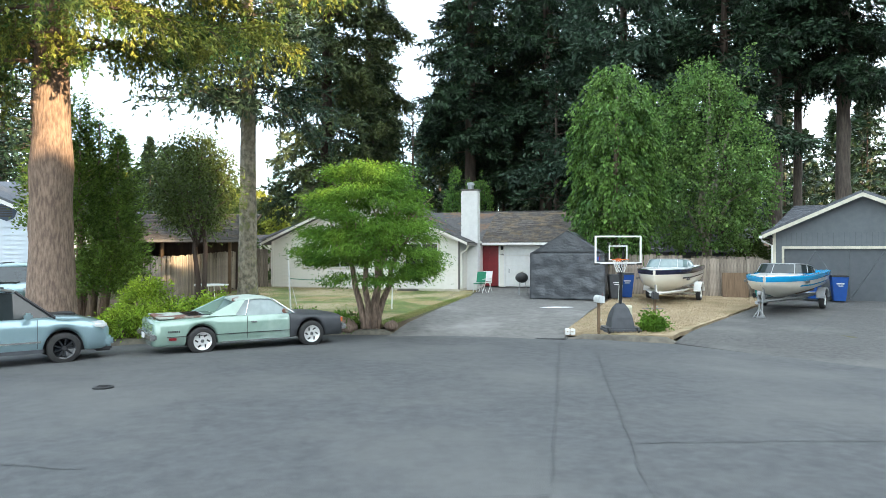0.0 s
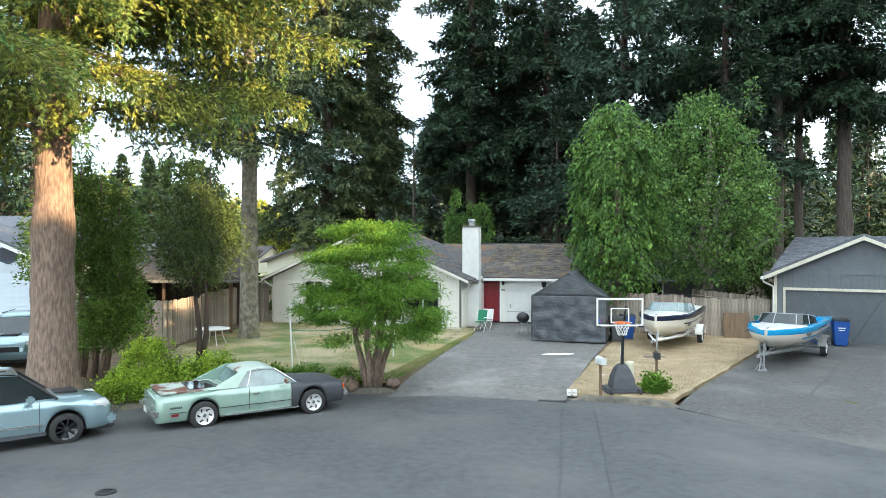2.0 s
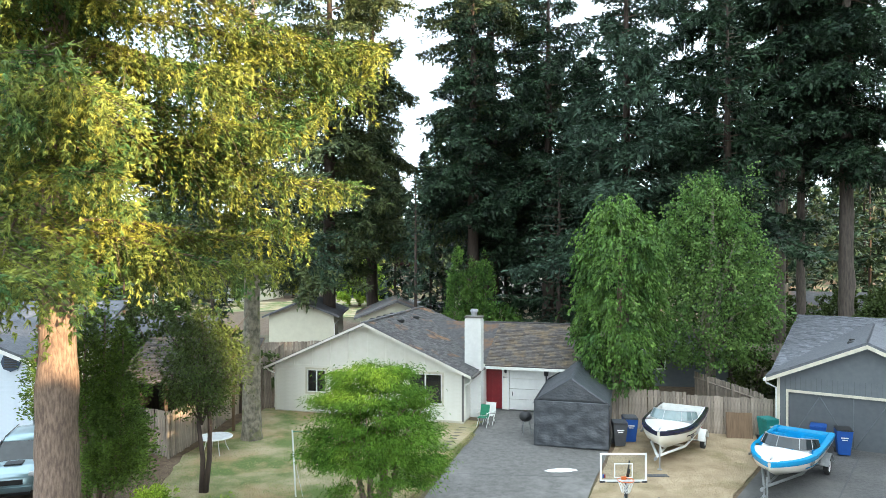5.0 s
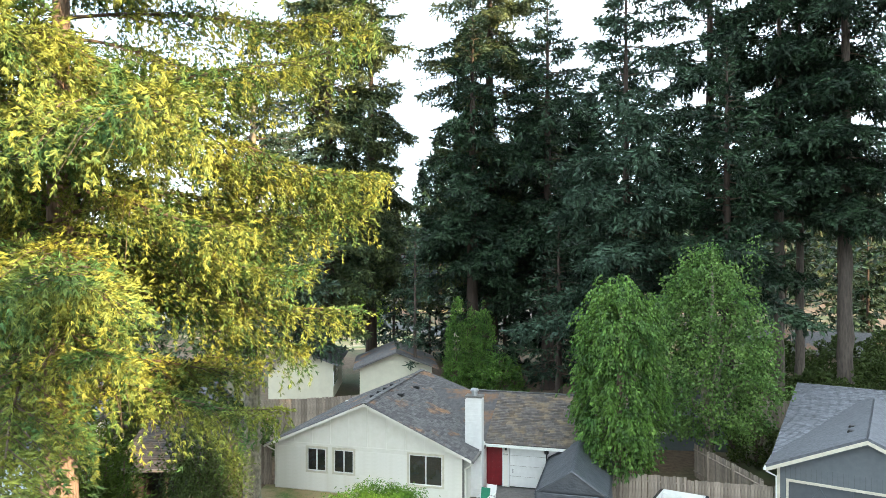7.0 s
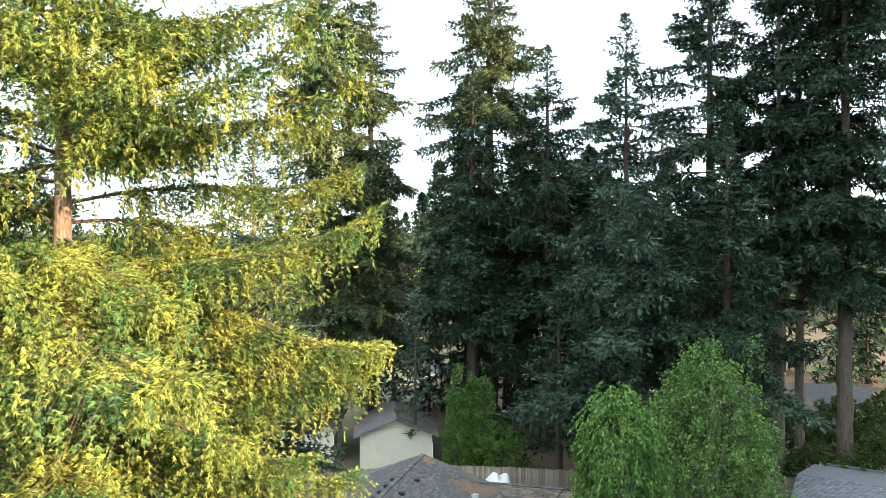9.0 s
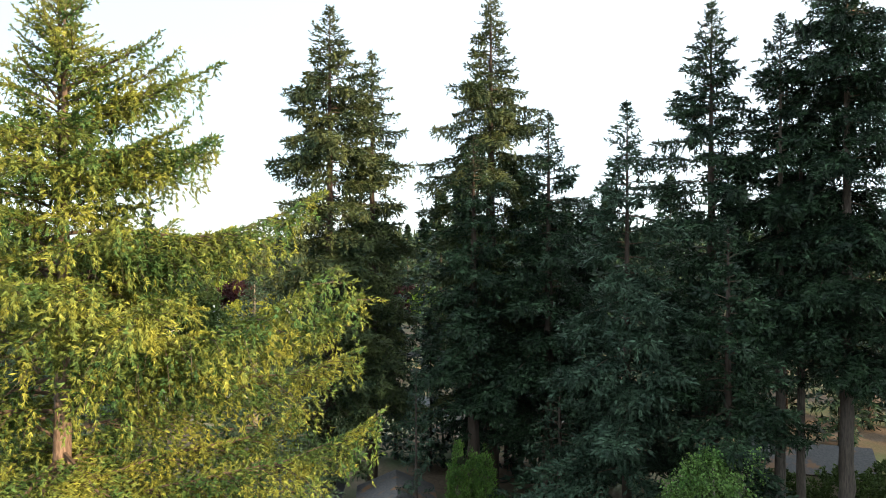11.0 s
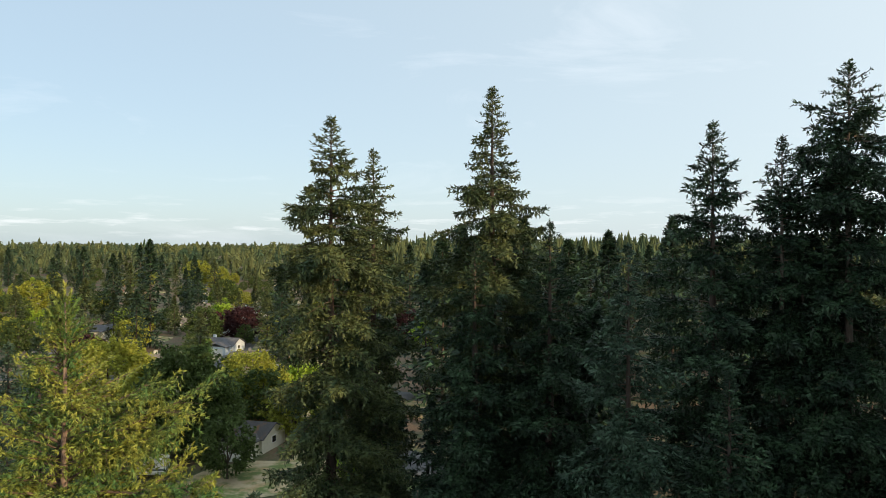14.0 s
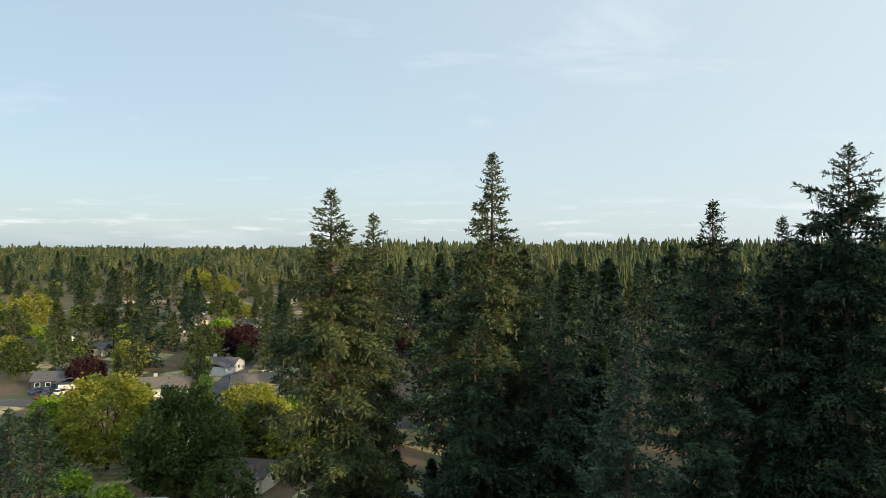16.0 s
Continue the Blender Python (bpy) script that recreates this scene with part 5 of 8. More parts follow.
# birch-like tree beside it
t = thing("birch_tree", pose(14.3, 38.4, gz(14.3, 38.4)), "leafy birch with small silvery green hanging leaves", "tree")
rb = random.Random(60)
bm = bmesh.new()
tube(bm, [(0, 0, -0.2), (0.1, 0, 2.0), (-0.2, 0, 4.5), (0.2, 0, 8), (0.2, 0, 11.5)], [0.34, 0.27, 0.22, 0.14, 0.03], 10)
limbs_to(bm, (0, 0, 2.4), [(-2.2, -0.6, 5.2), (2.4, -1.0, 5.6), (1.2, 1.5, 6.6), (-1.0, -1.5, 7.0), (1.0, -1.2, 9.0)], 0.12, rb)
part("trunk", bm, BARK_PALE, t, smooth=True)
P, D, C = shell_points(2300, 17, 2.2, 12.4, lambda f: 3.3 * math.sin(math.pi * min(max(f * 0.80 + 0.18, 0), 1)) ** 0.8, 61, inner=0.35, spread=0.17, down=0.5, out=0.4)
kites("crown", P, D, 0.16, 0.135, BIRCH, t, seed=62)
vt = []
for k in range(26):
    vt.append((rb.uniform(-2.3, 2.3), rb.uniform(-2, 2), rb.uniform(10.2, 13.2) - 0.15))
P = np.concatenate([np.array(v)[None] + np.stack([np.linspace(0, 0.2, 30) * rb.uniform(-1, 1), np.zeros(30), np.linspace(-1.6, 0.3, 30)], 1) + np.random.RandomState(k).normal(size=(30, 3)) * 0.09 for k, v in enumerate(vt)])
tagged(kites("top_growth", P, np.random.RandomState(63).normal(size=P.shape) + np.array([0, 0, 0.3]), 0.13, 0.10, BIRCH, t, seed=64), kind="stuff")

# thread-leaf cypress on the front lawn, many-stemmed
t = thing("cypress_tree", pose(-2.25, 21.95, gz(-2.25, 21.95)), "bushy bright green cypress on several reddish stems", "tree")
rb = random.Random(70)
for k, (dx, dy, top) in enumerate(((-0.9, 0.1, 2.6), (-0.15, -0.25, 2.5), (0.55, 0.05, 2.9), (1.0, 0.5, 2.7), (0.25, 0.6, 3.2))):
    bm = bmesh.new()
    tube(bm, [(0.20 * dx, 0.2 * dy, -0.1), (0.24 * dx, 0.3 * dy, 0.35), (0.36 * dx, 0.5 * dy, 0.8), (0.52 * dx + 0.06 * math.sin(5 * k), dy, 1.3), (0.62 * dx, dy, 1.9), (1.1 * dx, 1.2 * dy, top), (1.5 * dx, 1.5 * dy, top + 1.0)], [0.135, 0.115, 0.10, 0.09, 0.075, 0.045, 0.02], 9)
    limbs_to(bm, (0.62 * dx, dy, 1.9), [(1.3 * dx + rb.uniform(-0.9, 0.9), 1.3 * dy + rb.uniform(-0.9, 0.9), rb.uniform(2.6, 4.2)) for _ in range(5)], 0.045, rb)
    part("stem", bm, BARK, t, smooth=True)
rnd = np.random.RandomState(71)
Ps, Ds = [], []
pads = []
for k in range(190):
    a, f = rnd.rand() * 6.283, rnd.rand()
    rmax = 2.05 * math.sqrt(max(1 - ((f - 0.28) / 0.80) ** 2, 0.02))
    r = rmax * (0.25 + 0.75 * math.sqrt(rnd.rand()))
    pads.append((r * math.cos(a), r * math.sin(a), 1.48 + 3.5 * f, a))
for x, y, z, a in pads:
    m = 340
    u = rnd.normal(size=(m, 3)) * np.array([0.26, 0.26, 0.085])
    Ps.append(np.array([x, y, z]) + u)
    d = np.tile([math.cos(a) * 0.8, math.sin(a) * 0.8, 0.05], (m, 1)) + rnd.normal(size=(m, 3)) * 0.5
    d[:, 2] -= 0.25 * np.abs(rnd.normal(size=m))
    Ds.append(d)
kites("crown", np.concatenate(Ps), np.concatenate(Ds), 0.105, 0.034, THREAD, t, sag=0.25, seed=72, tri=True)

# dark broad-leaved tree before the left fence
t = thing("broadleaf_tree", pose(-8.55, 24.6, gz(-8.55, 24.6)), "slender dark-leaved tree with two thin stems", "tree")
rb = random.Random(80)
for k in range(2):
    bm = bmesh.new()
    tube(bm, [(0.12 * k, 0, -0.1), (0.05 + 0.22 * k, 0, 1.2), (-0.1 + 0.4 * k, 0, 2.4), (0.1, 0.1, 4.2), (0.2 * k, 0, 6.3)], [0.11, 0.09, 0.075, 0.05, 0.012], 8)
    limbs_to(bm, (0.0, 0, 2.4), [(rb.uniform(-1.4, 1.4), rb.uniform(-1.2, 1.2), rb.uniform(3.2, 6.4)) for _ in range(7)], 0.035, rb)
    part("stem", bm, BARK_DARK, t, smooth=True)
P, D, C = shell_points(760, 24, 3.0, 6.3, lambda f: 1.35 * math.sin(math.pi * (0.16 + 0.8 * f)) ** 0.8, 81, inner=0.2, spread=0.2, down=0.35, out=0.5)
kites("crown", P, D, 0.12, 0.055, HOLLY, t, seed=82)

# clump of leggy arborvitae beside the big fir
t = thing("arborvitae", pose(-11.75, 22.8, gz(-11.75, 22.8)), "leggy old arborvitae clump with bare leaning stems", "tree")
rb = random.Random(90)
rnd = np.random.RandomState(91)
Ps, Ds = [], []
for k, (dx, dy, h, w) in enumerate(((-1.2, 0.6, 7.0, 0.75), (-0.3, 0.7, 7.4, 0.8), (0.6, 0.2, 6.8, 0.75), (1.15, 0.3, 6.0, 0.75), (1.35, -0.1, 4.4, 0.62), (0.85, -0.25, 3.6, 0.55), (0.1, -0.1, 6.3, 0.7))):
    bm = bmesh.new()
    tube(bm, [(dx * 0.55, dy, -0.1), (dx * 0.7, dy, 1.0), (dx * 0.95, dy, 2.5), (dx, dy, h - 0.4)], [0.15, 0.125, 0.09, 0.02], 8)
    part("stem", bm, BARK, t, smooth=True)
    P, D, C = shell_points(420, 24, (3.0, 2.6, 1.9, 1.3, 1.0, 0.9, 2.9)[k], h, lambda f: w * (1 - f ** 2.2) ** 0.8 + 0.05, 92 + k, inner=0.4, spread=0.12, down=-0.3, out=0.7)
    Ps.append(P + np.array([dx, dy, 0]))
    Ds.append(D)
kites("crown", np.concatenate(Ps), np.concatenate(Ds), 0.13, 0.05, ARBOR, t, seed=99)
for k in range(9):
    bm = bmesh.new()
    a, b = rb.uniform(-1.3, -0.5), rb.uniform(-1.0, 0.7)
    tube(bm, [(a * 0.7, -0.5, -0.1), (a * 0.8 + 0.1, -0.55, 1.0), ((a + b) / 2, -0.5, 2.4), (b, -0.4, rb.uniform(3.6, 4.6)), (b + rb.uniform(0.0, 0.6), -0.3, rb.uniform(4.4, 5.0))], [0.045, 0.04, 0.03, 0.02, 0.006], 6)
    part("bare_stem", bm, BARK_PALE, t, smooth=True)


def bush(x, y, w, h, mat, label, seed, leaf=(0.11, 0.05), clumps=260, down=-0.2):
    t = thing("shrub", pose(x, y, gz(x, y)), label, "shrub", "garden shrubs")
    rb = random.Random(seed)
    bm = bmesh.new()
    limbs_to(bm, (0, 0, -0.05), [(rb.uniform(-w, w) * 0.7, rb.uniform(-w, w) * 0.6, h * rb.uniform(0.5, 0.9)) for _ in range(7)], 0.03, rb)
    tagged(part("branchwork", bm, TWIG, t), kind="stuff")
    P, D, C = shell_points(clumps, 22, 0.08, h, lambda f: w * math.sin(math.pi * (0.28 + 0.68 * f)) ** 0.7, seed, inner=0.35, spread=0.09, down=down, out=0.5)
    kites("leaves", P, D, leaf[0], leaf[1], mat, t, seed=seed + 1)
    return t


bush(-8.75, 20.9, 0.85, 1.45, GOLD_LEAF, "yellow-green shrub spreading beside the kerb", 101, clumps=420)
bush(-8.9, 19.9, 0.75, 0.75, GOLD_LEAF, "low bright green shrub at the kerb", 102)
bush(-7.9, 20.3, 0.9, 0.8, GOLD_LEAF, "low bright green shrub at the kerb", 103)
bush(-6.9, 21.2, 0.75, 1.05, GOLD_LEAF, "yellow-leaved shrub behind the parked pickup", 104)
bush(-7.6, 21.0, 0.6, 0.7, THREAD, "low bright green shrub at the kerb", 105)
bush(-5.4, 22.2, 0.7, 0.32, THREAD, "dark low juniper on the bare soil", 106)
bush(-4.3, 22.3, 0.5, 0.28, THREAD, "dark low juniper on the bare soil", 107)
bush(-2.95, 22.0, 0.5, 0.35, THREAD, "small green ground-cover shrub beneath the cypress", 108, clumps=140)
bush(6.2, 20.75, 0.30, 0.36, THREAD, "small green shrub at the foot of a mailbox", 109, clumps=160)
bush(17.8, 40.5, 1.4, 2.6, HOLLY, "dark shrub in the back yard", 110, leaf=(0.2, 0.1))
bush(31.0, 48.5, 3.0, 5.2, FAR_LEAF, "big dark shrub under the tall trunks", 111, leaf=(0.3, 0.14), clumps=700)
bush(26.2, 49.5, 2.2, 3.6, FAR_LEAF, "dark shrub under the tall trunks", 112, leaf=(0.28, 0.14), clumps=420)
bush(34.0, 59.5, 3.2, 5.0, FAR_LEAF, "big dark shrub under the tall trunks", 116, leaf=(0.3, 0.14), clumps=600)
bush(28.6, 60.5, 2.8, 4.4, FAR_LEAF, "dark shrub under the tall trunks", 117, leaf=(0.3, 0.14), clumps=480)
bush(39.0, 60.5, 3.0, 5.4, FAR_LEAF, "big dark shrub under the tall trunks", 118, leaf=(0.3, 0.14), clumps=600)
bush(4.2, 54.0, 2.0, 4.0, CEDAR, "bushy green shrub behind the back fence", 113, leaf=(0.26, 0.12), clumps=420)
bush(-12.5, 40.5, 2.2, 3.4, FAR_LEAF, "leafy shrub beyond the side fence", 114, leaf=(0.24, 0.12), clumps=420)
bush(-15.5, 38.0, 2.4, 6.5, FAR_LEAF, "light green tree over the neighbour's yard", 115, leaf=(0.24, 0.13), clumps=600)
for k, (x, y, h) in enumerate(((0.95, 55.0, 8.1), (2.1, 55.6, 7.3), (3.15, 55.0, 7.9))):
    t = thing("arborvitae", pose(x, y, gz(x, y)), "clipped green columnar arborvitae behind the house", "tree", "columnar arborvitae")
    trunk_mesh("trunk", [(0, 0, -0.1), (0, 0, h * 0.6)], [0.1, 0.03], BARK_DARK, t, seed=k)
    P, D, C = shell_points(700, 18, 0.1, h, lambda f: 0.95 * (1 - f ** 2.0) ** 0.75 + 0.04, 120 + k, inner=0.65, spread=0.12, down=-0.9, out=0.4)
    kites("crown", P, D, 0.22, 0.08, CEDAR, t, seed=130 + k)
    hedge_kind = t

# unseen conifers added behind and to the right, to block sun from the yards
SHADE = "unseen tall conifer added to shade the yards"
def sun_place(p, q):
    s, c = math.sin(radians(SUN_AZ)), math.cos(radians(SUN_AZ))
    return s * q - c * p, c * q + s * p
shade_a = conifer(*sun_place(56, 18), 50, 3, lambda d: min(1.5 * d ** 0.6, 7.5), 201, label=SHADE, branch=2.0, gap_s=1.6, step=0.50, blade=(3.2, 2.4), along=3, every=3, curtain=0.2)
for k, (p, q, sc) in enumerate(((64, 20, 1.02), (48, 24, 0.92), (72, 18, 1.0), (42.5, 34, 1.0), (39.3, 33, 0.93), (36, 40, 0.70), (52, 20, 0.92), (60, 24, 1.0), (31, 38, 0.46), (26, 42, 0.44), (21, 36, 0.40), (18.8, 40, 0.34), (10.6, 38, 0.44), (7.5, 30, 0.32), (3, 33, 0.34), (-2, 30, 0.31), (-6, 33, 0.32), (-11, 31, 0.32), (29, 50, 0.44), (23.5, 48, 0.58), (20.5, 47, 0.50), (8.2, 38, 0.36), (5, 39, 0.35), (0.5, 38, 0.34), (-4, 40, 0.34), (6.3, 36, 0.36), (7.4, 36.5, 0.365), (8.5, 36, 0.36), (19.2, 40.5, 0.49), (20.0, 41, 0.52), (21.2, 40.5, 0.52), (7.2, 39.5, 0.34), (7.8, 40, 0.34), (7.9, 38.5, 0.34), (1.2, 38, 0.50), (3.0, 38, 0.45))):
    x, y = sun_place(p, q)
    wide = 1.0 if sc >= 0.6 or (p, q) == (10.6, 38) else 1.5      # one slender blocker, which leaves sun on the big fir's trunk
    o = copy_thing(shade_a, pose(x, y, gz(x, y), 0, 0, 37 * k) @ Matrix.Diagonal((sc * wide, sc * wide, sc * (1.18 if sc < 0.6 else 1), 1)))

# ---- the wider neighbourhood ----


def far_house(x, y, w, d, h, turn, wall, roof_mat, label="single-storey suburban house with a shingled gable roof", wing=True, stack=True):
    t = thing("house", pose(x, y, gz(x, y), 0, 0, turn), label, "house", "neighbourhood houses")
    part("wall", boxes((-w / 2, w / 2, -d / 2, d / 2, -0.3, h)), wall, t)
    rz = h + d / 2 * 0.40
    g = bmesh.new()
    vs = [g.verts.new((sx * (w / 2 - 0.02), yy, zz)) for sx in (-1, 1) for yy, zz in ((-d / 2, h), (d / 2, h), (0, rz - 0.15))]
    for f in ((0, 1, 2), (5, 4, 3), (0, 2, 5, 3), (1, 4, 5, 2), (0, 3, 4, 1)):
        g.faces.new([vs[q] for q in f])
    part("gable_panel", g, wall, t)
    b = bmesh.new()
    o = 0.5
    slab(b, [(-w / 2 - o, -d / 2 - o, h - 0.2), (w / 2 + o, -d / 2 - o, h - 0.2), (w / 2 + o, 0, rz), (-w / 2 - o, 0, rz)], 0.15)
    slab(b, [(w / 2 + o, 0, rz), (w / 2 + o, d / 2 + o, h - 0.2), (-w / 2 - o, d / 2 + o, h - 0.2), (-w / 2 - o, 0, rz)], 0.15)
    if wing:
        slab(b, [(w * 0.22, -d / 2 - 4.5, h + 1.1), (w * 0.22, 0, h + 1.1), (-0.06 * w, 0, h - 0.2), (-0.06 * w, -d / 2 - 4.5, h - 0.2)], 0.15)
        slab(b, [(w * 0.22, -d / 2 - 4.5, h + 1.1), (w * 0.5, -d / 2 - 4.5, h - 0.2), (w * 0.5, 0, h - 0.2), (w * 0.22, 0, h + 1.1)], 0.15)
        part("wing_wall", boxes((-0.02 * w, w * 0.46, -d / 2 - 4.2, -d / 2, -0.3, h)), wall, t)
        part("garage_door", boxes((0.02 * w, w * 0.40, -d / 2 - 4.28, -d / 2 - 4.2, 0, 2.1)), WHITE, t)
    part("roof", b, roof_mat, t)
    for k in (-0.40, -0.22):
        wn = part("window", boxes((w * k - 0.7, w * k + 0.7, -d / 2 - 0.05, -d / 2, 1.0, 2.2)), WHITE, t)
        part("pane", boxes((w * k - 0.6, w * k + 0.6, -d / 2 - 0.07, -d / 2 - 0.052, 1.1, 2.1)), DARK_PANE, wn)
    wn = part("window", boxes((w / 2, w / 2 + 0.05, -0.7, 0.7, 1.0, 2.2)), WHITE, t)
    part("pane", boxes((w / 2 + 0.052, w / 2 + 0.07, -0.6, 0.6, 1.1, 2.1)), DARK_PANE, wn)
    if stack:
        part("chimney", boxes((-w * 0.15 - 0.4, -w * 0.15 + 0.4, 0.6, 1.4, h, rz + 0.7)), wall, t)
    return t


far_house(-4.0, 57.6, 5.6, 5.6, 3.1, 95, CREAM_WALL, SHINGLE, "cream gabled house behind the back fence", False, False)
far_house(-11.7, 60.5, 7.0, 5.2, 3.0, 92, CREAM_WALL, GREY_ROOF, "cream gabled garage behind the back fence", False, False)
far_house(9.0, 88, 15, 8, 2.7, 4, BEIGE_WALL, TAN_ROOF, "tan house glimpsed between dark trunks", False)
far_house(35.5, 70, 11, 8, 2.6, -20, BEIGE_WALL, SHINGLE, "beige house beyond the tall trunks", False)
far_house(14.5, 45.5, 6, 5, 2.2, -10, GREY_WALL, GREY_ROOF, "low grey outbuilding in the back yard", False)
far_house(-19.5, 41.5, 11, 8, 2.6, 6, SIDING, GREY_ROOF, "white house with a grey roof beyond the side fence", False)

# ---- vehicles ----


def wheel(parent, x, y, r, w, rim_mat, spokes=5, flip=1, hub=CHROME, slots=0):
    """A tyre with a dished spoked rim; its axle runs along y, the outer face towards flip * y."""
    wn = new("wheel")
    wn.parent = parent
    wn.matrix_local = pose(x, y, r)
    prof = [(r * 0.66, -w / 2), (r * 0.90, -w / 2), (r * 0.985, -w * 0.40), (r, -w * 0.2), (r, w * 0.2), (r * 0.985, w * 0.40), (r * 0.90, w / 2), (r * 0.66, w / 2)]
    part("tyre", loft([[(p * math.cos(a), q, p * math.sin(a)) for p, q in prof] for a in [2 * math.pi * k / 28 for k in range(29)]], caps=False), RUBBER, wn, smooth=True)
    o = flip * w * 0.42
    prof2 = ((r * 0.70, o), (r * 0.64, o * 1.04), (r * 0.60, o * 0.80), (r * 0.25, o * 0.72), (0.002, o * 0.80)) if slots else ((r * 0.70, o), (r * 0.63, o), (r * 0.58, o * 0.3), (0.002, o * 0.2))
    rim = loft([[(p * math.cos(a), q, p * math.sin(a)) for p, q in prof2] for a in [2 * math.pi * k / 24 for k in range(25)]], caps=False)
    part("rim", rim, rim_mat, wn, smooth=True)
    for k in range(slots):
        m = Matrix.Rotation(-2 * math.pi * k / slots, 4, "Y") @ Matrix.Translation((r * 0.42, 0, 0)) @ Matrix.Rotation(0.55, 4, "Y")
        part("slot", box(bmesh.new(), -r * 0.13, r * 0.13, min(o * 0.6, o * 0.84), max(o * 0.6, o * 0.84), -r * 0.055, r * 0.055, m=m), BLACK, wn)
    for k in range(0 if slots else spokes):
        m = Matrix.Rotation(-2 * math.pi * k / spokes, 4, "Y")
        part("spoke", box(bmesh.new(), 0.03, r * 0.62, min(o * 0.45, o * 0.85), max(o * 0.45, o * 0.85), -r * 0.05, r * 0.05, m=m), rim_mat, wn)
    h = bmesh.new()
    rod(h, (0, o * 0.4, 0), (0, o * 1.0, 0), r * 0.17, r * 0.13, 12)
    part("hub_cap", h, hub, wn)
    return wn


def body_section(x, w, zb, zm, zbelt, ztop, crown, tuck=0.93):
    zm = max(zm, zb + 0.05)
    zbelt = max(zbelt, zm + 0.04)
    half = [(w * 0.90, zb), (w * 0.985, min(zb + 0.06, zm)), (w, zm), (w * 0.985, (zm + zbelt) / 2 + 0.04), (w * tuck, zbelt), (w * (tuck - 0.10), ztop), (w * 0.4, ztop + crown * 0.85)]
    return [(x, -y, z) for y, z in half] + [(x, 0, ztop + crown)] + [(x, y, z) for y, z in half[::-1]]


def arch(x, wheels, r, sill):
    z = sill
    for c in wheels:
        d = abs(x - c)
        if d < r:
            z = max(z, r * 0.88 + math.sqrt(r * r - d * d) - r * 0.02)
    return z


def curve(x, knots):
    for (a, va), (b, vb) in zip(knots, knots[1:]):
        if x <= b:
            f = (x - a) / (b - a)
            f = max(f, 0)
            f = f * f * (3 - 2 * f) * 0.5 + f * 0.5
            return va + (vb - va) * f
    return knots[-1][1]


def car_shell(x0, x1, wheels, wr, sill, width, belt, top, crown, mid=0.55, step=0.045):
    xs = []
    n = max(2, int((x1 - x0) / step))
    for i in range(n + 1):
        xs.append(x0 + (x1 - x0) * i / n)
    return loft([body_section(x, curve(x, width), arch(x, wheels, wr, sill), mid, curve(x, belt), curve(x, top), crown) for x in xs])


# mint pickup coupe
pk = thing("pickup", pose(-5.05, 18.39, -0.118, 0.8, 0, 32.9) @ Matrix.Diagonal((0.935, 0.935, 0.935, 1)), "faded mint green coupe pickup with charcoal hood and fenders", "pickup truck")
WB = (-1.485, 1.485)
wid = [(-2.62, 0.84), (-2.50, 0.90), (-1.4, 0.925), (0.8, 0.92), (1.8, 0.90), (2.36, 0.86), (2.46, 0.80)]
blt = [(-2.62, 0.86), (-1.6, 0.90), (-1.0, 0.94), (-0.4, 0.92), (0.86, 0.89), (2.0, 0.81), (2.46, 0.77)]
tp = [(-2.62, 0.89), (-1.6, 0.93), (-1.0, 0.95), (-0.4, 0.95), (0.86, 0.945), (1.6, 0.88), (2.2, 0.845), (2.46, 0.80)]
part("body", car_shell(-2.62, 0.86, WB, 0.40, 0.25, wid, blt, tp, 0.01), MINT, pk, "pale mint paint", smooth=True)
part("front_clip", car_shell(0.865, 2.46, WB, 0.40, 0.27, wid, blt, tp, 0.025), PRIMER, pk, "charcoal primer hood and fenders", smooth=True)
part("underbody", boxes((-2.4, 2.2, -0.70, 0.70, 0.26, 0.60)), BLACK, pk)
part("bed_cover", boxes((-2.50, -0.95, -0.70, 0.70, 0.925, 0.965), bevel=0.012), RUST, pk, "mint bed cover with rust patches")
bo = bmesh.new()
box(bo, -1.75, -1.02, -0.50, 0.50, 0.966, 0.985, bevel=0.006)
part("bed_hatch", bo, CAR_GLASS, pk)
cab = loft([[(x, -wb, 0.93), (x, -wt, z), (x, wt, z), (x, wb, 0.93)] for x, wb, wt, z in ((-0.70, 0.78, 0.76, 0.95), (-0.42, 0.79, 0.64, 1.33), (0.0, 0.80, 0.62, 1.375), (0.36, 0.80, 0.61, 1.36), (1.02, 0.80, 0.74, 0.95))])
part("cabin_glass", cab, PALE_GLASS, pk)
rf = loft([[(x, -w, z - 0.03), (x, -w * 0.85, z + 0.012), (x, 0, z + 0.035), (x, w * 0.85, z + 0.012), (x, w, z - 0.03), (x, 0, z - 0.04)] for x, w, z in ((-0.50, 0.66, 1.315), (-0.3, 0.665, 1.365), (0.1, 0.66, 1.385), (0.42, 0.645, 1.35))], closed=True)
part("roof", rf, RUST, pk, "mint roof panel, paint worn", smooth=True)
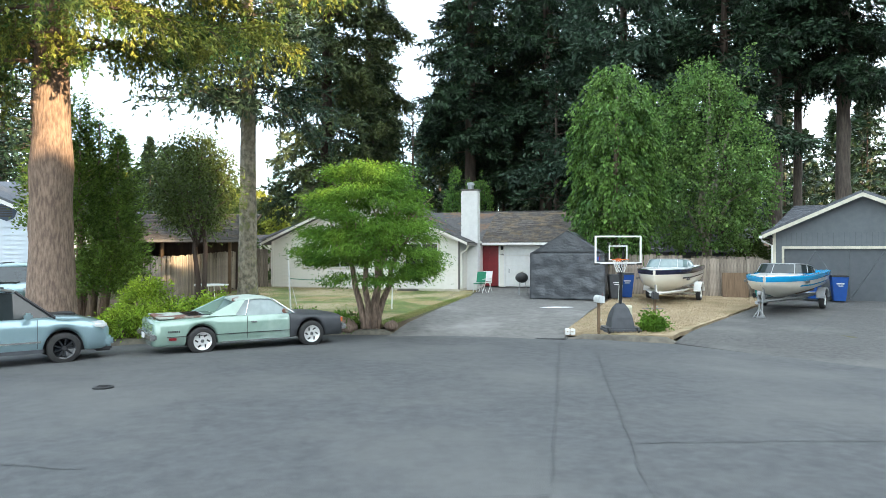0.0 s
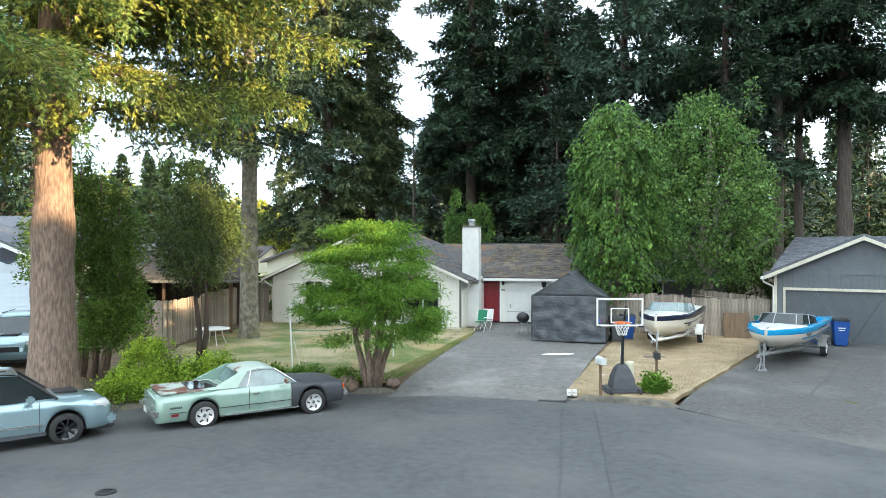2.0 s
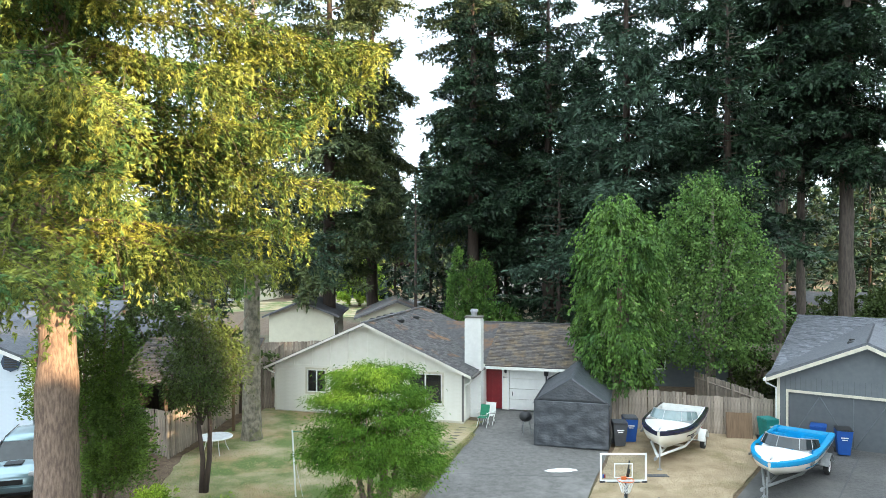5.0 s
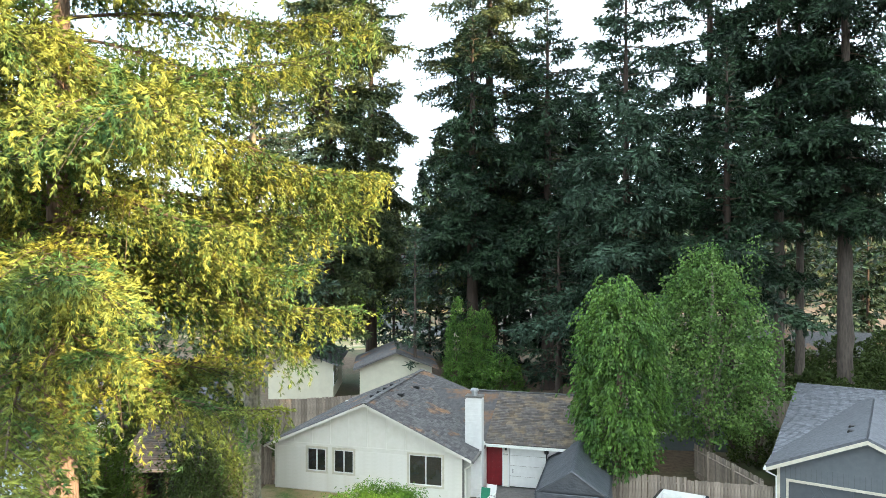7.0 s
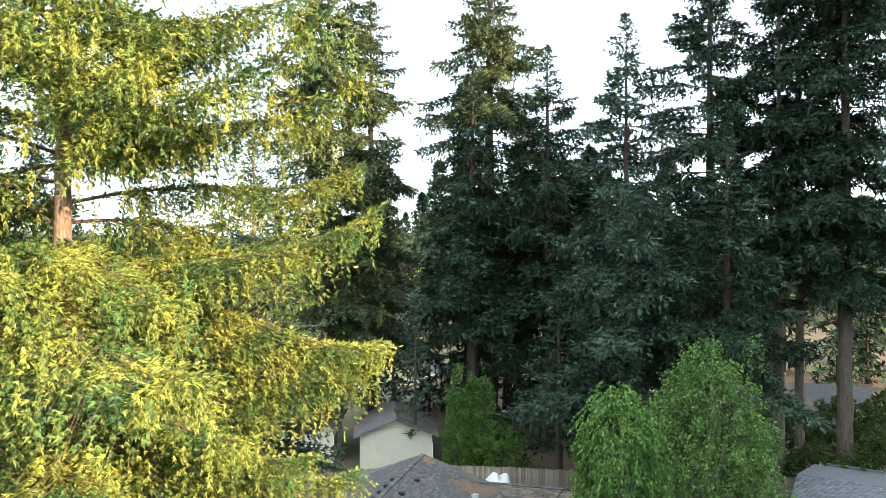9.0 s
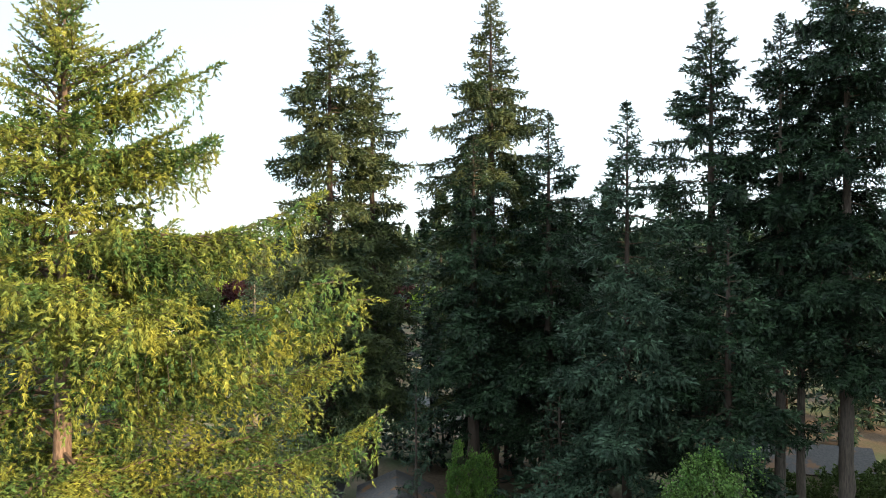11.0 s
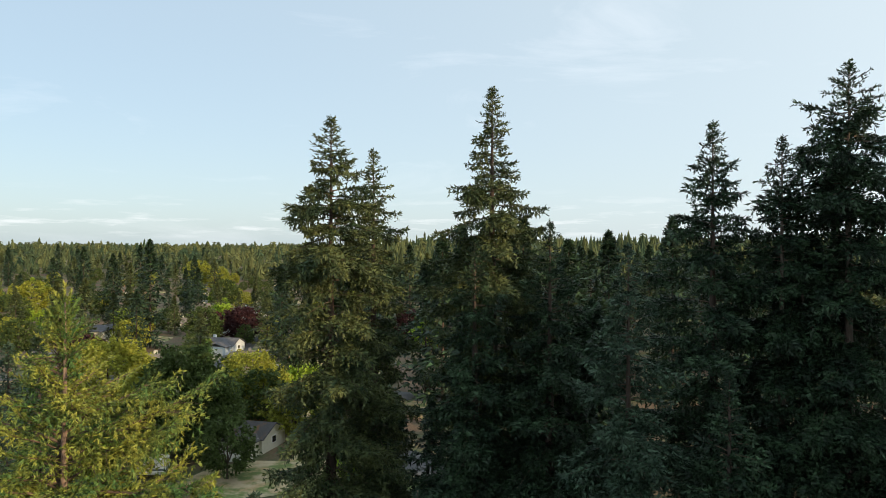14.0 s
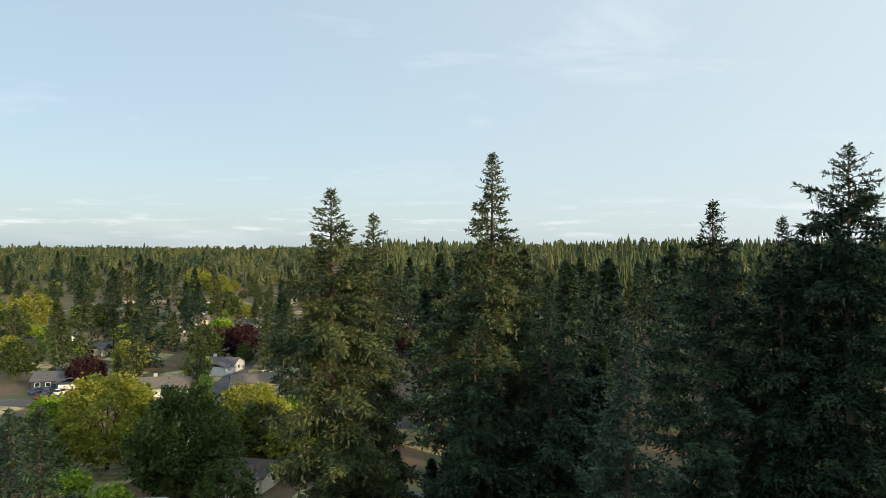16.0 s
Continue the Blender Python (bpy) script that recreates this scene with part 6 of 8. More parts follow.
for s in (-1, 1):
    pil = bmesh.new()
    slab(pil, [(-1.35, s * 0.80, 0.945), (-0.62, s * 0.81, 0.945), (-0.30, s * 0.665, 1.35), (-0.52, s * 0.665, 1.33)][::s], 0.05)
    part("sail_panel", pil, MINT, pk)
    part("windshield_pillar", rods(((1.02, s * 0.78, 0.94), (0.42, s * 0.63, 1.36)), r=0.02, sides=6), CHROME, pk)
    part("window_trim", rods(((-0.33, s * 0.80, 0.945), (-0.2, s * 0.665, 1.34)), r=0.018, sides=5), CHROME, pk)
    part("sill_trim", boxes((-1.05, 1.05, s * 0.925 - 0.012, s * 0.925 + 0.012, 0.265, 0.30)), CHROME, pk)
    mr = bmesh.new()
    box(mr, 0.62, 0.76, s * 0.99 - 0.09, s * 0.99 + 0.09, 0.97, 1.09, bevel=0.03)
    part("mirror", mr, RUST, pk)
    part("door_seam", boxes((-0.33, -0.318, s * 0.928 - 0.004, s * 0.928 + 0.004, 0.36, 0.93), (0.85, 0.862, s * 0.926 - 0.004, s * 0.926 + 0.004, 0.36, 0.93)), BLACK, pk)
    part("side_crease", boxes((-2.35, 0.84, s * 0.934 - 0.006, s * 0.934 + 0.006, 0.49, 0.505)), BLACK, pk)
    part("door_handle", boxes((-0.22, -0.06, s * 0.93 - 0.015, s * 0.93 + 0.015, 0.76, 0.79)), CHROME, pk)
    part("marker_lamp", boxes((-2.30, -2.12, s * 0.925 - 0.012, s * 0.925 + 0.012, 0.41, 0.47)), RED_DOOR, pk)
    part("headlamp", boxes((2.44, 2.485, s * 0.66 - 0.13, s * 0.66 + 0.13, 0.62, 0.77), bevel=0.01), WHITE, pk)
    part("corner_lamp", boxes((2.42, 2.475, s * 0.81 - 0.015, s * 0.81 + 0.02, 0.63, 0.76), bevel=0.01), ORANGE, pk)
    for xw in WB:
        wheel(pk, xw, s * 0.86, 0.353, 0.22, WHEEL, 5, s, slots=6)
for xa, xb in ((2.42, 2.56), (-2.74, -2.58)):
    bp = bmesh.new()
    box(bp, xa, xb, -0.90, 0.90, 0.42, 0.58, bevel=0.03)
    part("bumper", bp, CHROME, pk)
part("grille", boxes((2.45, 2.475, -0.50, 0.50, 0.60, 0.78)), BLACK, pk)
part("tail_panel", boxes((-2.645, -2.615, -0.70, 0.70, 0.58, 0.82), bevel=0.01), MINT, pk)
for k in range(6):
    part("badge_bar", boxes((-2.32 + 0.05 * k, -2.29 + 0.05 * k, -0.937, -0.925, 0.60, 0.65)), BLACK, pk)
part("number_plate", boxes((-2.75, -2.742, -0.16, 0.16, 0.42, 0.56)), WHITE, pk)

# silver-blue sport wagon


def wagon(m, paint, label):
    w = thing("wagon_car", m, label, "car", "parked cars")
    wb = (-1.31, 1.31)
    wd = [(-2.2, 0.78), (-2.0, 0.86), (-1.2, 0.89), (1.3, 0.89), (1.9, 0.86), (2.16, 0.76), (2.28, 0.60)]
    bl = [(-2.2, 0.98), (-1.0, 1.02), (0.9, 0.98), (1.7, 0.90), (2.28, 0.74)]
    tt = [(-2.2, 1.02), (-1.0, 1.06), (0.9, 1.04), (1.6, 0.99), (2.1, 0.87), (2.28, 0.76)]
    part("body", car_shell(-2.2, 2.28, wb, 0.40, 0.27, wd, bl, tt, 0.04, mid=0.60), paint, w, smooth=True)
    part("underbody", boxes((-2.0, 2.0, -0.66, 0.66, 0.26, 0.62)), BLACK, w)
    cabin = loft([[(x, -b, 1.0), (x, -t2, z), (x, t2, z), (x, b, 1.0)] for x, b, t2, z in ((-2.12, 0.74, 0.72, 1.02), (-1.85, 0.77, 0.62, 1.60), (-0.4, 0.79, 0.63, 1.66), (0.35, 0.79, 0.62, 1.62), (1.15, 0.78, 0.73, 1.02))])
    part("cabin_glass", cabin, CAR_GLASS, w)
    roof_p = loft([[(x, -b, z - 0.03), (x, -b * 0.85, z + 0.015), (x, 0, z + 0.04), (x, b * 0.85, z + 0.015), (x, b, z - 0.03), (x, 0, z - 0.04)] for x, b, z in ((-1.92, 0.64, 1.58), (-1.2, 0.66, 1.65), (-0.2, 0.66, 1.67), (0.42, 0.64, 1.60))], closed=True)
    part("roof", roof_p, paint, w, smooth=True)
    for s in (-1, 1):
        part("windshield_pillar", rods(((1.15, s * 0.77, 1.02), (0.40, s * 0.63, 1.61)), r=0.03, sides=6), BLACK, w)
        part("door_pillar", rods(((-0.15, s * 0.80, 1.0), (-0.2, s * 0.64, 1.64)), r=0.03, sides=5), BLACK, w)
        part("rear_pillar", rods(((-1.5, s * 0.79, 1.0), (-1.3, s * 0.65, 1.62)), r=0.05, sides=5), paint, w)
        part("roof_rail", rods(((-1.7, s * 0.58, 1.70), (0.2, s * 0.57, 1.70)), r=0.018, sides=5), BLACK, w)
        part("sill_trim", boxes((-0.9, 0.9, s * 0.89 - 0.015, s * 0.89 + 0.015, 0.28, 0.36)), GREY_PLASTIC, w)
        part("side_moulding", boxes((-0.85, 0.85, s * 0.897 - 0.008, s * 0.897 + 0.008, 0.50, 0.54)), CHROME, w)
        part("door_seam", boxes((0.78, 0.79, s * 0.895 - 0.004, s * 0.895 + 0.004, 0.38, 1.0), (-0.2, -0.19, s * 0.895 - 0.004, s * 0.895 + 0.004, 0.38, 1.0)), BLACK, w)
        mr = bmesh.new()
        box(mr, 0.52, 0.68, s * 0.98 - 0.10, s * 0.98 + 0.10, 1.02, 1.17, bevel=0.04)
        part("mirror", mr, paint, w)
        hl = bmesh.new()
        box(hl, 1.80, 2.20, s * 0.68 - 0.14, s * 0.68 + 0.13, 0.72, 0.89, bevel=0.05)
        part("headlamp", hl, VINYL, w)
        for xw in wb:
            wheel(w, xw, s * 0.78, 0.345, 0.22, BLACK_PAINT, 9, s, BLACK)
    part("grille", boxes((2.17, 2.30, -0.45, 0.45, 0.55, 0.72)), BLACK, w)
    part("lower_bumper", boxes((1.98, 2.33, -0.70, 0.70, 0.20, 0.33), bevel=0.04), BLACK, w)
    part("hood_scoop", boxes((1.15, 1.65, -0.28, 0.28, 1.02, 1.075), bevel=0.02), BLACK, w)
    bp = bmesh.new()
    box(bp, 2.05, 2.36, -0.74, 0.74, 0.30, 0.55, bevel=0.06)
    part("bumper", bp, paint, w)
    return w


wagon(pose(-9.9, 15.45, -0.135, 0, 0, 38), SILVER, "silver-blue sport wagon with black alloy wheels at the kerb")
wagon(pose(-15.3, 25.6, 0.2, 0, 0, -72), SILVER, "silver-blue sedan nosed out of the neighbour's drive")
wagon(pose(-14.6, 20.6, 0.05, 0, 0, -40), BLACK_PAINT, "black car parked beyond the big fir")


def boat(m, L, B, hull, stripe, deck, label, inner=VINYL, sides=None, screen=CAR_GLASS, deep=1.0):
    b = thing("boat", m, label, "boat", "trailered boats")
    xs = [L * k / 22 for k in range(23)]

    def beam(x):
        f = x / L
        return B * (1 - max(f - 0.48, 0) ** 2.8 * 5.9) * (0.95 + 0.05 * min(f * 4, 1)) if f < 0.999 else 0.03

    def sheer(x):
        return 0.80 * deep + 0.06 * (x / L) ** 2

    def keel(x):
        f = x / L
        return 0.0 if f < 0.55 else 0.60 * ((f - 0.55) / 0.45) ** 2.2

    def half(x):
        w, zs, zk = max(beam(x), 0.03), sheer(x), keel(x)
        zc = zk + (zs - zk) * 0.38
        return [(0, zk), (w * 0.45, zk + (zc - zk) * 0.55), (w * 0.82, zc), (w * 0.93, zc + (zs - zc) * 0.35), (w * 0.985, zs - 0.12), (w, zs)]
    secs = []
    for x in xs:
        h = half(x)
        secs.append([(x, -y, z) for y, z in h[::-1]] + [(x, y, z) for y, z in h[1:]])
    part("hull", loft(secs), hull, b, smooth=True)
    for s in (-1, 1):
        part("rub_stripe", loft([[(x, s * (max(beam(x), 0.03) * 0.985 + 0.008), sheer(x) - 0.15), (x, s * (max(beam(x), 0.03) + 0.02), sheer(x) - 0.07), (x, s * (max(beam(x), 0.03) + 0.012), sheer(x) + 0.014), (x, s * max(max(beam(x), 0.03) - 0.12, 0.0), sheer(x) + 0.036)] for x in xs], caps=False), stripe, b)
        part("hull_stripe", loft([[(x, s * (max(beam(x), 0.03) * 0.94 + 0.012), sheer(x) - 0.34), (x, s * (max(beam(x), 0.03) * 0.955 + 0.014), sheer(x) - 0.29)] for x in xs[:18]], caps=False), stripe, b)
    fore = [x for x in xs if x >= L * 0.60]
    part("foredeck", loft([[(x, -max(beam(x), 0.03), sheer(x) + 0.005), (x, -max(beam(x), 0.03) * 0.5, sheer(x) + 0.06), (x, 0, sheer(x) + 0.075), (x, max(beam(x), 0.03) * 0.5, sheer(x) + 0.06), (x, max(beam(x), 0.03), sheer(x) + 0.005)] for x in fore], caps=False), deck, b, smooth=True)
    aft = [x for x in xs if x <= L * 0.62]
    for s in (-1, 1):
        part("side_deck", loft([[(x, s * beam(x), sheer(x) + 0.006), (x, s * (beam(x) - 0.18), sheer(x) + 0.03), (x, s * (beam(x) - 0.20), sheer(x) - 0.45)] for x in aft], caps=False), sides or deck, b)
    part("stern_deck", boxes((0.0, 0.55, -B * 0.80, B * 0.80, 0.40, 0.80 * deep + 0.03), bevel=0.03), sides or deck, b)
    part("floor", boxes((0.5, L * 0.62, -B * 0.78, B * 0.78, 0.30, 0.36)), inner, b)
    for s in (-1, 1):
        st = bmesh.new()
        box(st, L * 0.36, L * 0.46, s * B * 0.45 - 0.24, s * B * 0.45 + 0.24, 0.36, 0.62, bevel=0.04)
        box(st, L * 0.34, L * 0.37, s * B * 0.45 - 0.24, s * B * 0.45 + 0.24, 0.55, 1.02, bevel=0.03)
        part("seat", st, inner, b)
        part("console", boxes((L * 0.52, L * 0.60, s * B * 0.48 - 0.26, s * B * 0.48 + 0.26, 0.36, 0.86), bevel=0.03), deck, b)
    xw, zw = L * 0.63, sheer(L * 0.6) + 0.05
    arc = [math.radians(-90 + 15 * k) for k in range(13)]
    low = [(xw - 0.95 * (1 - math.cos(a)) ** 1.3, B * 0.90 * math.sin(a), zw + 0.02 * math.cos(a)) for a in arc]
    top = [(xw - 0.30 - 0.85 * (1 - math.cos(a)) ** 1.3, B * 0.80 * math.sin(a), zw + 0.34 - 0.16 * (1 - math.cos(a)) ** 2) for a in arc]
    for lo, hi in ((0, 5), (5, 8), (8, 13)):
        part("windshield", loft([[low[k], top[k], (top[k][0] - 0.012, top[k][1], top[k][2]), (low[k][0] - 0.012, low[k][1], low[k][2])] for k in range(lo, min(hi + 1, 13))], closed=True), screen, b)
    fr = bmesh.new()
    tube(fr, top, [0.017] * 13, 6)
    for k in (2, 5, 8, 10):
        tube(fr, [low[k], top[k]], [0.014, 0.014], 5)
    part("windshield_frame", fr, STEEL, b)
    sw = bmesh.new()
    ring = [(L * 0.50 - 0.05 * math.sin(6.283 * k / 14), -B * 0.45 + 0.17 * math.cos(6.283 * k / 14), 0.88 + 0.17 * math.sin(6.283 * k / 14)) for k in range(15)]
    tube(sw, ring, [0.016] * 15, 5)
    part("steering_wheel", sw, BLACK, b)
    part("cleat", boxes((L * 0.93, L * 0.97, -0.02, 0.02, sheer(L) + 0.05, sheer(L) + 0.10)), STEEL, b)
    for s in (-1, 1):
        part("number_bars", boxes(*[(L * 0.66 + 0.09 * k, L * 0.66 + 0.09 * k + 0.05, s * beam(L * 0.7) * 1.0 - 0.03, s * beam(L * 0.7) * 1.0 + 0.03, 0.60, 0.68) for k in range(5)]), GUTTER, b)
    return b


def trailer(m, tongue, axle, mat, label):
    """x forward towards the hitch; origin below the axle's middle."""
    t = thing("boat_trailer", m, label, "trailer", "boat trailers")
    for s in (-1, 1):
        part("side_rail", rods(((-1.2, s * 0.72, 0.52), (tongue * 0.48, s * 0.66, 0.50)), ((tongue * 0.48, s * 0.66, 0.50), (tongue - 0.35, s * 0.05, 0.48)), r=0.055, sides=4), mat, t)
        fd = loft([[(0.46 * math.cos(a), s * (axle - 0.14), 0.36 + 0.44 * math.sin(a)), (0.46 * math.cos(a), s * (axle + 0.15), 0.36 + 0.44 * math.sin(a)), (0.43 * math.cos(a), s * (axle + 0.15), 0.34 + 0.40 * math.sin(a)), (0.43 * math.cos(a), s * (axle - 0.14), 0.34 + 0.40 * math.sin(a))] for a in [math.radians(8 + 164 * k / 12) for k in range(13)]], closed=True)
        part("fender", fd, mat, t)
        part("bunk", boxes((-1.1, 1.6, s * 0.45 - 0.05, s * 0.45 + 0.05, 0.60, 0.68)), WOOD, t)
        wheel(t, 0, s * axle, 0.31, 0.18, WHITE, 5, s)
        part("tail_lamp", boxes((-1.24, -1.2, s * 0.72 - 0.06, s * 0.72 + 0.06, 0.5, 0.6)), RED_DOOR, t)
    part("axle", rods(((0, -axle, 0.31), (0, axle, 0.31)), r=0.035), mat, t)
    for x in (-1.1, 0.3, tongue * 0.46):
        part("cross_bar", rods(((x, -0.7, 0.5), (x, 0.7, 0.5)), r=0.04, sides=4), mat, t)
    part("tongue", rods(((tongue * 0.4, 0, 0.49), (tongue, 0, 0.47)), r=0.05, sides=4), mat, t)
    cp = bmesh.new()
    box(cp, tongue, tongue + 0.22, -0.05, 0.05, 0.42, 0.53, bevel=0.02)
    part("coupler", cp, STEEL, t)
    part("jack", rods(((tongue - 0.12, 0.10, 0.02), (tongue - 0.12, 0.10, 0.85)), r=0.03), STEEL, t)
    part("jack_foot", rods(((tongue - 0.12, 0.10, 0.0), (tongue - 0.12, 0.10, 0.03)), r=0.09), STEEL, t)
    part("winch_post", rods(((tongue - 0.75, 0, 0.48), (tongue - 0.55, 0, 1.15)), r=0.035, sides=4), mat, t)
    wb = bmesh.new()
    box(wb, tongue - 0.66, tongue - 0.48, -0.10, 0.10, 1.0, 1.2, bevel=0.03)
    part("winch", wb, BLACK, t)
    return t


def heading(dx, dy):
    return math.degrees(math.atan2(dy, dx))


a1 = heading(-0.5, -0.866)
z1 = gz(9.7, 30.2) + 0.01
trailer(pose(9.9, 30.2, z1, 0, 0.6, a1), 3.85, 1.03, WHITE, "white-painted boat trailer with round fenders")
boat(pose(9.9, 30.2, z1, 0, 0, a1) @ pose(-1.35, 0, 0.47, 0, 2.2, 0), 4.8, 1.08, BOAT_CREAM, BOAT_NAVY, BOAT_WHITE, "cream and white open runabout with a navy stripe", screen=PALE_GLASS, deep=1.22)
a2 = heading(-0.634, -0.773)
z2 = gz(13.45, 27.1) + 0.035
trailer(pose(13.45, 27.1, z2, 0, 0.4, a2), 4.6, 1.03, STEEL, "galvanized boat trailer on an axle stand")
boat(pose(13.45, 27.1, z2, 0, 0, a2) @ pose(-0.70, 0.12, 0.60, 0, 2.4, 0), 5.0, 1.10, BOAT_CREAM, BOAT_BLUE, BOAT_WHITE, "white ski boat with bright blue edges", BOAT_BLUE, BOAT_BLUE)

# jack stand beneath the blue boat's hitch
js = thing("jack_stand", pose(10.62, 23.65, gz(10.62, 23.65) + 0.035), "small grey steel jack stand under a trailer hitch", "jack stand")
part("frame", rods(((-0.14, -0.14, 0), (0, 0, 0.3)), ((0.14, -0.14, 0), (0, 0, 0.3)), ((-0.14, 0.14, 0), (0, 0, 0.3)), ((0.14, 0.14, 0), (0, 0, 0.3)), ((-0.14, -0.14, 0.02), (0.14, -0.14, 0.02)), ((-0.14, 0.14, 0.02), (0.14, 0.14, 0.02)), r=0.02, sides=5), STEEL, js)
part("post", rods(((0, 0, 0.25), (0, 0, 0.44)), r=0.03), STEEL, js)

# ---- yard things ----
tent = thing("canopy_tent", pose(3.72, 29.95, gz(4.5, 30) + 0.03, 0, 0, -15), "dark grey peaked tarp garage tent, closed in front", "tent")
TW, TD, TE, TP = 3.1, 5.2, 1.93, 2.88


def cloth(bm, p, n=14, m=12, amp=0.03, seed=0):
    """A sagging cloth between four corners."""
    a, b, c, d = (Vector(v) for v in p)
    nrm = (b - a).cross(d - a).normalized()
    rows = []
    for j in range(m + 1):
        row = []
        for i in range(n + 1):
            u, v = i / n, j / m
            q = a.lerp(b, u).lerp(d.lerp(c, u), v)
            q = q + nrm * amp * noise.noise((q.x * 2.6 + seed, q.y * 2.6, q.z * 2.6)) * (1 if 0 < i < n and 0 < j < m else 0.3)
            row.append(bm.verts.new(q))
        rows.append(row)
    for j in range(m):
        for i in range(n):
            bm.faces.new((rows[j][i], rows[j][i + 1], rows[j + 1][i + 1], rows[j + 1][i]))
    return bm


def thicken(bm, t=0.008):
    bmesh.ops.recalc_face_normals(bm, faces=bm.faces)
    bmesh.ops.solidify(bm, geom=bm.faces[:], thickness=t)
    return bm


fr = cloth(bmesh.new(), [(0, 0, 0.01), (TW, 0, 0.01), (TW, 0, TE), (0, 0, TE)], 40, 30, 0.075, 1)
cloth(fr, [(0, 0, TE), (TW, 0, TE), (TW / 2 + 0.01, 0, TP), (TW / 2 - 0.01, 0, TP)], 20, 8, 0.03, 2)
part("front_panel", thicken(fr), TARP, tent, smooth=True)
part("side_panel", thicken(cloth(bmesh.new(), [(0, 0, 0.01), (0, TD, 0.01), (0, TD, TE), (0, 0, TE)], 18, 10, 0.06, 3)), TARP, tent, smooth=True)
part("side_panel", thicken(cloth(bmesh.new(), [(TW, 0, 0.01), (TW, TD, 0.01), (TW, TD, TE), (TW, 0, TE)], 18, 10, 0.06, 4)), TARP, tent, smooth=True)
bkp = cloth(bmesh.new(), [(0, TD, 0.01), (TW, TD, 0.01), (TW, TD, TE), (0, TD, TE)], 10, 8, 0.05, 5)
cloth(bkp, [(0, TD, TE), (TW, TD, TE), (TW / 2 + 0.01, TD, TP), (TW / 2 - 0.01, TD, TP)], 8, 4, 0.03, 6)
part("rear_panel", thicken(bkp), TARP, tent, smooth=True)
part("roof_panel", thicken(cloth(bmesh.new(), [(-0.05, -0.06, TE - 0.12), (TW / 2, -0.06, TP + 0.02), (TW / 2, TD + 0.05, TP + 0.02), (-0.05, TD + 0.05, TE - 0.12)], 12, 18, 0.04, 7), 0.012), TARP, tent, smooth=True)
part("roof_panel", thicken(cloth(bmesh.new(), [(TW / 2, -0.06, TP + 0.02), (TW + 0.05, -0.06, TE - 0.12), (TW + 0.05, TD + 0.05, TE - 0.12), (TW / 2, TD + 0.05, TP + 0.02)], 12, 18, 0.04, 8), 0.012), TARP, tent, smooth=True)
for x in (0.03, TW - 0.03):
    part("pole", rods(((x, 0.04, 0), (x, 0.04, TE)), r=0.02), STEEL, tent)

# portable basketball hoop
hz = gz(5.0, 20.8)
hoop = thing("basketball_hoop", pose(5.26, 20.85, hz), "portable basketball hoop with clear backboard and dark base", "basketball hoop")
bs = bmesh.new()
box(bs, -0.55, 0.55, -0.35, 0.45, 0.0, 0.16, bevel=0.05)
part("base", bs, GREY_PLASTIC, hoop, smooth=False)
ck = loft([[(-w, y0, z), (w, y0, z), (w, y1, z), (-w, y1, z)] for z, w, y0, y1 in ((0.16, 0.34, -0.30, 0.40), (0.45, 0.30, -0.24, 0.34), (0.72, 0.20, -0.14, 0.22), (0.86, 0.09, -0.06, 0.10))], closed=True)
part("base_cowl", ck, GREY_PLASTIC, hoop)
for s in (-1, 1):
    part("base_wheel", disc(bmesh.new(), (s * 0.42, -0.38, 0.09), 0.09, "X", 0.06, 14), BLACK, hoop)
pl = bmesh.new()
rod(pl, (0, 0.05, 0.5), (-0.05, -0.28, 1.95), 0.05, 0.05, 10)
part("pole", pl, BLACK, hoop)
part("pole_sleeve", rods(((-0.015, -0.01, 0.95), (-0.03, -0.14, 1.40)), r=0.056, sides=10), WHITE, hoop, "white sleeve")
part("arm", rods(((-0.05, -0.26, 1.75), (-0.05, -0.62, 2.35)), ((-0.05, -0.25, 1.9), (-0.05, -0.62, 2.6)), r=0.025, sides=6), BLACK, hoop)
bz = 1.98 - hz
bw, bh2 = 1.33, 0.80
bx0 = -0.91
pane = part("backboard", boxes((bx0 + 0.04, bx0 + bw - 0.04, -0.70, -0.685, bz + 0.04, bz + bh2 - 0.04)), PLEXI, hoop, "clear acrylic panel")
pane.visible_shadow = False
part("backboard_frame", boxes((bx0, bx0 + 0.045, -0.72, -0.67, bz, bz + bh2), (bx0 + bw - 0.045, bx0 + bw, -0.72, -0.67, bz, bz + bh2), (bx0 + 0.045, bx0 + bw - 0.045, -0.72, -0.67, bz, bz + 0.045), (bx0 + 0.045, bx0 + bw - 0.045, -0.72, -0.67, bz + bh2 - 0.045, bz + bh2)), WHITE, hoop)
part("target_square", boxes((bx0 + 0.40, bx0 + 0.43, -0.712, -0.702, bz + 0.10, bz + 0.52), (bx0 + 0.90, bx0 + 0.93, -0.712, -0.702, bz + 0.10, bz + 0.52), (bx0 + 0.43, bx0 + 0.90, -0.712, -0.702, bz + 0.49, bz + 0.52), (bx0 + 0.43, bx0 + 0.90, -0.712, -0.702, bz + 0.10, bz + 0.13)), WHITE, hoop)
part("pad", boxes((bx0 - 0.01, bx0 + 0.14, -0.73, -0.66, bz - 0.03, bz + 0.02), (bx0 + bw - 0.14, bx0 + bw + 0.01, -0.73, -0.66, bz - 0.03, bz + 0.02), (bx0 + 0.2, bx0 + bw - 0.2, -0.72, -0.67, bz - 0.03, bz)), BLACK, hoop)
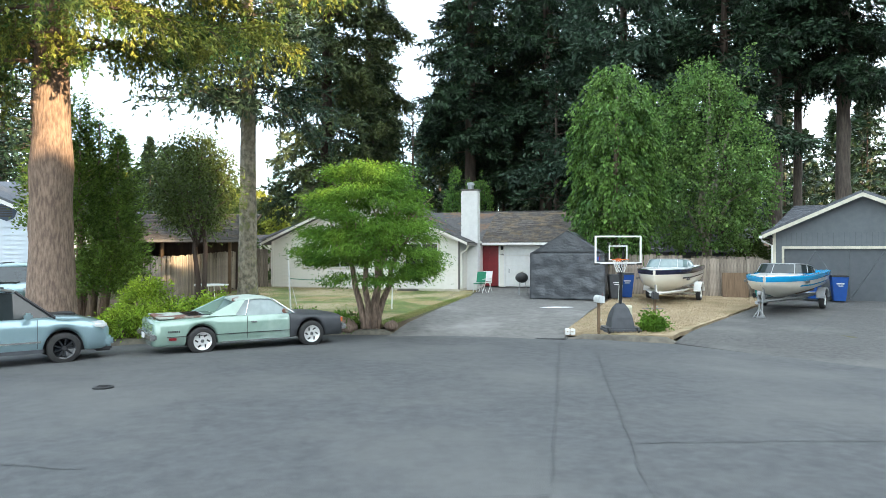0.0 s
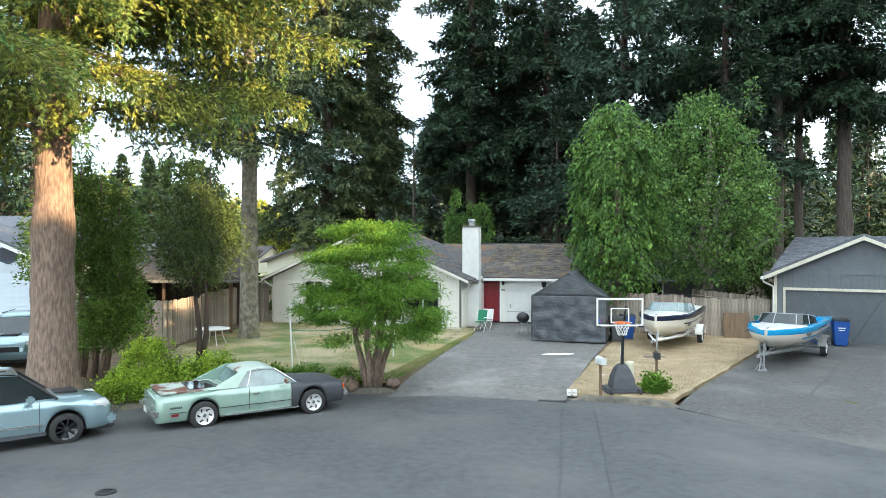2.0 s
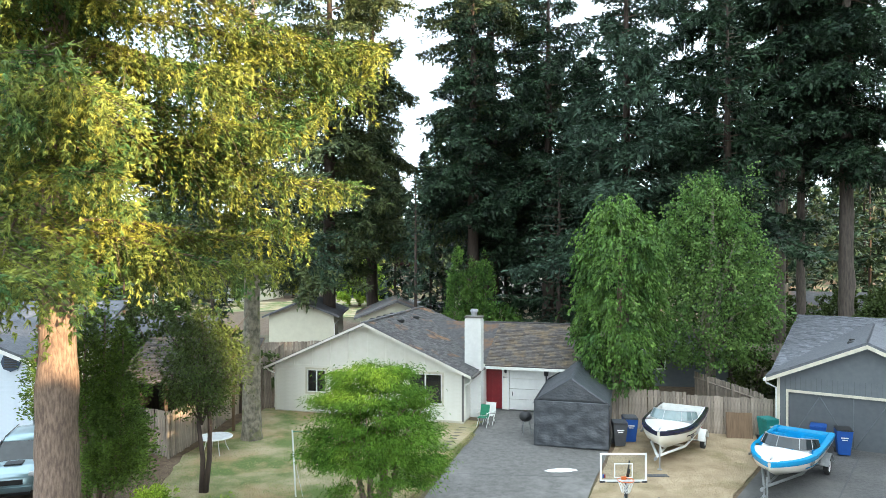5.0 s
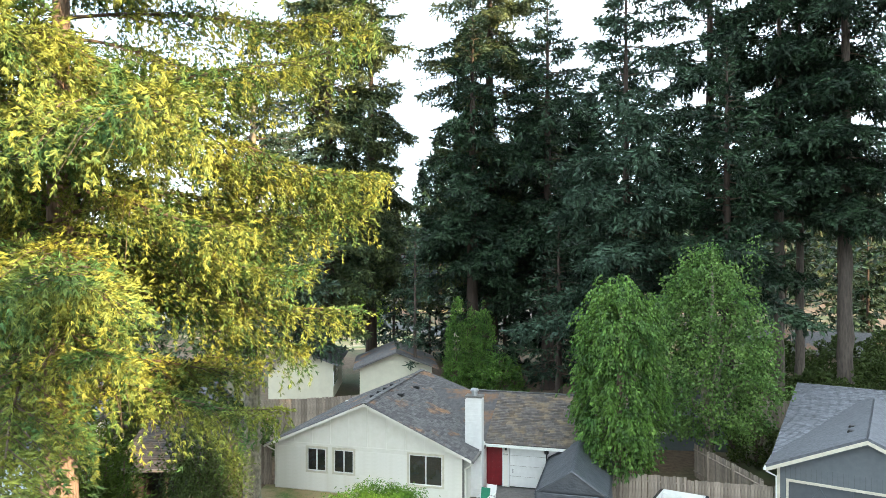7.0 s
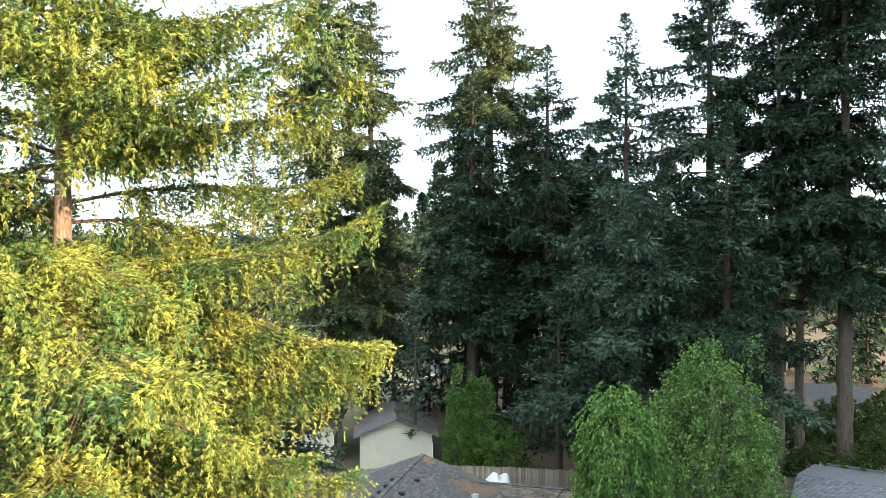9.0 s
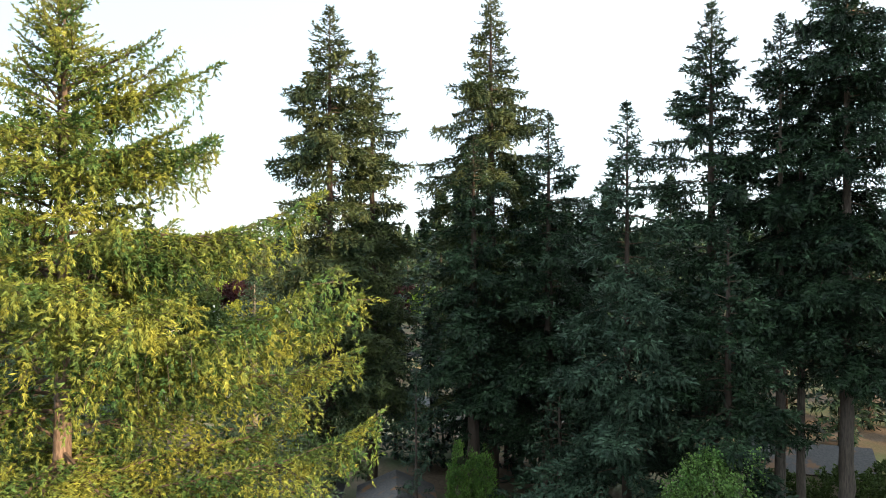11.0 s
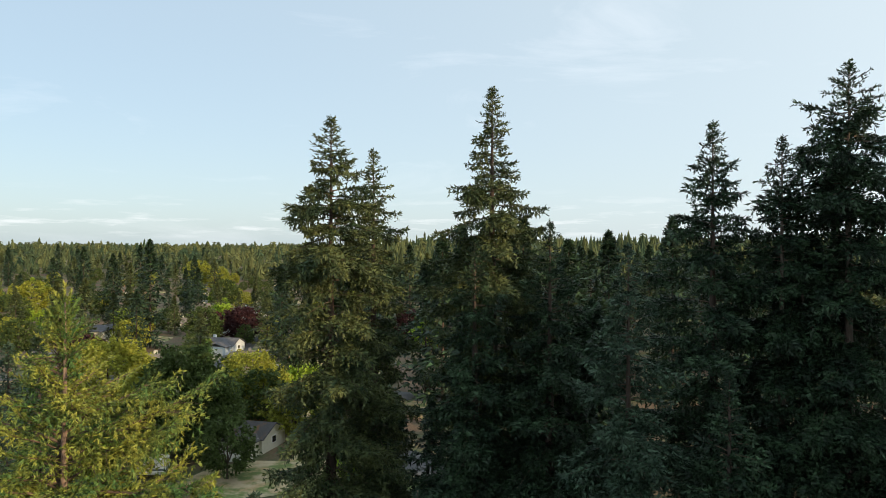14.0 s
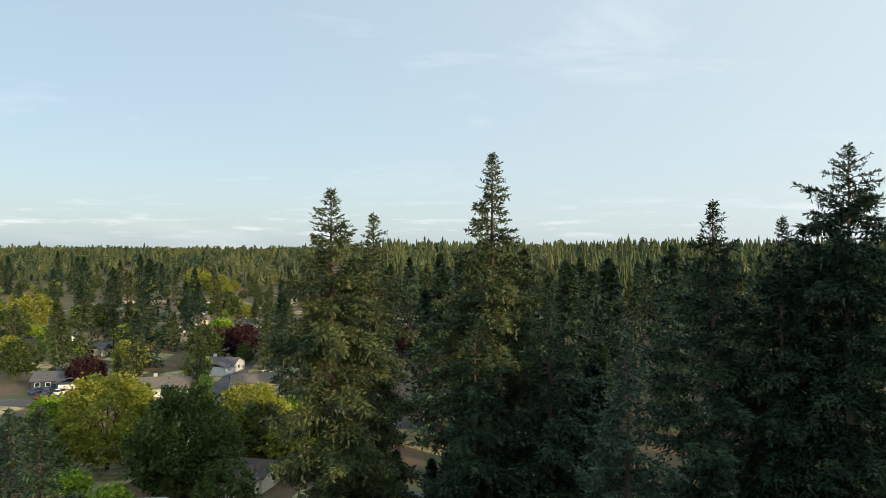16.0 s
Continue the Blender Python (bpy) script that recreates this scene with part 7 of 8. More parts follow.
part("mark", boxes((bx0 + 0.07, bx0 + 0.11, -0.712, -0.702, bz + 0.10, bz + 0.20)), BIN_BLUE, hoop)
part("mark", boxes((bx0 + 0.112, bx0 + 0.15, -0.712, -0.702, bz + 0.10, bz + 0.20)), RED_DOOR, hoop)
rr = bmesh.new()
cx, cy = bx0 + bw / 2, -0.96
tube(rr, [(cx + 0.225 * math.cos(6.283 * k / 24), cy + 0.225 * math.sin(6.283 * k / 24), bz + 0.12) for k in range(25)], [0.012] * 25, 6)
box(rr, cx - 0.07, cx + 0.07, -0.76, -0.71, bz + 0.06, bz + 0.15)
part("rim", rr, ORANGE, hoop, "orange steel ring")
net = bmesh.new()
for k in range(12):
    for d in (1, -1):
        pts = []
        for j in range(5):
            a = 6.283 * (k + d * j * 0.5) / 12
            r = 0.22 - 0.028 * j
            pts.append((cx + r * math.cos(a), cy + r * math.sin(a), bz + 0.11 - 0.085 * j))
        tube(net, pts, [0.006] * 5, 3)
part("net", net, WHITE, hoop, "white cord net")


def mailbox(x, y, h, mat, post_mat, label, turn=0):
    t = thing("mailbox", pose(x, y, gz(x, y), 0, 0, turn), label, "mailbox", "mailboxes at the kerb")
    part("post", boxes((-0.035, 0.035, -0.035, 0.035, -0.1, h)), post_mat, t)
    prof = [(-0.085, 0), (0.085, 0), (0.085, 0.12)] + [(0.085 * math.cos(math.radians(a)), 0.12 + 0.085 * math.sin(math.radians(a))) for a in (30, 60, 90, 120, 150)] + [(-0.085, 0.12)]
    b = bmesh.new()
    prism(b, [(px, h + pz) for px, pz in prof], -0.26, 0.20)
    part("box", b, mat, t)
    part("flag", boxes((0.088, 0.096, -0.05, -0.02, h + 0.05, h + 0.25)), RED_DOOR, t)
    part("door", boxes((-0.08, 0.08, -0.275, -0.262, h + 0.005, h + 0.19), bevel=0.004), mat, t)
    return t


mailbox(4.55, 20.55, 0.92, VINYL, WOOD, "pale grey metal mailbox on a brown post", 8)
mailbox(6.35, 21.1, 0.95, BLACK, WOOD, "black metal mailbox on a thin post", -10)
mk = thing("kerb_marker", pose(3.75, 20.75, gz(3.75, 21.0)), "two small white painted blocks on the kerb", "marker")
part("block", boxes((-0.14, -0.01, -0.06, 0.06, -0.06, 0.13), bevel=0.015), WHITE, mk)
part("block", boxes((0.02, 0.15, -0.06, 0.06, -0.06, 0.12), bevel=0.015), WHITE, mk)
ped = thing("utility_pedestal", pose(5.95, 22.6, gz(5.95, 22.6)), "pale green utility pedestal on the dry lawn", "utility box")
pb = bmesh.new()
rod(pb, (0, 0, 0), (0, 0, 0.52), 0.13, 0.125, 14)
rod(pb, (0, 0, 0.52), (0, 0, 0.58), 0.14, 0.11, 14)
part("casing", pb, CREAM_WALL, ped)
lid = thing("meter_lid", pose(5.2, 23.4, gz(5.2, 23.4) + 0.015), "round teal water meter lid in the lawn", "lid")
part("plate", disc(bmesh.new(), (0, 0, 0), 0.28, "Z", 0.05, 20), VINYL, lid)
mt = thing("dark_mat", pose(7.85, 26.3, gz(7.85, 26.3) + 0.02), "dark plastic pad under the trailer jack", "pad")
part("pad", boxes((-0.4, 0.4, -0.15, 0.15, 0, 0.04), bevel=0.012), GREY_PLASTIC, mt)
spill = thing("paint_spill", pose(4.35, 26.9, gz(4.35, 26.9) + 0.032, 0.6, 0, 8), "white dried paint spill on the drive", "spill")
sb = bmesh.new()
ctr = sb.verts.new((0, 0, 0.006))
ringv = [sb.verts.new((0.62 * math.cos(6.283 * k / 26) * (1 + 0.25 * noise.noise((k * 0.9, 0, 0))), 0.24 * math.sin(6.283 * k / 26) * (1 + 0.4 * noise.noise((k * 0.7, 5, 0))), 0.004)) for k in range(26)]
for k in range(26):
    sb.faces.new((ctr, ringv[k], ringv[(k + 1) % 26]))
part("film", sb, WHITE, spill)


def wheelie_bin(x, y, turn, mat, lid_mat, label, h=1.0):
    t = thing("wheelie_bin", pose(x, y, gz(x, y) + 0.03, 0, 0, turn), label, "bin", "wheelie bins")
    part("body", loft([[(-w, -d, z), (w, -d, z), (w, d, z), (-w, d, z)] for z, w, d in ((0.05, 0.21, 0.24), (h * 0.9, 0.29, 0.34), (h, 0.30, 0.36))], closed=True), mat, t)
    lb = bmesh.new()
    box(lb, -0.31, 0.31, -0.38, 0.37, h, h + 0.07, bevel=0.025)
    part("lid", lb, lid_mat, t)
    part("handle", rods(((-0.25, 0.42, h - 0.03), (0.25, 0.42, h - 0.03)), r=0.02), lid_mat, t)
    for s in (-1, 1):
        part("wheel", disc(bmesh.new(), (s * 0.25, 0.30, 0.11), 0.11, "X", 0.05, 14), BLACK, t)
    part("label_bars", boxes((-0.14, 0.14, -0.37, -0.34, h * 0.72, h * 0.76), (-0.10, 0.10, -0.365, -0.335, h * 0.64, h * 0.67)), WHITE, t)
    return t


wheelie_bin(16.15, 28.75, -20, BIN_BLUE, BLACK, "bright blue recycling bin beside the garage door", 1.02)
wheelie_bin(15.45, 29.35, -30, BIN_BLUE, BIN_BLUE, "bright blue recycling bin behind the ski boat", 1.0)
wheelie_bin(14.0, 30.75, 10, BIN_GREEN, BIN_GREEN, "teal yard-waste bin by the grey fence", 0.95)
wheelie_bin(7.35, 30.0, -5, GREY_PLASTIC, GREY_PLASTIC, "dark grey rubbish bin beside the tent", 0.98)
wheelie_bin(7.95, 30.6, -5, BIN_BLUE, GREY_PLASTIC, "blue recycling bin beside the tent", 1.02)
panel = thing("leaning_panel", pose(12.95, 31.15, gz(12.9, 31.2), -12, 0, -10), "old brown board panel leaning on the fence", "panel")
part("sheet", boxes((-0.55, 0.55, -0.02, 0.02, 0, 1.15)), WOOD, panel)
for k in (-0.5, 0, 0.5):
    part("batten", boxes((k - 0.04, k + 0.04, -0.045, -0.02, 0.02, 1.13)), WOOD, panel)


def chair(x, y, turn, frame_mat, cloth_mat, label):
    t = thing("folding_chair", pose(x, y, gz(x, y) + 0.03, 0, 0, turn), label, "chair", "porch chairs")
    for sx in (-0.24, 0.24):
        part("leg", rods(((sx, -0.22, 0), (sx, 0.12, 0.44)), r=0.015, sides=6), frame_mat, t)
        part("leg", rods(((sx, 0.26, 0), (sx, -0.16, 0.46)), r=0.015, sides=6), frame_mat, t)
        part("back_post", rods(((sx, 0.16, 0.42), (sx, 0.32, 0.98)), r=0.015, sides=6), frame_mat, t)
        part("armrest", boxes((sx - 0.03, sx + 0.03, -0.22, 0.24, 0.62, 0.645), bevel=0.01), frame_mat, t)
    part("seat", boxes((-0.23, 0.23, -0.2, 0.2, 0.42, 0.45), bevel=0.012), cloth_mat, t)
    bk = bmesh.new()
    box(bk, -0.23, 0.23, -0.012, 0.012, 0.0, 0.5, bevel=0.008)
    b = part("backrest", bk, cloth_mat, t)
    b.matrix_local = pose(0, 0.18, 0.48, -16)
    return t


chair(1.72, 32.8, -25, WHITE, GREEN, "green and white folding lawn chair by the chimney")
chair(2.02, 33.2, -25, WHITE, WHITE, "white folding chair with a towel over it")
tbl = thing("patio_table", pose(-9.45, 28.9, gz(-9.45, 28.9)), "round white patio table on the dry lawn", "table")
tb = bmesh.new()
rod(tb, (0, 0, 0.68), (0, 0, 0.715), 0.66, 0.66, 28)
part("tabletop", tb, VINYL, tbl)
rb2 = bmesh.new()
tube(rb2, [(0.66 * math.cos(6.283 * k / 28), 0.66 * math.sin(6.283 * k / 28), 0.69) for k in range(29)], [0.028] * 29, 6)
part("rim", rb2, WHITE, tbl)
for k in range(4):
    a = 0.6 + k * math.pi / 2
    lg = bmesh.new()
    tube(lg, [(0.35 * math.cos(a), 0.35 * math.sin(a), 0.68), (0.42 * math.cos(a), 0.42 * math.sin(a), 0.35), (0.58 * math.cos(a), 0.58 * math.sin(a), 0.0)], [0.02, 0.02, 0.02], 6)
    part("leg", lg, WHITE, tbl)
npole = thing("net_pole", pose(-5.2, 24.3, gz(-5.2, 24.3), 0, -3, 0), "white net pole with a thin guy rope", "pole")
part("shaft", rods(((0, 0, 0), (0, 0, 2.35)), r=0.028), WHITE, npole)
part("guy_rope", rods(((0, 0, 1.5), (0.5, -0.9, 0.0)), r=0.006, sides=4), VINYL, npole)
part("peg", rods(((0.5, -0.9, -0.05), (0.5, -0.9, 0.10)), r=0.015, sides=5), WOOD, npole)
rp = bmesh.new()
tube(rp, [(0.02 + 0.5 * k, 0.35 * k, 2.3 - 0.10 * math.sin(k * 0.8) - 0.07 * k) for k in range(7)], [0.014] * 7, 5)
part("net_cord", rp, GREEN, npole, "green cord")
rp = bmesh.new()
tube(rp, [(0.02 + 0.5 * k, 0.35 * k, 1.35 - 0.16 * math.sin(k * 0.55)) for k in range(7)], [0.014] * 7, 5)
part("net_cord", rp, GREEN, npole, "green cord")
npole2 = thing("net_pole", pose(-1.9, 26.5, gz(-1.9, 26.5), 0, 2, 0), "white net pole with a thin guy rope", "pole")
part("shaft", rods(((0, 0, 0), (0, 0, 2.2)), r=0.028), WHITE, npole2)
ht = thing("patio_heater", pose(5.0, 35.2, gz(5, 35.2) + 0.03), "black patio heater with a silver dome", "heater")
part("base", rods(((0, 0, 0), (0, 0, 0.7)), r=0.2, sides=14), BLACK, ht)
part("post", rods(((0, 0, 0.7), (0, 0, 1.85)), r=0.035), BLACK, ht)
hb = bmesh.new()
rod(hb, (0, 0, 1.85), (0, 0, 2.12), 0.10, 0.13, 12)
part("burner", hb, BLACK, ht)
hd = bmesh.new()
rod(hd, (0, 0, 2.14), (0, 0, 2.24), 0.40, 0.10, 20)
part("dome", hd, STEEL, ht)
gr2 = thing("kettle_grill", pose(3.55, 31.6, gz(3.55, 31.6) + 0.03), "black kettle grill beside the tent", "grill")
gb = bmesh.new()
bmesh.ops.create_uvsphere(gb, u_segments=18, v_segments=12, radius=0.29, matrix=Matrix.Translation((0, 0, 0.78)) @ Matrix.Diagonal((1, 1, 0.8, 1)))
part("bowl", gb, BLACK, gr2, smooth=True)
for k in range(3):
    a = k * 2.09
    part("leg", rods(((0.15 * math.cos(a), 0.15 * math.sin(a), 0.6), (0.28 * math.cos(a), 0.28 * math.sin(a), 0)), r=0.014, sides=6), STEEL, gr2)
part("handle", rods(((-0.08, -0.02, 1.03), (0.08, -0.02, 1.03)), r=0.015), WOOD, gr2)
hose = thing("garden_hose", pose(17.8, 26.6, gz(17.8, 26.6) + 0.05), "coil of green garden hose on the drive", "hose")
hbm = bmesh.new()
tube(hbm, [((0.32 + 0.02 * math.sin(k)) * math.cos(k * 0.5), 0.30 * math.sin(k * 0.5), 0.012 * (k // 12)) for k in range(38)], [0.014] * 38, 5)
part("coil", hbm, GREEN, hose)
vent = thing("crawl_vent", pose(-1.6, 33.85, gz(-1.6, 33.85), 0, 0, -15), "low concrete crawl-space well against the wall", "vent well")
part("well", boxes((-0.5, 0.5, -0.35, 0.0, 0, 0.12), bevel=0.02), KERB, vent)
rk = random.Random(4)
for k, (x, y, s) in enumerate(((-2.95, 21.75, 0.34), (-1.6, 22.1, 0.22), (-3.5, 22.0, 0.2))):
    b = bmesh.new()
    bmesh.ops.create_icosphere(b, subdivisions=3, radius=s)
    for v in b.verts:
        v.co *= 1 + 0.35 * noise.noise(v.co * 3 + Vector((k * 7, 0, 0)))
        v.co.z *= 0.75
    r = from_bm("boulder", b, BARK, smooth=True)
    r.location = (x, y, gz(x, y) + s * 0.35)
    tagged(r, "brown rounded boulder under the cypress", "boulder", "garden boulders")
for k in range(9):
    y = 29.3 + 0.42 * k
    x = -0.2 + (y - 26.5) * (1.7 / 6.1) - 0.75
    b = boxes((-0.2, 0.2, -0.13, 0.13, -0.03, 0.035), bevel=0.02)
    st = from_bm("stepping_stone", b, KERB)
    st.matrix_world = pose(x, y, gz(x, y) + 0.015, 0, 0, rk.uniform(-12, 12))
    tagged(st, "flat grey stepping stone along the lawn's edge", "stepping stone", "stepping stones")
wood = thing("firewood_log", pose(-9.9, 19.3, gz(-9.9, 19.3) + 0.05, 0, 0, 25), "fallen dry branch on bare soil", "branch")
wbm = bmesh.new()
tube(wbm, [(-0.6, 0, 0), (0, 0.08, 0.04), (0.6, 0, 0.02)], [0.05, 0.045, 0.03], 7)
part("limb", wbm, BARK_PALE, wood)
dry_br = thing("dead_branches", pose(-7.9, 21.2, gz(-7.9, 21.2)), "bare dead branches in the shrubs", "branch")
for k in range(8):
    b = bmesh.new()
    tube(b, [(rk.uniform(-0.2, 0.2), 0, 0.2), (rk.uniform(-0.4, 0.6), rk.uniform(-0.4, 0.0), rk.uniform(0.7, 1.1)), (rk.uniform(-0.7, 0.9), rk.uniform(-0.6, 0.0), rk.uniform(0.8, 1.35))], [0.022, 0.016, 0.006], 5)
    part("twig", b, BARK_PALE, dry_br)
# behind the left fence: a bright inflatable and a clay-coloured spool
inf = thing("inflatable_pool", pose(-13.5, 41.0, gz(-13.5, 41)), "bright blue and pink inflatable pool toy", "pool toy")
for k, (mt2, h) in enumerate(((BIN_BLUE, 0.25), (VINYL, 0.6), (BOAT_BLUE, 0.95))):
    b = bmesh.new()
    tube(b, [(1.2 * math.cos(6.283 * q / 20), 0.9 * math.sin(6.283 * q / 20), h) for q in range(21)], [0.24] * 21, 9)
    part("ring", b, mt2, inf, smooth=True)
spool = thing("cable_spool", pose(-11.6, 43.5, gz(-11.6, 43.5) + 0.8, 0, 0, 20), "big clay-pink barrel lying by the fence", "barrel")
sbm = bmesh.new()
rod(sbm, (-0.7, 0, 0), (0.7, 0, 0), 0.8, 0.8, 24)
part("drum", sbm, TERRACOTTA, spool)
for s in (-0.72, 0.72):
    part("hoop", disc(bmesh.new(), (s, 0, 0), 0.84, "X", 0.06, 24), WHITE, spool)
cover = thing("covered_pile", pose(3.6, 49.2, gz(3.6, 49.2)), "white tarp thrown over a pile by the back fence", "tarp")
cbm = bmesh.new()
bmesh.ops.create_icosphere(cbm, subdivisions=4, radius=1.3)
for v in cbm.verts:
    v.co *= 1 + 0.25 * noise.noise(v.co * 1.6)
    v.co.z = max(v.co.z, -0.1) * 1.25
part("sheet", cbm, WHITE, cover, smooth=True)

# ---- grass ----
gr_rnd = np.random.RandomState(44)


def blades(name, left, right, n, mat, label, h=0.07):
    t = gr_rnd.rand(n)
    f = gr_rnd.rand(n)

    def al(line, t):
        s = t * (len(line) - 1)
        i = np.minimum(s.astype(int), len(line) - 2)
        q = (s - i)[:, None]
        L = np.array(line)
        return L[i] * (1 - q) + L[i + 1] * q
    xy = al(left, t) * (1 - f[:, None]) + al(right, t) * f[:, None]
    P = np.stack([xy[:, 0], xy[:, 1], np.array([gz(a, b) for a, b in xy]) + 0.04], 1)
    D = gr_rnd.normal(size=P.shape) * 0.45 + np.array([0, 0, 1.0])
    ob = kites(name, P, D, h, 0.012, mat, None, seed=5)
    return tagged(ob, label, "grass", kind="stuff")


blades("lawn_grass", [(-10.0, 23.6), (-10.6, 28.5), (-9.2, 36.0)], [(-1.9, 22.6), (0.2, 28.5), (1.6, 33.4)], 30000, GRASS, "short patchy lawn grass blades", 0.045)
blades("dry_grass", [(3.5, 20.6), (5.3, 25.3), (7.2, 30), (7.9, 32.6)], [(6.3, 20.0), (9.4, 23.7), (11.9, 27.1), (14.6, 31.2)], 26000, DRY_NEEDLE, "short parched straw grass blades", 0.045)
blades("edge_weeds", [(1.35, 31.5), (-0.4, 26.0), (-1.6, 22.2)], [(1.1, 31.7), (-0.9, 26.2), (-2.2, 22.6)], 6000, GRASS, "green grass along the drive's edge", 0.07)
blades("soil_litter", [(-13.0, 18.5), (-12.5, 23), (-10.8, 28)], [(-7.5, 21.6), (-4, 22.0), (-4.5, 23.5)], 9000, DRY_NEEDLE, "dry needle litter on the bare soil", 0.07)

# mid-distance conifers and broad-leaved trees, copied from a few kinds
rnd6 = random.Random(606)


def kind_conifer(seed, H, reach, mat, label):
    return conifer(0, 0, H, 2.0, reach, seed, needle=mat, trunk_r=0.3, label=label, blade=(1.15, 0.62), along=2, branch=0.85, gap_s=0.70, step=0.38, droop=0.30, fall=0.6, twig=0.36, ragged=0.45, curtain=0.3, every=4)


def kind_broad(seed, H, w, mat, label, category="tree", clumps=330, per=14, leaf=0.72):
    t = thing("broadleaf_tree", pose(0, 0, 0), label, category, "neighbourhood trees")
    bm = bmesh.new()
    tube(bm, [(0, 0, -0.3), (0.1, 0, H * 0.25), (0, 0.1, H * 0.8)], [0.28, 0.2, 0.04], 8)
    limbs_to(bm, (0.1, 0, H * 0.25), [(w * 0.6 * math.cos(k), w * 0.6 * math.sin(k), H * 0.65) for k in range(6)], 0.12, random.Random(seed))
    part("trunk", bm, BARK_DARK, t)
    P, D, C = shell_points(clumps, per, H * 0.14, H, lambda f: w * math.sin(math.pi * (0.17 + 0.76 * f)) ** 0.7, seed, inner=0.45, spread=0.38, down=0.1, out=0.5)
    kites("crown", P, D, leaf, leaf * 0.85, mat, t, seed=seed + 1, tri=True)
    return t


CK = [kind_conifer(301, 34, lambda d: min(0.95 * d ** 0.62, 5.4), NEEDLE_DARK, "tall dark conifer in the neighbourhood woods"),
      kind_conifer(302, 30, lambda d: min(0.80 * d ** 0.68, 5.0), NEEDLE_DARK, "tall dark conifer in the neighbourhood woods"),
      kind_conifer(303, 26, lambda d: min(1.05 * d ** 0.64, 5.2), NEEDLE_SUNLIT, "sunlit green conifer among the houses")]
BK = {"green": kind_broad(311, 13, 5.6, FAR_LEAF, "round dark green maple among the houses"),
      "yellow": kind_broad(312, 12, 5.6, FAR_YELLOW, "yellow-green locust tree among the houses"),
      "red": kind_broad(313, 9, 4.4, FAR_RED, "dark red plum tree among the houses"),
      "light": kind_broad(314, 9, 4.0, GOLD_LEAF, "light green tree among the houses")}
PLACED = []
BIG = [kind_broad(321, 13, 5.6, FAR_YELLOW, "broad yellow-green locust tree before a navy garage", "tree", 900, 22, 0.42),
       kind_broad(322, 13, 5.6, FAR_LEAF, "round dense dark green maple above a small roof", "tree", 1000, 24, 0.42),
       kind_broad(323, 12, 5.2, FAR_YELLOW, "yellowing maple beside a dark-roofed house", "tree", 800, 20, 0.42)]


def put(ob, x, y, s, wide=1.0, first=[]):
    PLACED.append((x, y))
    m = pose(x, y, gz(x, y), 0, 0, rnd6.uniform(0, 360)) @ Matrix.Diagonal((s * wide * rnd6.uniform(0.9, 1.1), s * wide * rnd6.uniform(0.9, 1.1), s, 1))
    if ob.name not in first:
        first.append(ob.name)
        ob.matrix_world = m
        return ob
    for_scale = copy_thing(ob, m)
    for_scale.matrix_basis = m
    return for_scale


LAND = [("green", -33, 128, 0.8), ("red", -72, 250, 1.3), ("red", -100, 196, 0.95), ("red", -88, 262, 1.1),
        ("yellow", -205, 352, 1.35), ("yellow", -150, 420, 1.0), ("yellow", -196, 560, 1.7), ("yellow", -176, 550, 1.3), ("green", -118, 380, 1.2), ("green", -140, 390, 1.1), ("green", -160, 330, 1.0),
        ("light", -95, 300, 1.0), ("light", -130, 285, 0.9), ("green", -185, 300, 1.0), ("light", -30, 150, 0.9), ("yellow", -22, 175, 0.9), ("green", -16, 120, 0.8), ("light", -12, 100, 0.7),
        ("light", -52, 128, 0.8), ("light", -54, 101, 0.75), ("green", -63, 106, 0.85), ("light", -46, 96, 0.7), ("green", -31, 100, 0.65), ("green", -70, 118, 0.8), ("light", -84, 150, 0.8), ("yellow", -26, 122, 0.75), ("green", -80, 235, 1.0), ("yellow", -240, 330, 1.0), ("light", -5, 230, 1.2), ("red", -12, 250, 1.2)]
for b, x, y, s, wide in zip(BIG, (-59.5, -40.5, -37), (124, 109, 134), (1.26, 1.32, 1.08), (1.12, 1.0, 1.05)):
    put(b, x, y, s, wide)
for k, x, y, s in LAND:
    put(BK[k], x, y, s, 1.15)
CON = [(-97, 232, 1.05, 0), (-132, 240, 0.85, 2), (-66, 190, 0.62, 2), (-88, 190, 0.42, 2), (-84, 186, 0.40, 2), (-128, 300, 0.9, 2), (-112, 320, 0.8, 1), (-60, 260, 0.8, 0), (-44, 190, 0.8, 0), (-30, 205, 0.95, 1), (-215, 420, 1.1, 1), (-190, 440, 1.0, 0), (-24, 58, 0.33, 0), (-30, 66, 0.42, 1), (40, 92, 0.7, 0), (48, 99, 0.78, 1), (56, 93, 0.72, 0), (63, 106, 0.85, 1), (70, 98, 0.8, 0), (22, 99, 0.75, 0), (52, 122, 1.0, 1), (47, 84, 0.6, 1), (58, 84, 0.6, 0), (-5.5, 78, 0.55, 1), (-1.5, 75, 0.55, 1), (2.5, 79, 0.84, 1), (6.5, 75, 0.78, 1), (10.5, 73, 0.92, 1), (12.8, 67, 0.86, 1), (14.5, 70, 0.92, 1), (24.0, 66, 0.5, 1)]
for x, y, s, k in CON:
    put(CK[k], x, y, s)
conifer(-33.5, 58, 26.0, 2.0, lambda d: min(0.75 * d ** 0.72, 5.0), 401, gap=0.04, label="dark green conifer near the side street", blade=(0.42, 0.18), branch=0.5, gap_s=0.36, step=0.24)
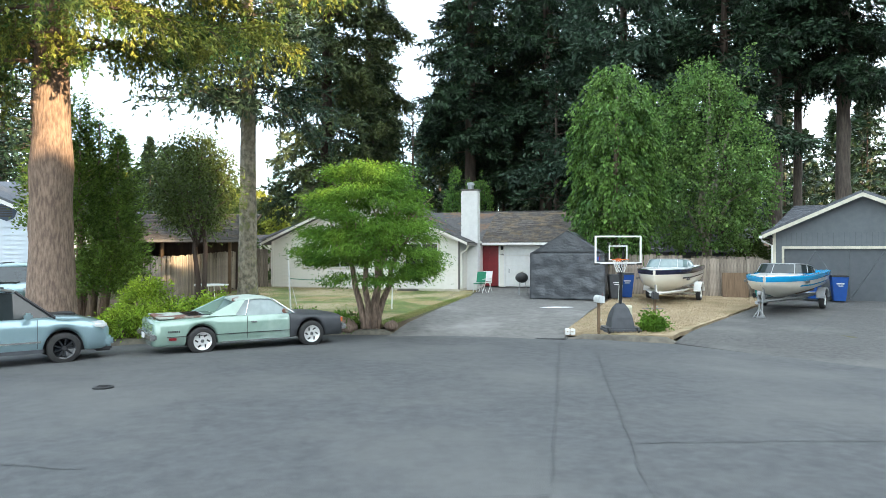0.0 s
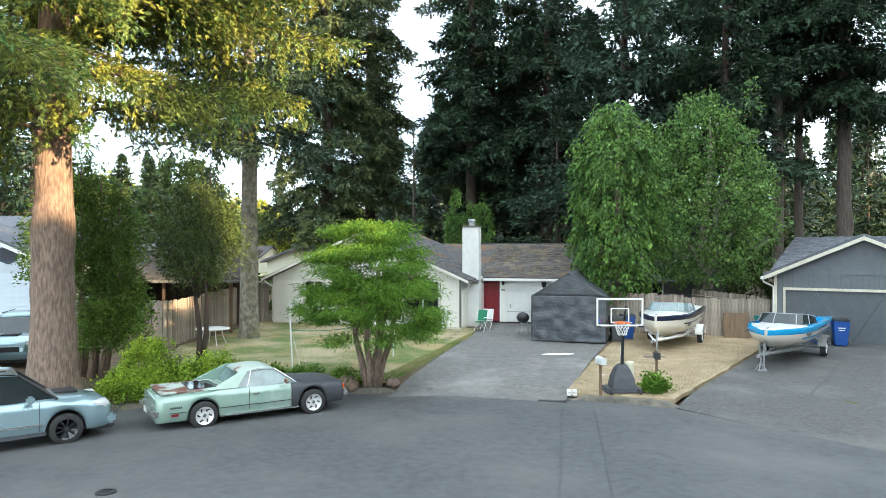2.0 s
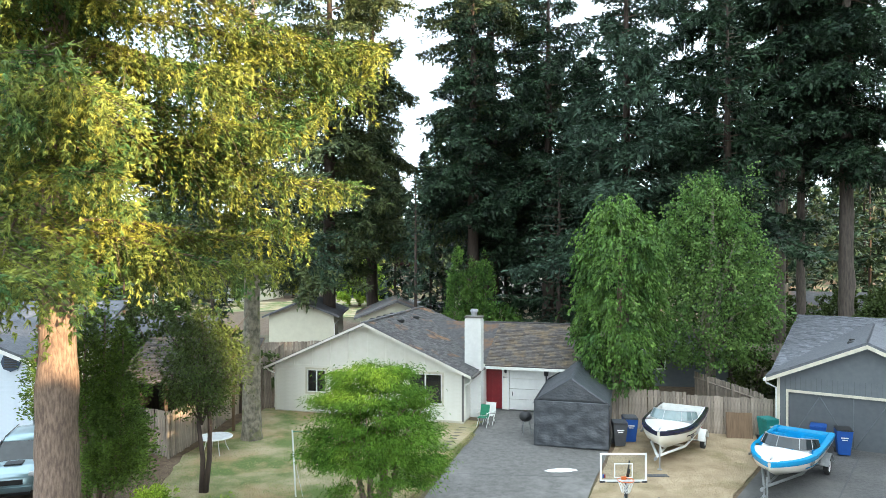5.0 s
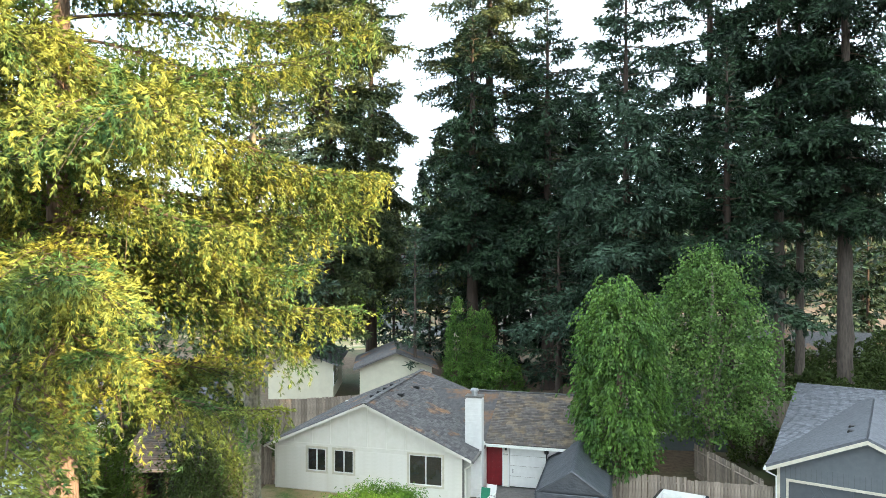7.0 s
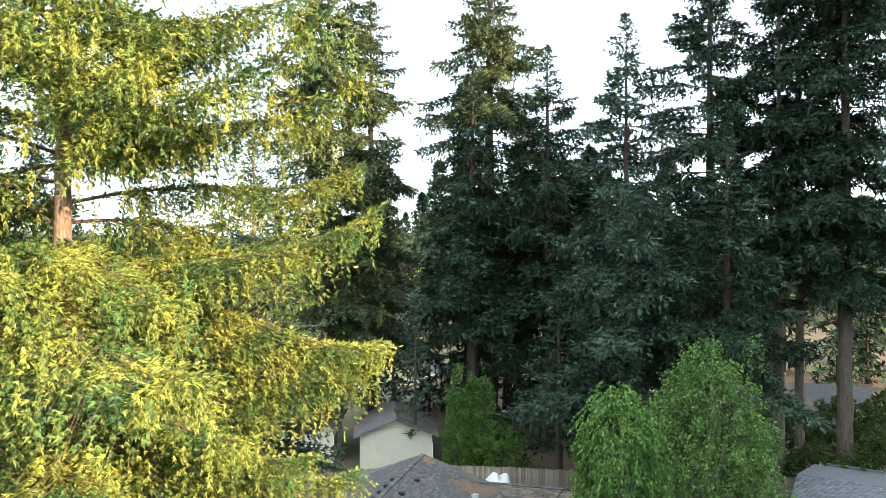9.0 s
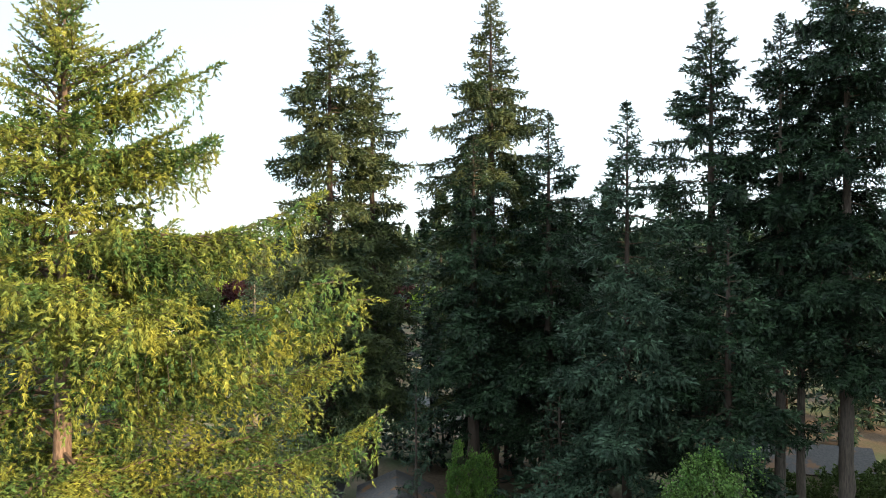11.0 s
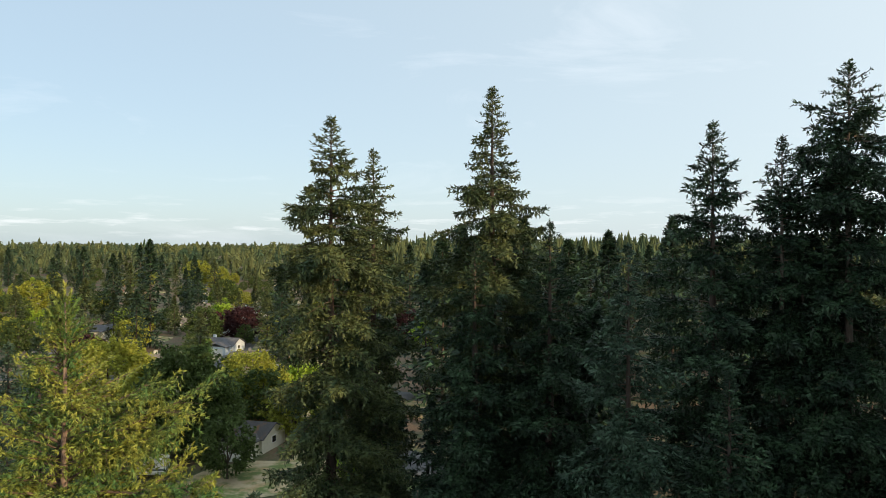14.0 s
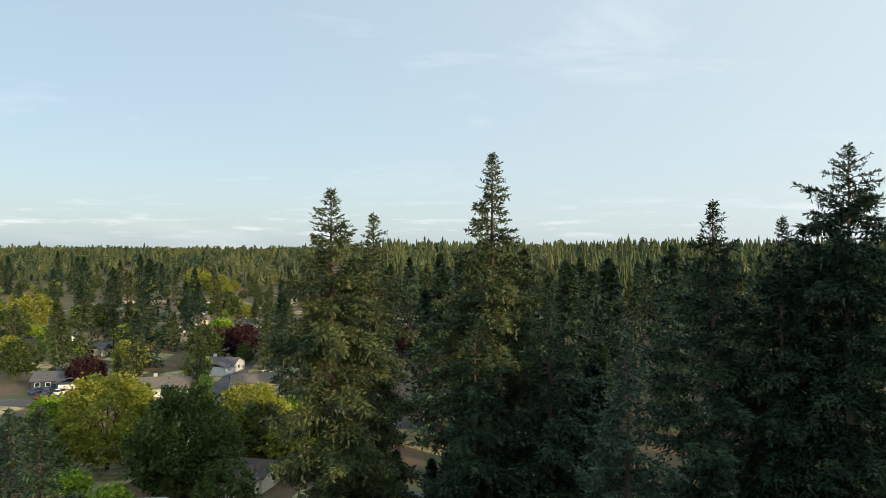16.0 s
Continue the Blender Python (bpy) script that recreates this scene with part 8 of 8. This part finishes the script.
conifer(-41, 66, 24.0, 2.0, lambda d: min(0.70 * d ** 0.74, 4.5), 402, gap=0.04, needle=NEEDLE_BLUE, label="blue-green conifer near the side street", blade=(0.42, 0.18), branch=0.5, gap_s=0.36, step=0.24)
PLACED += [(-33.5, 58), (-41, 66)]
n = 0
while n < 115:
    y = rnd6.uniform(135, 440)
    x = rnd6.uniform(-0.10, 0.72) * y
    if x > 0.2 * y and y < 150:
        continue
    if min((math.hypot(x - a, y - b) for a, b in PLACED), default=99) < 5.5:
        continue
    put(CK[rnd6.choice((0, 1, 1, 2))], x, y, rnd6.uniform(0.85, 1.18))
    n += 1
n = 0
while n < 185:
    y = rnd6.uniform(205, 620)
    x = rnd6.uniform(-0.68, -0.1) * y
    if min((math.hypot(x - a, y - b) for a, b in PLACED), default=99) < 9:
        continue
    if rnd6.random() < 0.5:
        put(BK[rnd6.choice(("green", "green", "light", "yellow"))], x, y, rnd6.uniform(0.5, 0.9))
    else:
        put(CK[rnd6.choice((0, 2, 2, 2))], x, y, rnd6.uniform(0.45, 0.95))
    n += 1

HOUSES = [(-107, 199, 15, 9, 2.8, 14, NAVY, GREY_ROOF), (-76, 190, 15, 9, 2.7, 5, CREAM_WALL, TAN_ROOF), (-33.5, 117, 11, 8, 2.7, -14, CREAM_WALL, SHINGLE), (-46.5, 121, 10, 7, 2.6, 20, BEIGE_WALL, TAN_ROOF), (-52, 196, 14, 9, 2.7, 20, BEIGE_WALL, TAN_ROOF),
          (-72, 225, 13, 9, 2.7, -8, BLUE_WALL, GREY_ROOF), (-128, 262, 14, 9, 2.8, 30, CREAM_WALL, GREY_ROOF), (-105, 290, 15, 9, 2.7, 8, CREAM_WALL, TAN_ROOF), (-82, 275, 14, 9, 2.7, 12, BLUE_WALL, GREY_ROOF), (-58, 250, 14, 9, 2.7, 2, SIDING, TAN_ROOF),
          (-150, 222, 16, 9, 2.7, 24, BEIGE_WALL, TAN_ROOF), (-175, 262, 16, 9, 2.7, 20, SIDING, TAN_ROOF), (-165, 300, 14, 9, 2.7, 40, BLUE_WALL, GREY_ROOF), (-122, 365, 16, 9, 2.8, 34, CREAM_WALL, TAN_ROOF), (-144, 420, 18, 10, 2.8, 10, BEIGE_WALL, TAN_ROOF), (-165, 470, 22, 10, 3.0, 5, SIDING, TAN_ROOF),
          (-95, 345, 15, 9, 2.8, 15, BLUE_WALL, GREY_ROOF), (-110, 470, 22, 10, 4.5, 8, BEIGE_WALL, TAN_ROOF), (-60, 480, 26, 12, 4.5, 8, BEIGE_WALL, TAN_ROOF), (-80, 500, 26, 12, 4.5, 8, SIDING, TAN_ROOF), (-235, 395, 18, 10, 2.8, 20, CREAM_WALL, TAN_ROOF), (-215, 480, 22, 10, 3.0, 0, TERRACOTTA, TAN_ROOF), (-25, 150, 13, 9, 2.7, 60, SIDING, GREY_ROOF), (20, 110, 14, 9, 2.7, 0, SIDING, TAN_ROOF)]
for h in HOUSES:
    far_house(*h)
# bright columnar hedging, a cedar fence and a camper among the nearer houses
for x, y, sc in ((-74.5, 166, 0.95), (-73.0, 166.6, 1.05), (-71.6, 166.2, 0.9), (-70.2, 166.8, 1.0), (-51, 150, 1.65), (-150, 262, 0.9), (-147.5, 262, 1.0), (-145, 262.5, 0.9), (-142.5, 262, 0.95), (-140, 262, 1.0), (-137.5, 262.5, 0.9)):
    c = copy_thing(hedge_kind, pose(x, y, gz(x, y), 0, 0, 40 * x) @ Matrix.Diagonal((sc * 1.2, sc * 1.2, sc, 1)))
    tagged(c, "bright green columnar arborvitae in a hedge among the houses", "tree", "hedge arborvitae")
fence_run([(-38.5, 129), (-29.5, 127)], 1.8, "new orange cedar board fence behind a dark-roofed house", CEDAR_BOARD, board=0.3)
fence_run([(-58, 199), (-44, 202)], 1.8, "orange cedar board fence between far houses", CEDAR_BOARD, board=0.5)
camper = thing("camper", pose(-43.5, 101, gz(-43.5, 101), 0, 0, 6), "white camper trailer parked beside a yard", "camper")
part("body", boxes((-3.6, 3.6, -1.15, 1.15, 0.55, 2.9), bevel=0.18), BOAT_WHITE, camper)
part("stripe", boxes((-3.5, 3.5, -1.162, -1.152, 1.15, 1.4)), GREY_WALL, camper)
for x in (-2.2, 1.6):
    part("window", boxes((x - 0.55, x + 0.55, -1.17, -1.152, 1.6, 2.25), bevel=0.004), DARK_PANE, camper)
for x in (-1.8, 0.4, 2.2):
    part("roof_vent", boxes((x - 0.25, x + 0.25, -0.25, 0.25, 2.9, 3.05), bevel=0.03), VINYL, camper)
part("door", boxes((-0.5, 0.2, -1.175, -1.152, 0.7, 2.5), bevel=0.004), VINYL, camper)
for s_ in (-1, 1):
    wheel(camper, -0.3, s_ * 1.0, 0.36, 0.2, WHEEL, 5, s_)
part("tongue", rods(((3.6, -0.4, 0.6), (4.6, 0, 0.5)), ((3.6, 0.4, 0.6), (4.6, 0, 0.5)), r=0.05, sides=5), STEEL, camper)
CAR_RED = material("dark_red_car_paint", (0.16, 0.012, 0.015), None, 0.25, coat=0.6)
CAR_BLUE = material("blue_car_paint", (0.03, 0.06, 0.16), None, 0.25, coat=0.6)
for x, y, turn, paint, label in ((-109, 188.5, 70, CAR_BLUE, "blue car parked before a navy garage"), (-105.3, 188, 75, CAR_BLUE, "dark blue car parked before a navy garage"), (-101.8, 187.5, 70, BOAT_WHITE, "white car parked before a navy garage"), (-102.5, 180.5, 12, CAR_RED, "dark red car parked along the street"), (-55, 216, 60, BOAT_WHITE, "white van parked on a far drive")):
    wagon(pose(x, y, gz(x, y) + 0.16, 0, 0, turn), paint, label)

# streets and drives between the far houses
for name, pts, w in (("far_street", [(-200, 186), (-110, 178), (-60, 172), (-20, 160), (10, 150)], 4.0), ("far_street", [(-58, 172), (-64, 215), (-72, 262), (-96, 330), (-130, 400)], 3.6), ("far_street", [(-24, 160), (-14, 120), (4, 96)], 3.2)):
    verts, faces = [], []
    fine = []
    for a, b in zip(pts, pts[1:]):
        fine += [(a[0] + (b[0] - a[0]) * k / 8, a[1] + (b[1] - a[1]) * k / 8) for k in range(8)]
    fine.append(pts[-1])
    for i, (x, y) in enumerate(fine):
        a, b = fine[max(i - 1, 0)], fine[min(i + 1, len(fine) - 1)]
        d = Vector((b[0] - a[0], b[1] - a[1])).normalized()
        for s in (-1, 1):
            verts.append((x - d.y * w * s, y + d.x * w * s, gz(x, y) + 0.16))
    faces = [(2 * i, 2 * i + 1, 2 * i + 3, 2 * i + 2) for i in range(len(fine) - 1)]
    tagged(mesh_object("road", verts, faces, ASPHALT), "grey residential street among the far houses", "road", kind="structure")
rl = random.Random(7)
lv, lf = [], []
for k in range(90):
    y = rl.uniform(95, 500)
    x = rl.uniform(-0.66, 0.05) * y
    n, s = len(lv), rl.uniform(5, 13)
    pts = [(x + s * math.cos(6.283 * q / 7) * rl.uniform(0.7, 1.2), y + s * math.sin(6.283 * q / 7) * rl.uniform(0.7, 1.2)) for q in range(7)]
    lv += [(a, b, gz(a, b) + 0.02 + 0.0014 * k) for a, b in pts]
    lf.append(tuple(range(n, n + 7)))
tagged(mesh_object("far_lawns", lv, lf, LAWN), "patches of dry and green lawn among far houses", "lawn", kind="stuff")

# far woods to the horizon: ragged tiers of boughs round each stem, all in one mesh
rw = np.random.RandomState(17)
tris = []
count = 0
while count < 4400:
    open_side = count % 2 == 0
    y = 600 + 1700 * rw.rand() ** 1.1 if open_side else 430 + 1400 * rw.rand() ** 1.6
    x = rw.uniform(-0.74, -0.06) * y if open_side else rw.uniform(-0.10, 0.74) * y
    if open_side and y < 900 and noise.noise((x * 0.006, y * 0.006, 4)) < -0.12:
        count += 1
        continue
    h = (18 + 9 * rw.rand() + 4 * rw.normal() + 6 * noise.noise((x * 0.008, y * 0.008, 0))) * (0.75 if open_side else 1.2)
    g, R, tiers, n = gz(x, y), (2.6 + 2.2 * rw.rand()) * (1 + (y - 430) / 1500) * (1.05 if open_side else 1.3), 5, 7
    round_top = rw.rand() < (0.35 if open_side else 0.08)
    for k in range(tiers):
        f0, f1 = 0.06 + 0.90 * k / tiers, min(0.06 + 0.90 * (k + 2.0) / tiers, 1.0)
        r = (R * 1.3 * math.sin(math.pi * (0.25 + 0.62 * k / tiers)) if round_top else R * (1 - k / tiers) ** 0.75) + 0.2
        a = 6.283 * (np.arange(n) + 0.8 * rw.rand(n)) / n
        q = r * (0.68 + 0.5 * rw.rand(n))
        ring = np.stack([x + q * np.cos(a), y + q * np.sin(a), g + h * (f0 + 0.06 * rw.rand(n))], 1)
        b = a + 3.1416 / n
        dip = np.stack([x + 0.62 * q * np.cos(b), y + 0.62 * q * np.sin(b), g + h * (f0 + 0.07 + 0.05 * rw.rand(n))], 1)
        top = np.tile([x, y, g + h * (0.72 + 0.05 * k if round_top else f1)], (n, 1))
        tris.append(np.stack([top, ring, dip], 1))
        tris.append(np.stack([top, dip, np.roll(ring, -1, 0)], 1))
    count += 1
V = np.concatenate(tris).reshape(-1, 3)
woods = mesh_object("far_woods", V.tolist(), np.arange(len(V)).reshape(-1, 3).tolist(), FAR_NEEDLE)
tagged(woods, "distant dark green conifer woods to the horizon", "woods", kind="stuff")
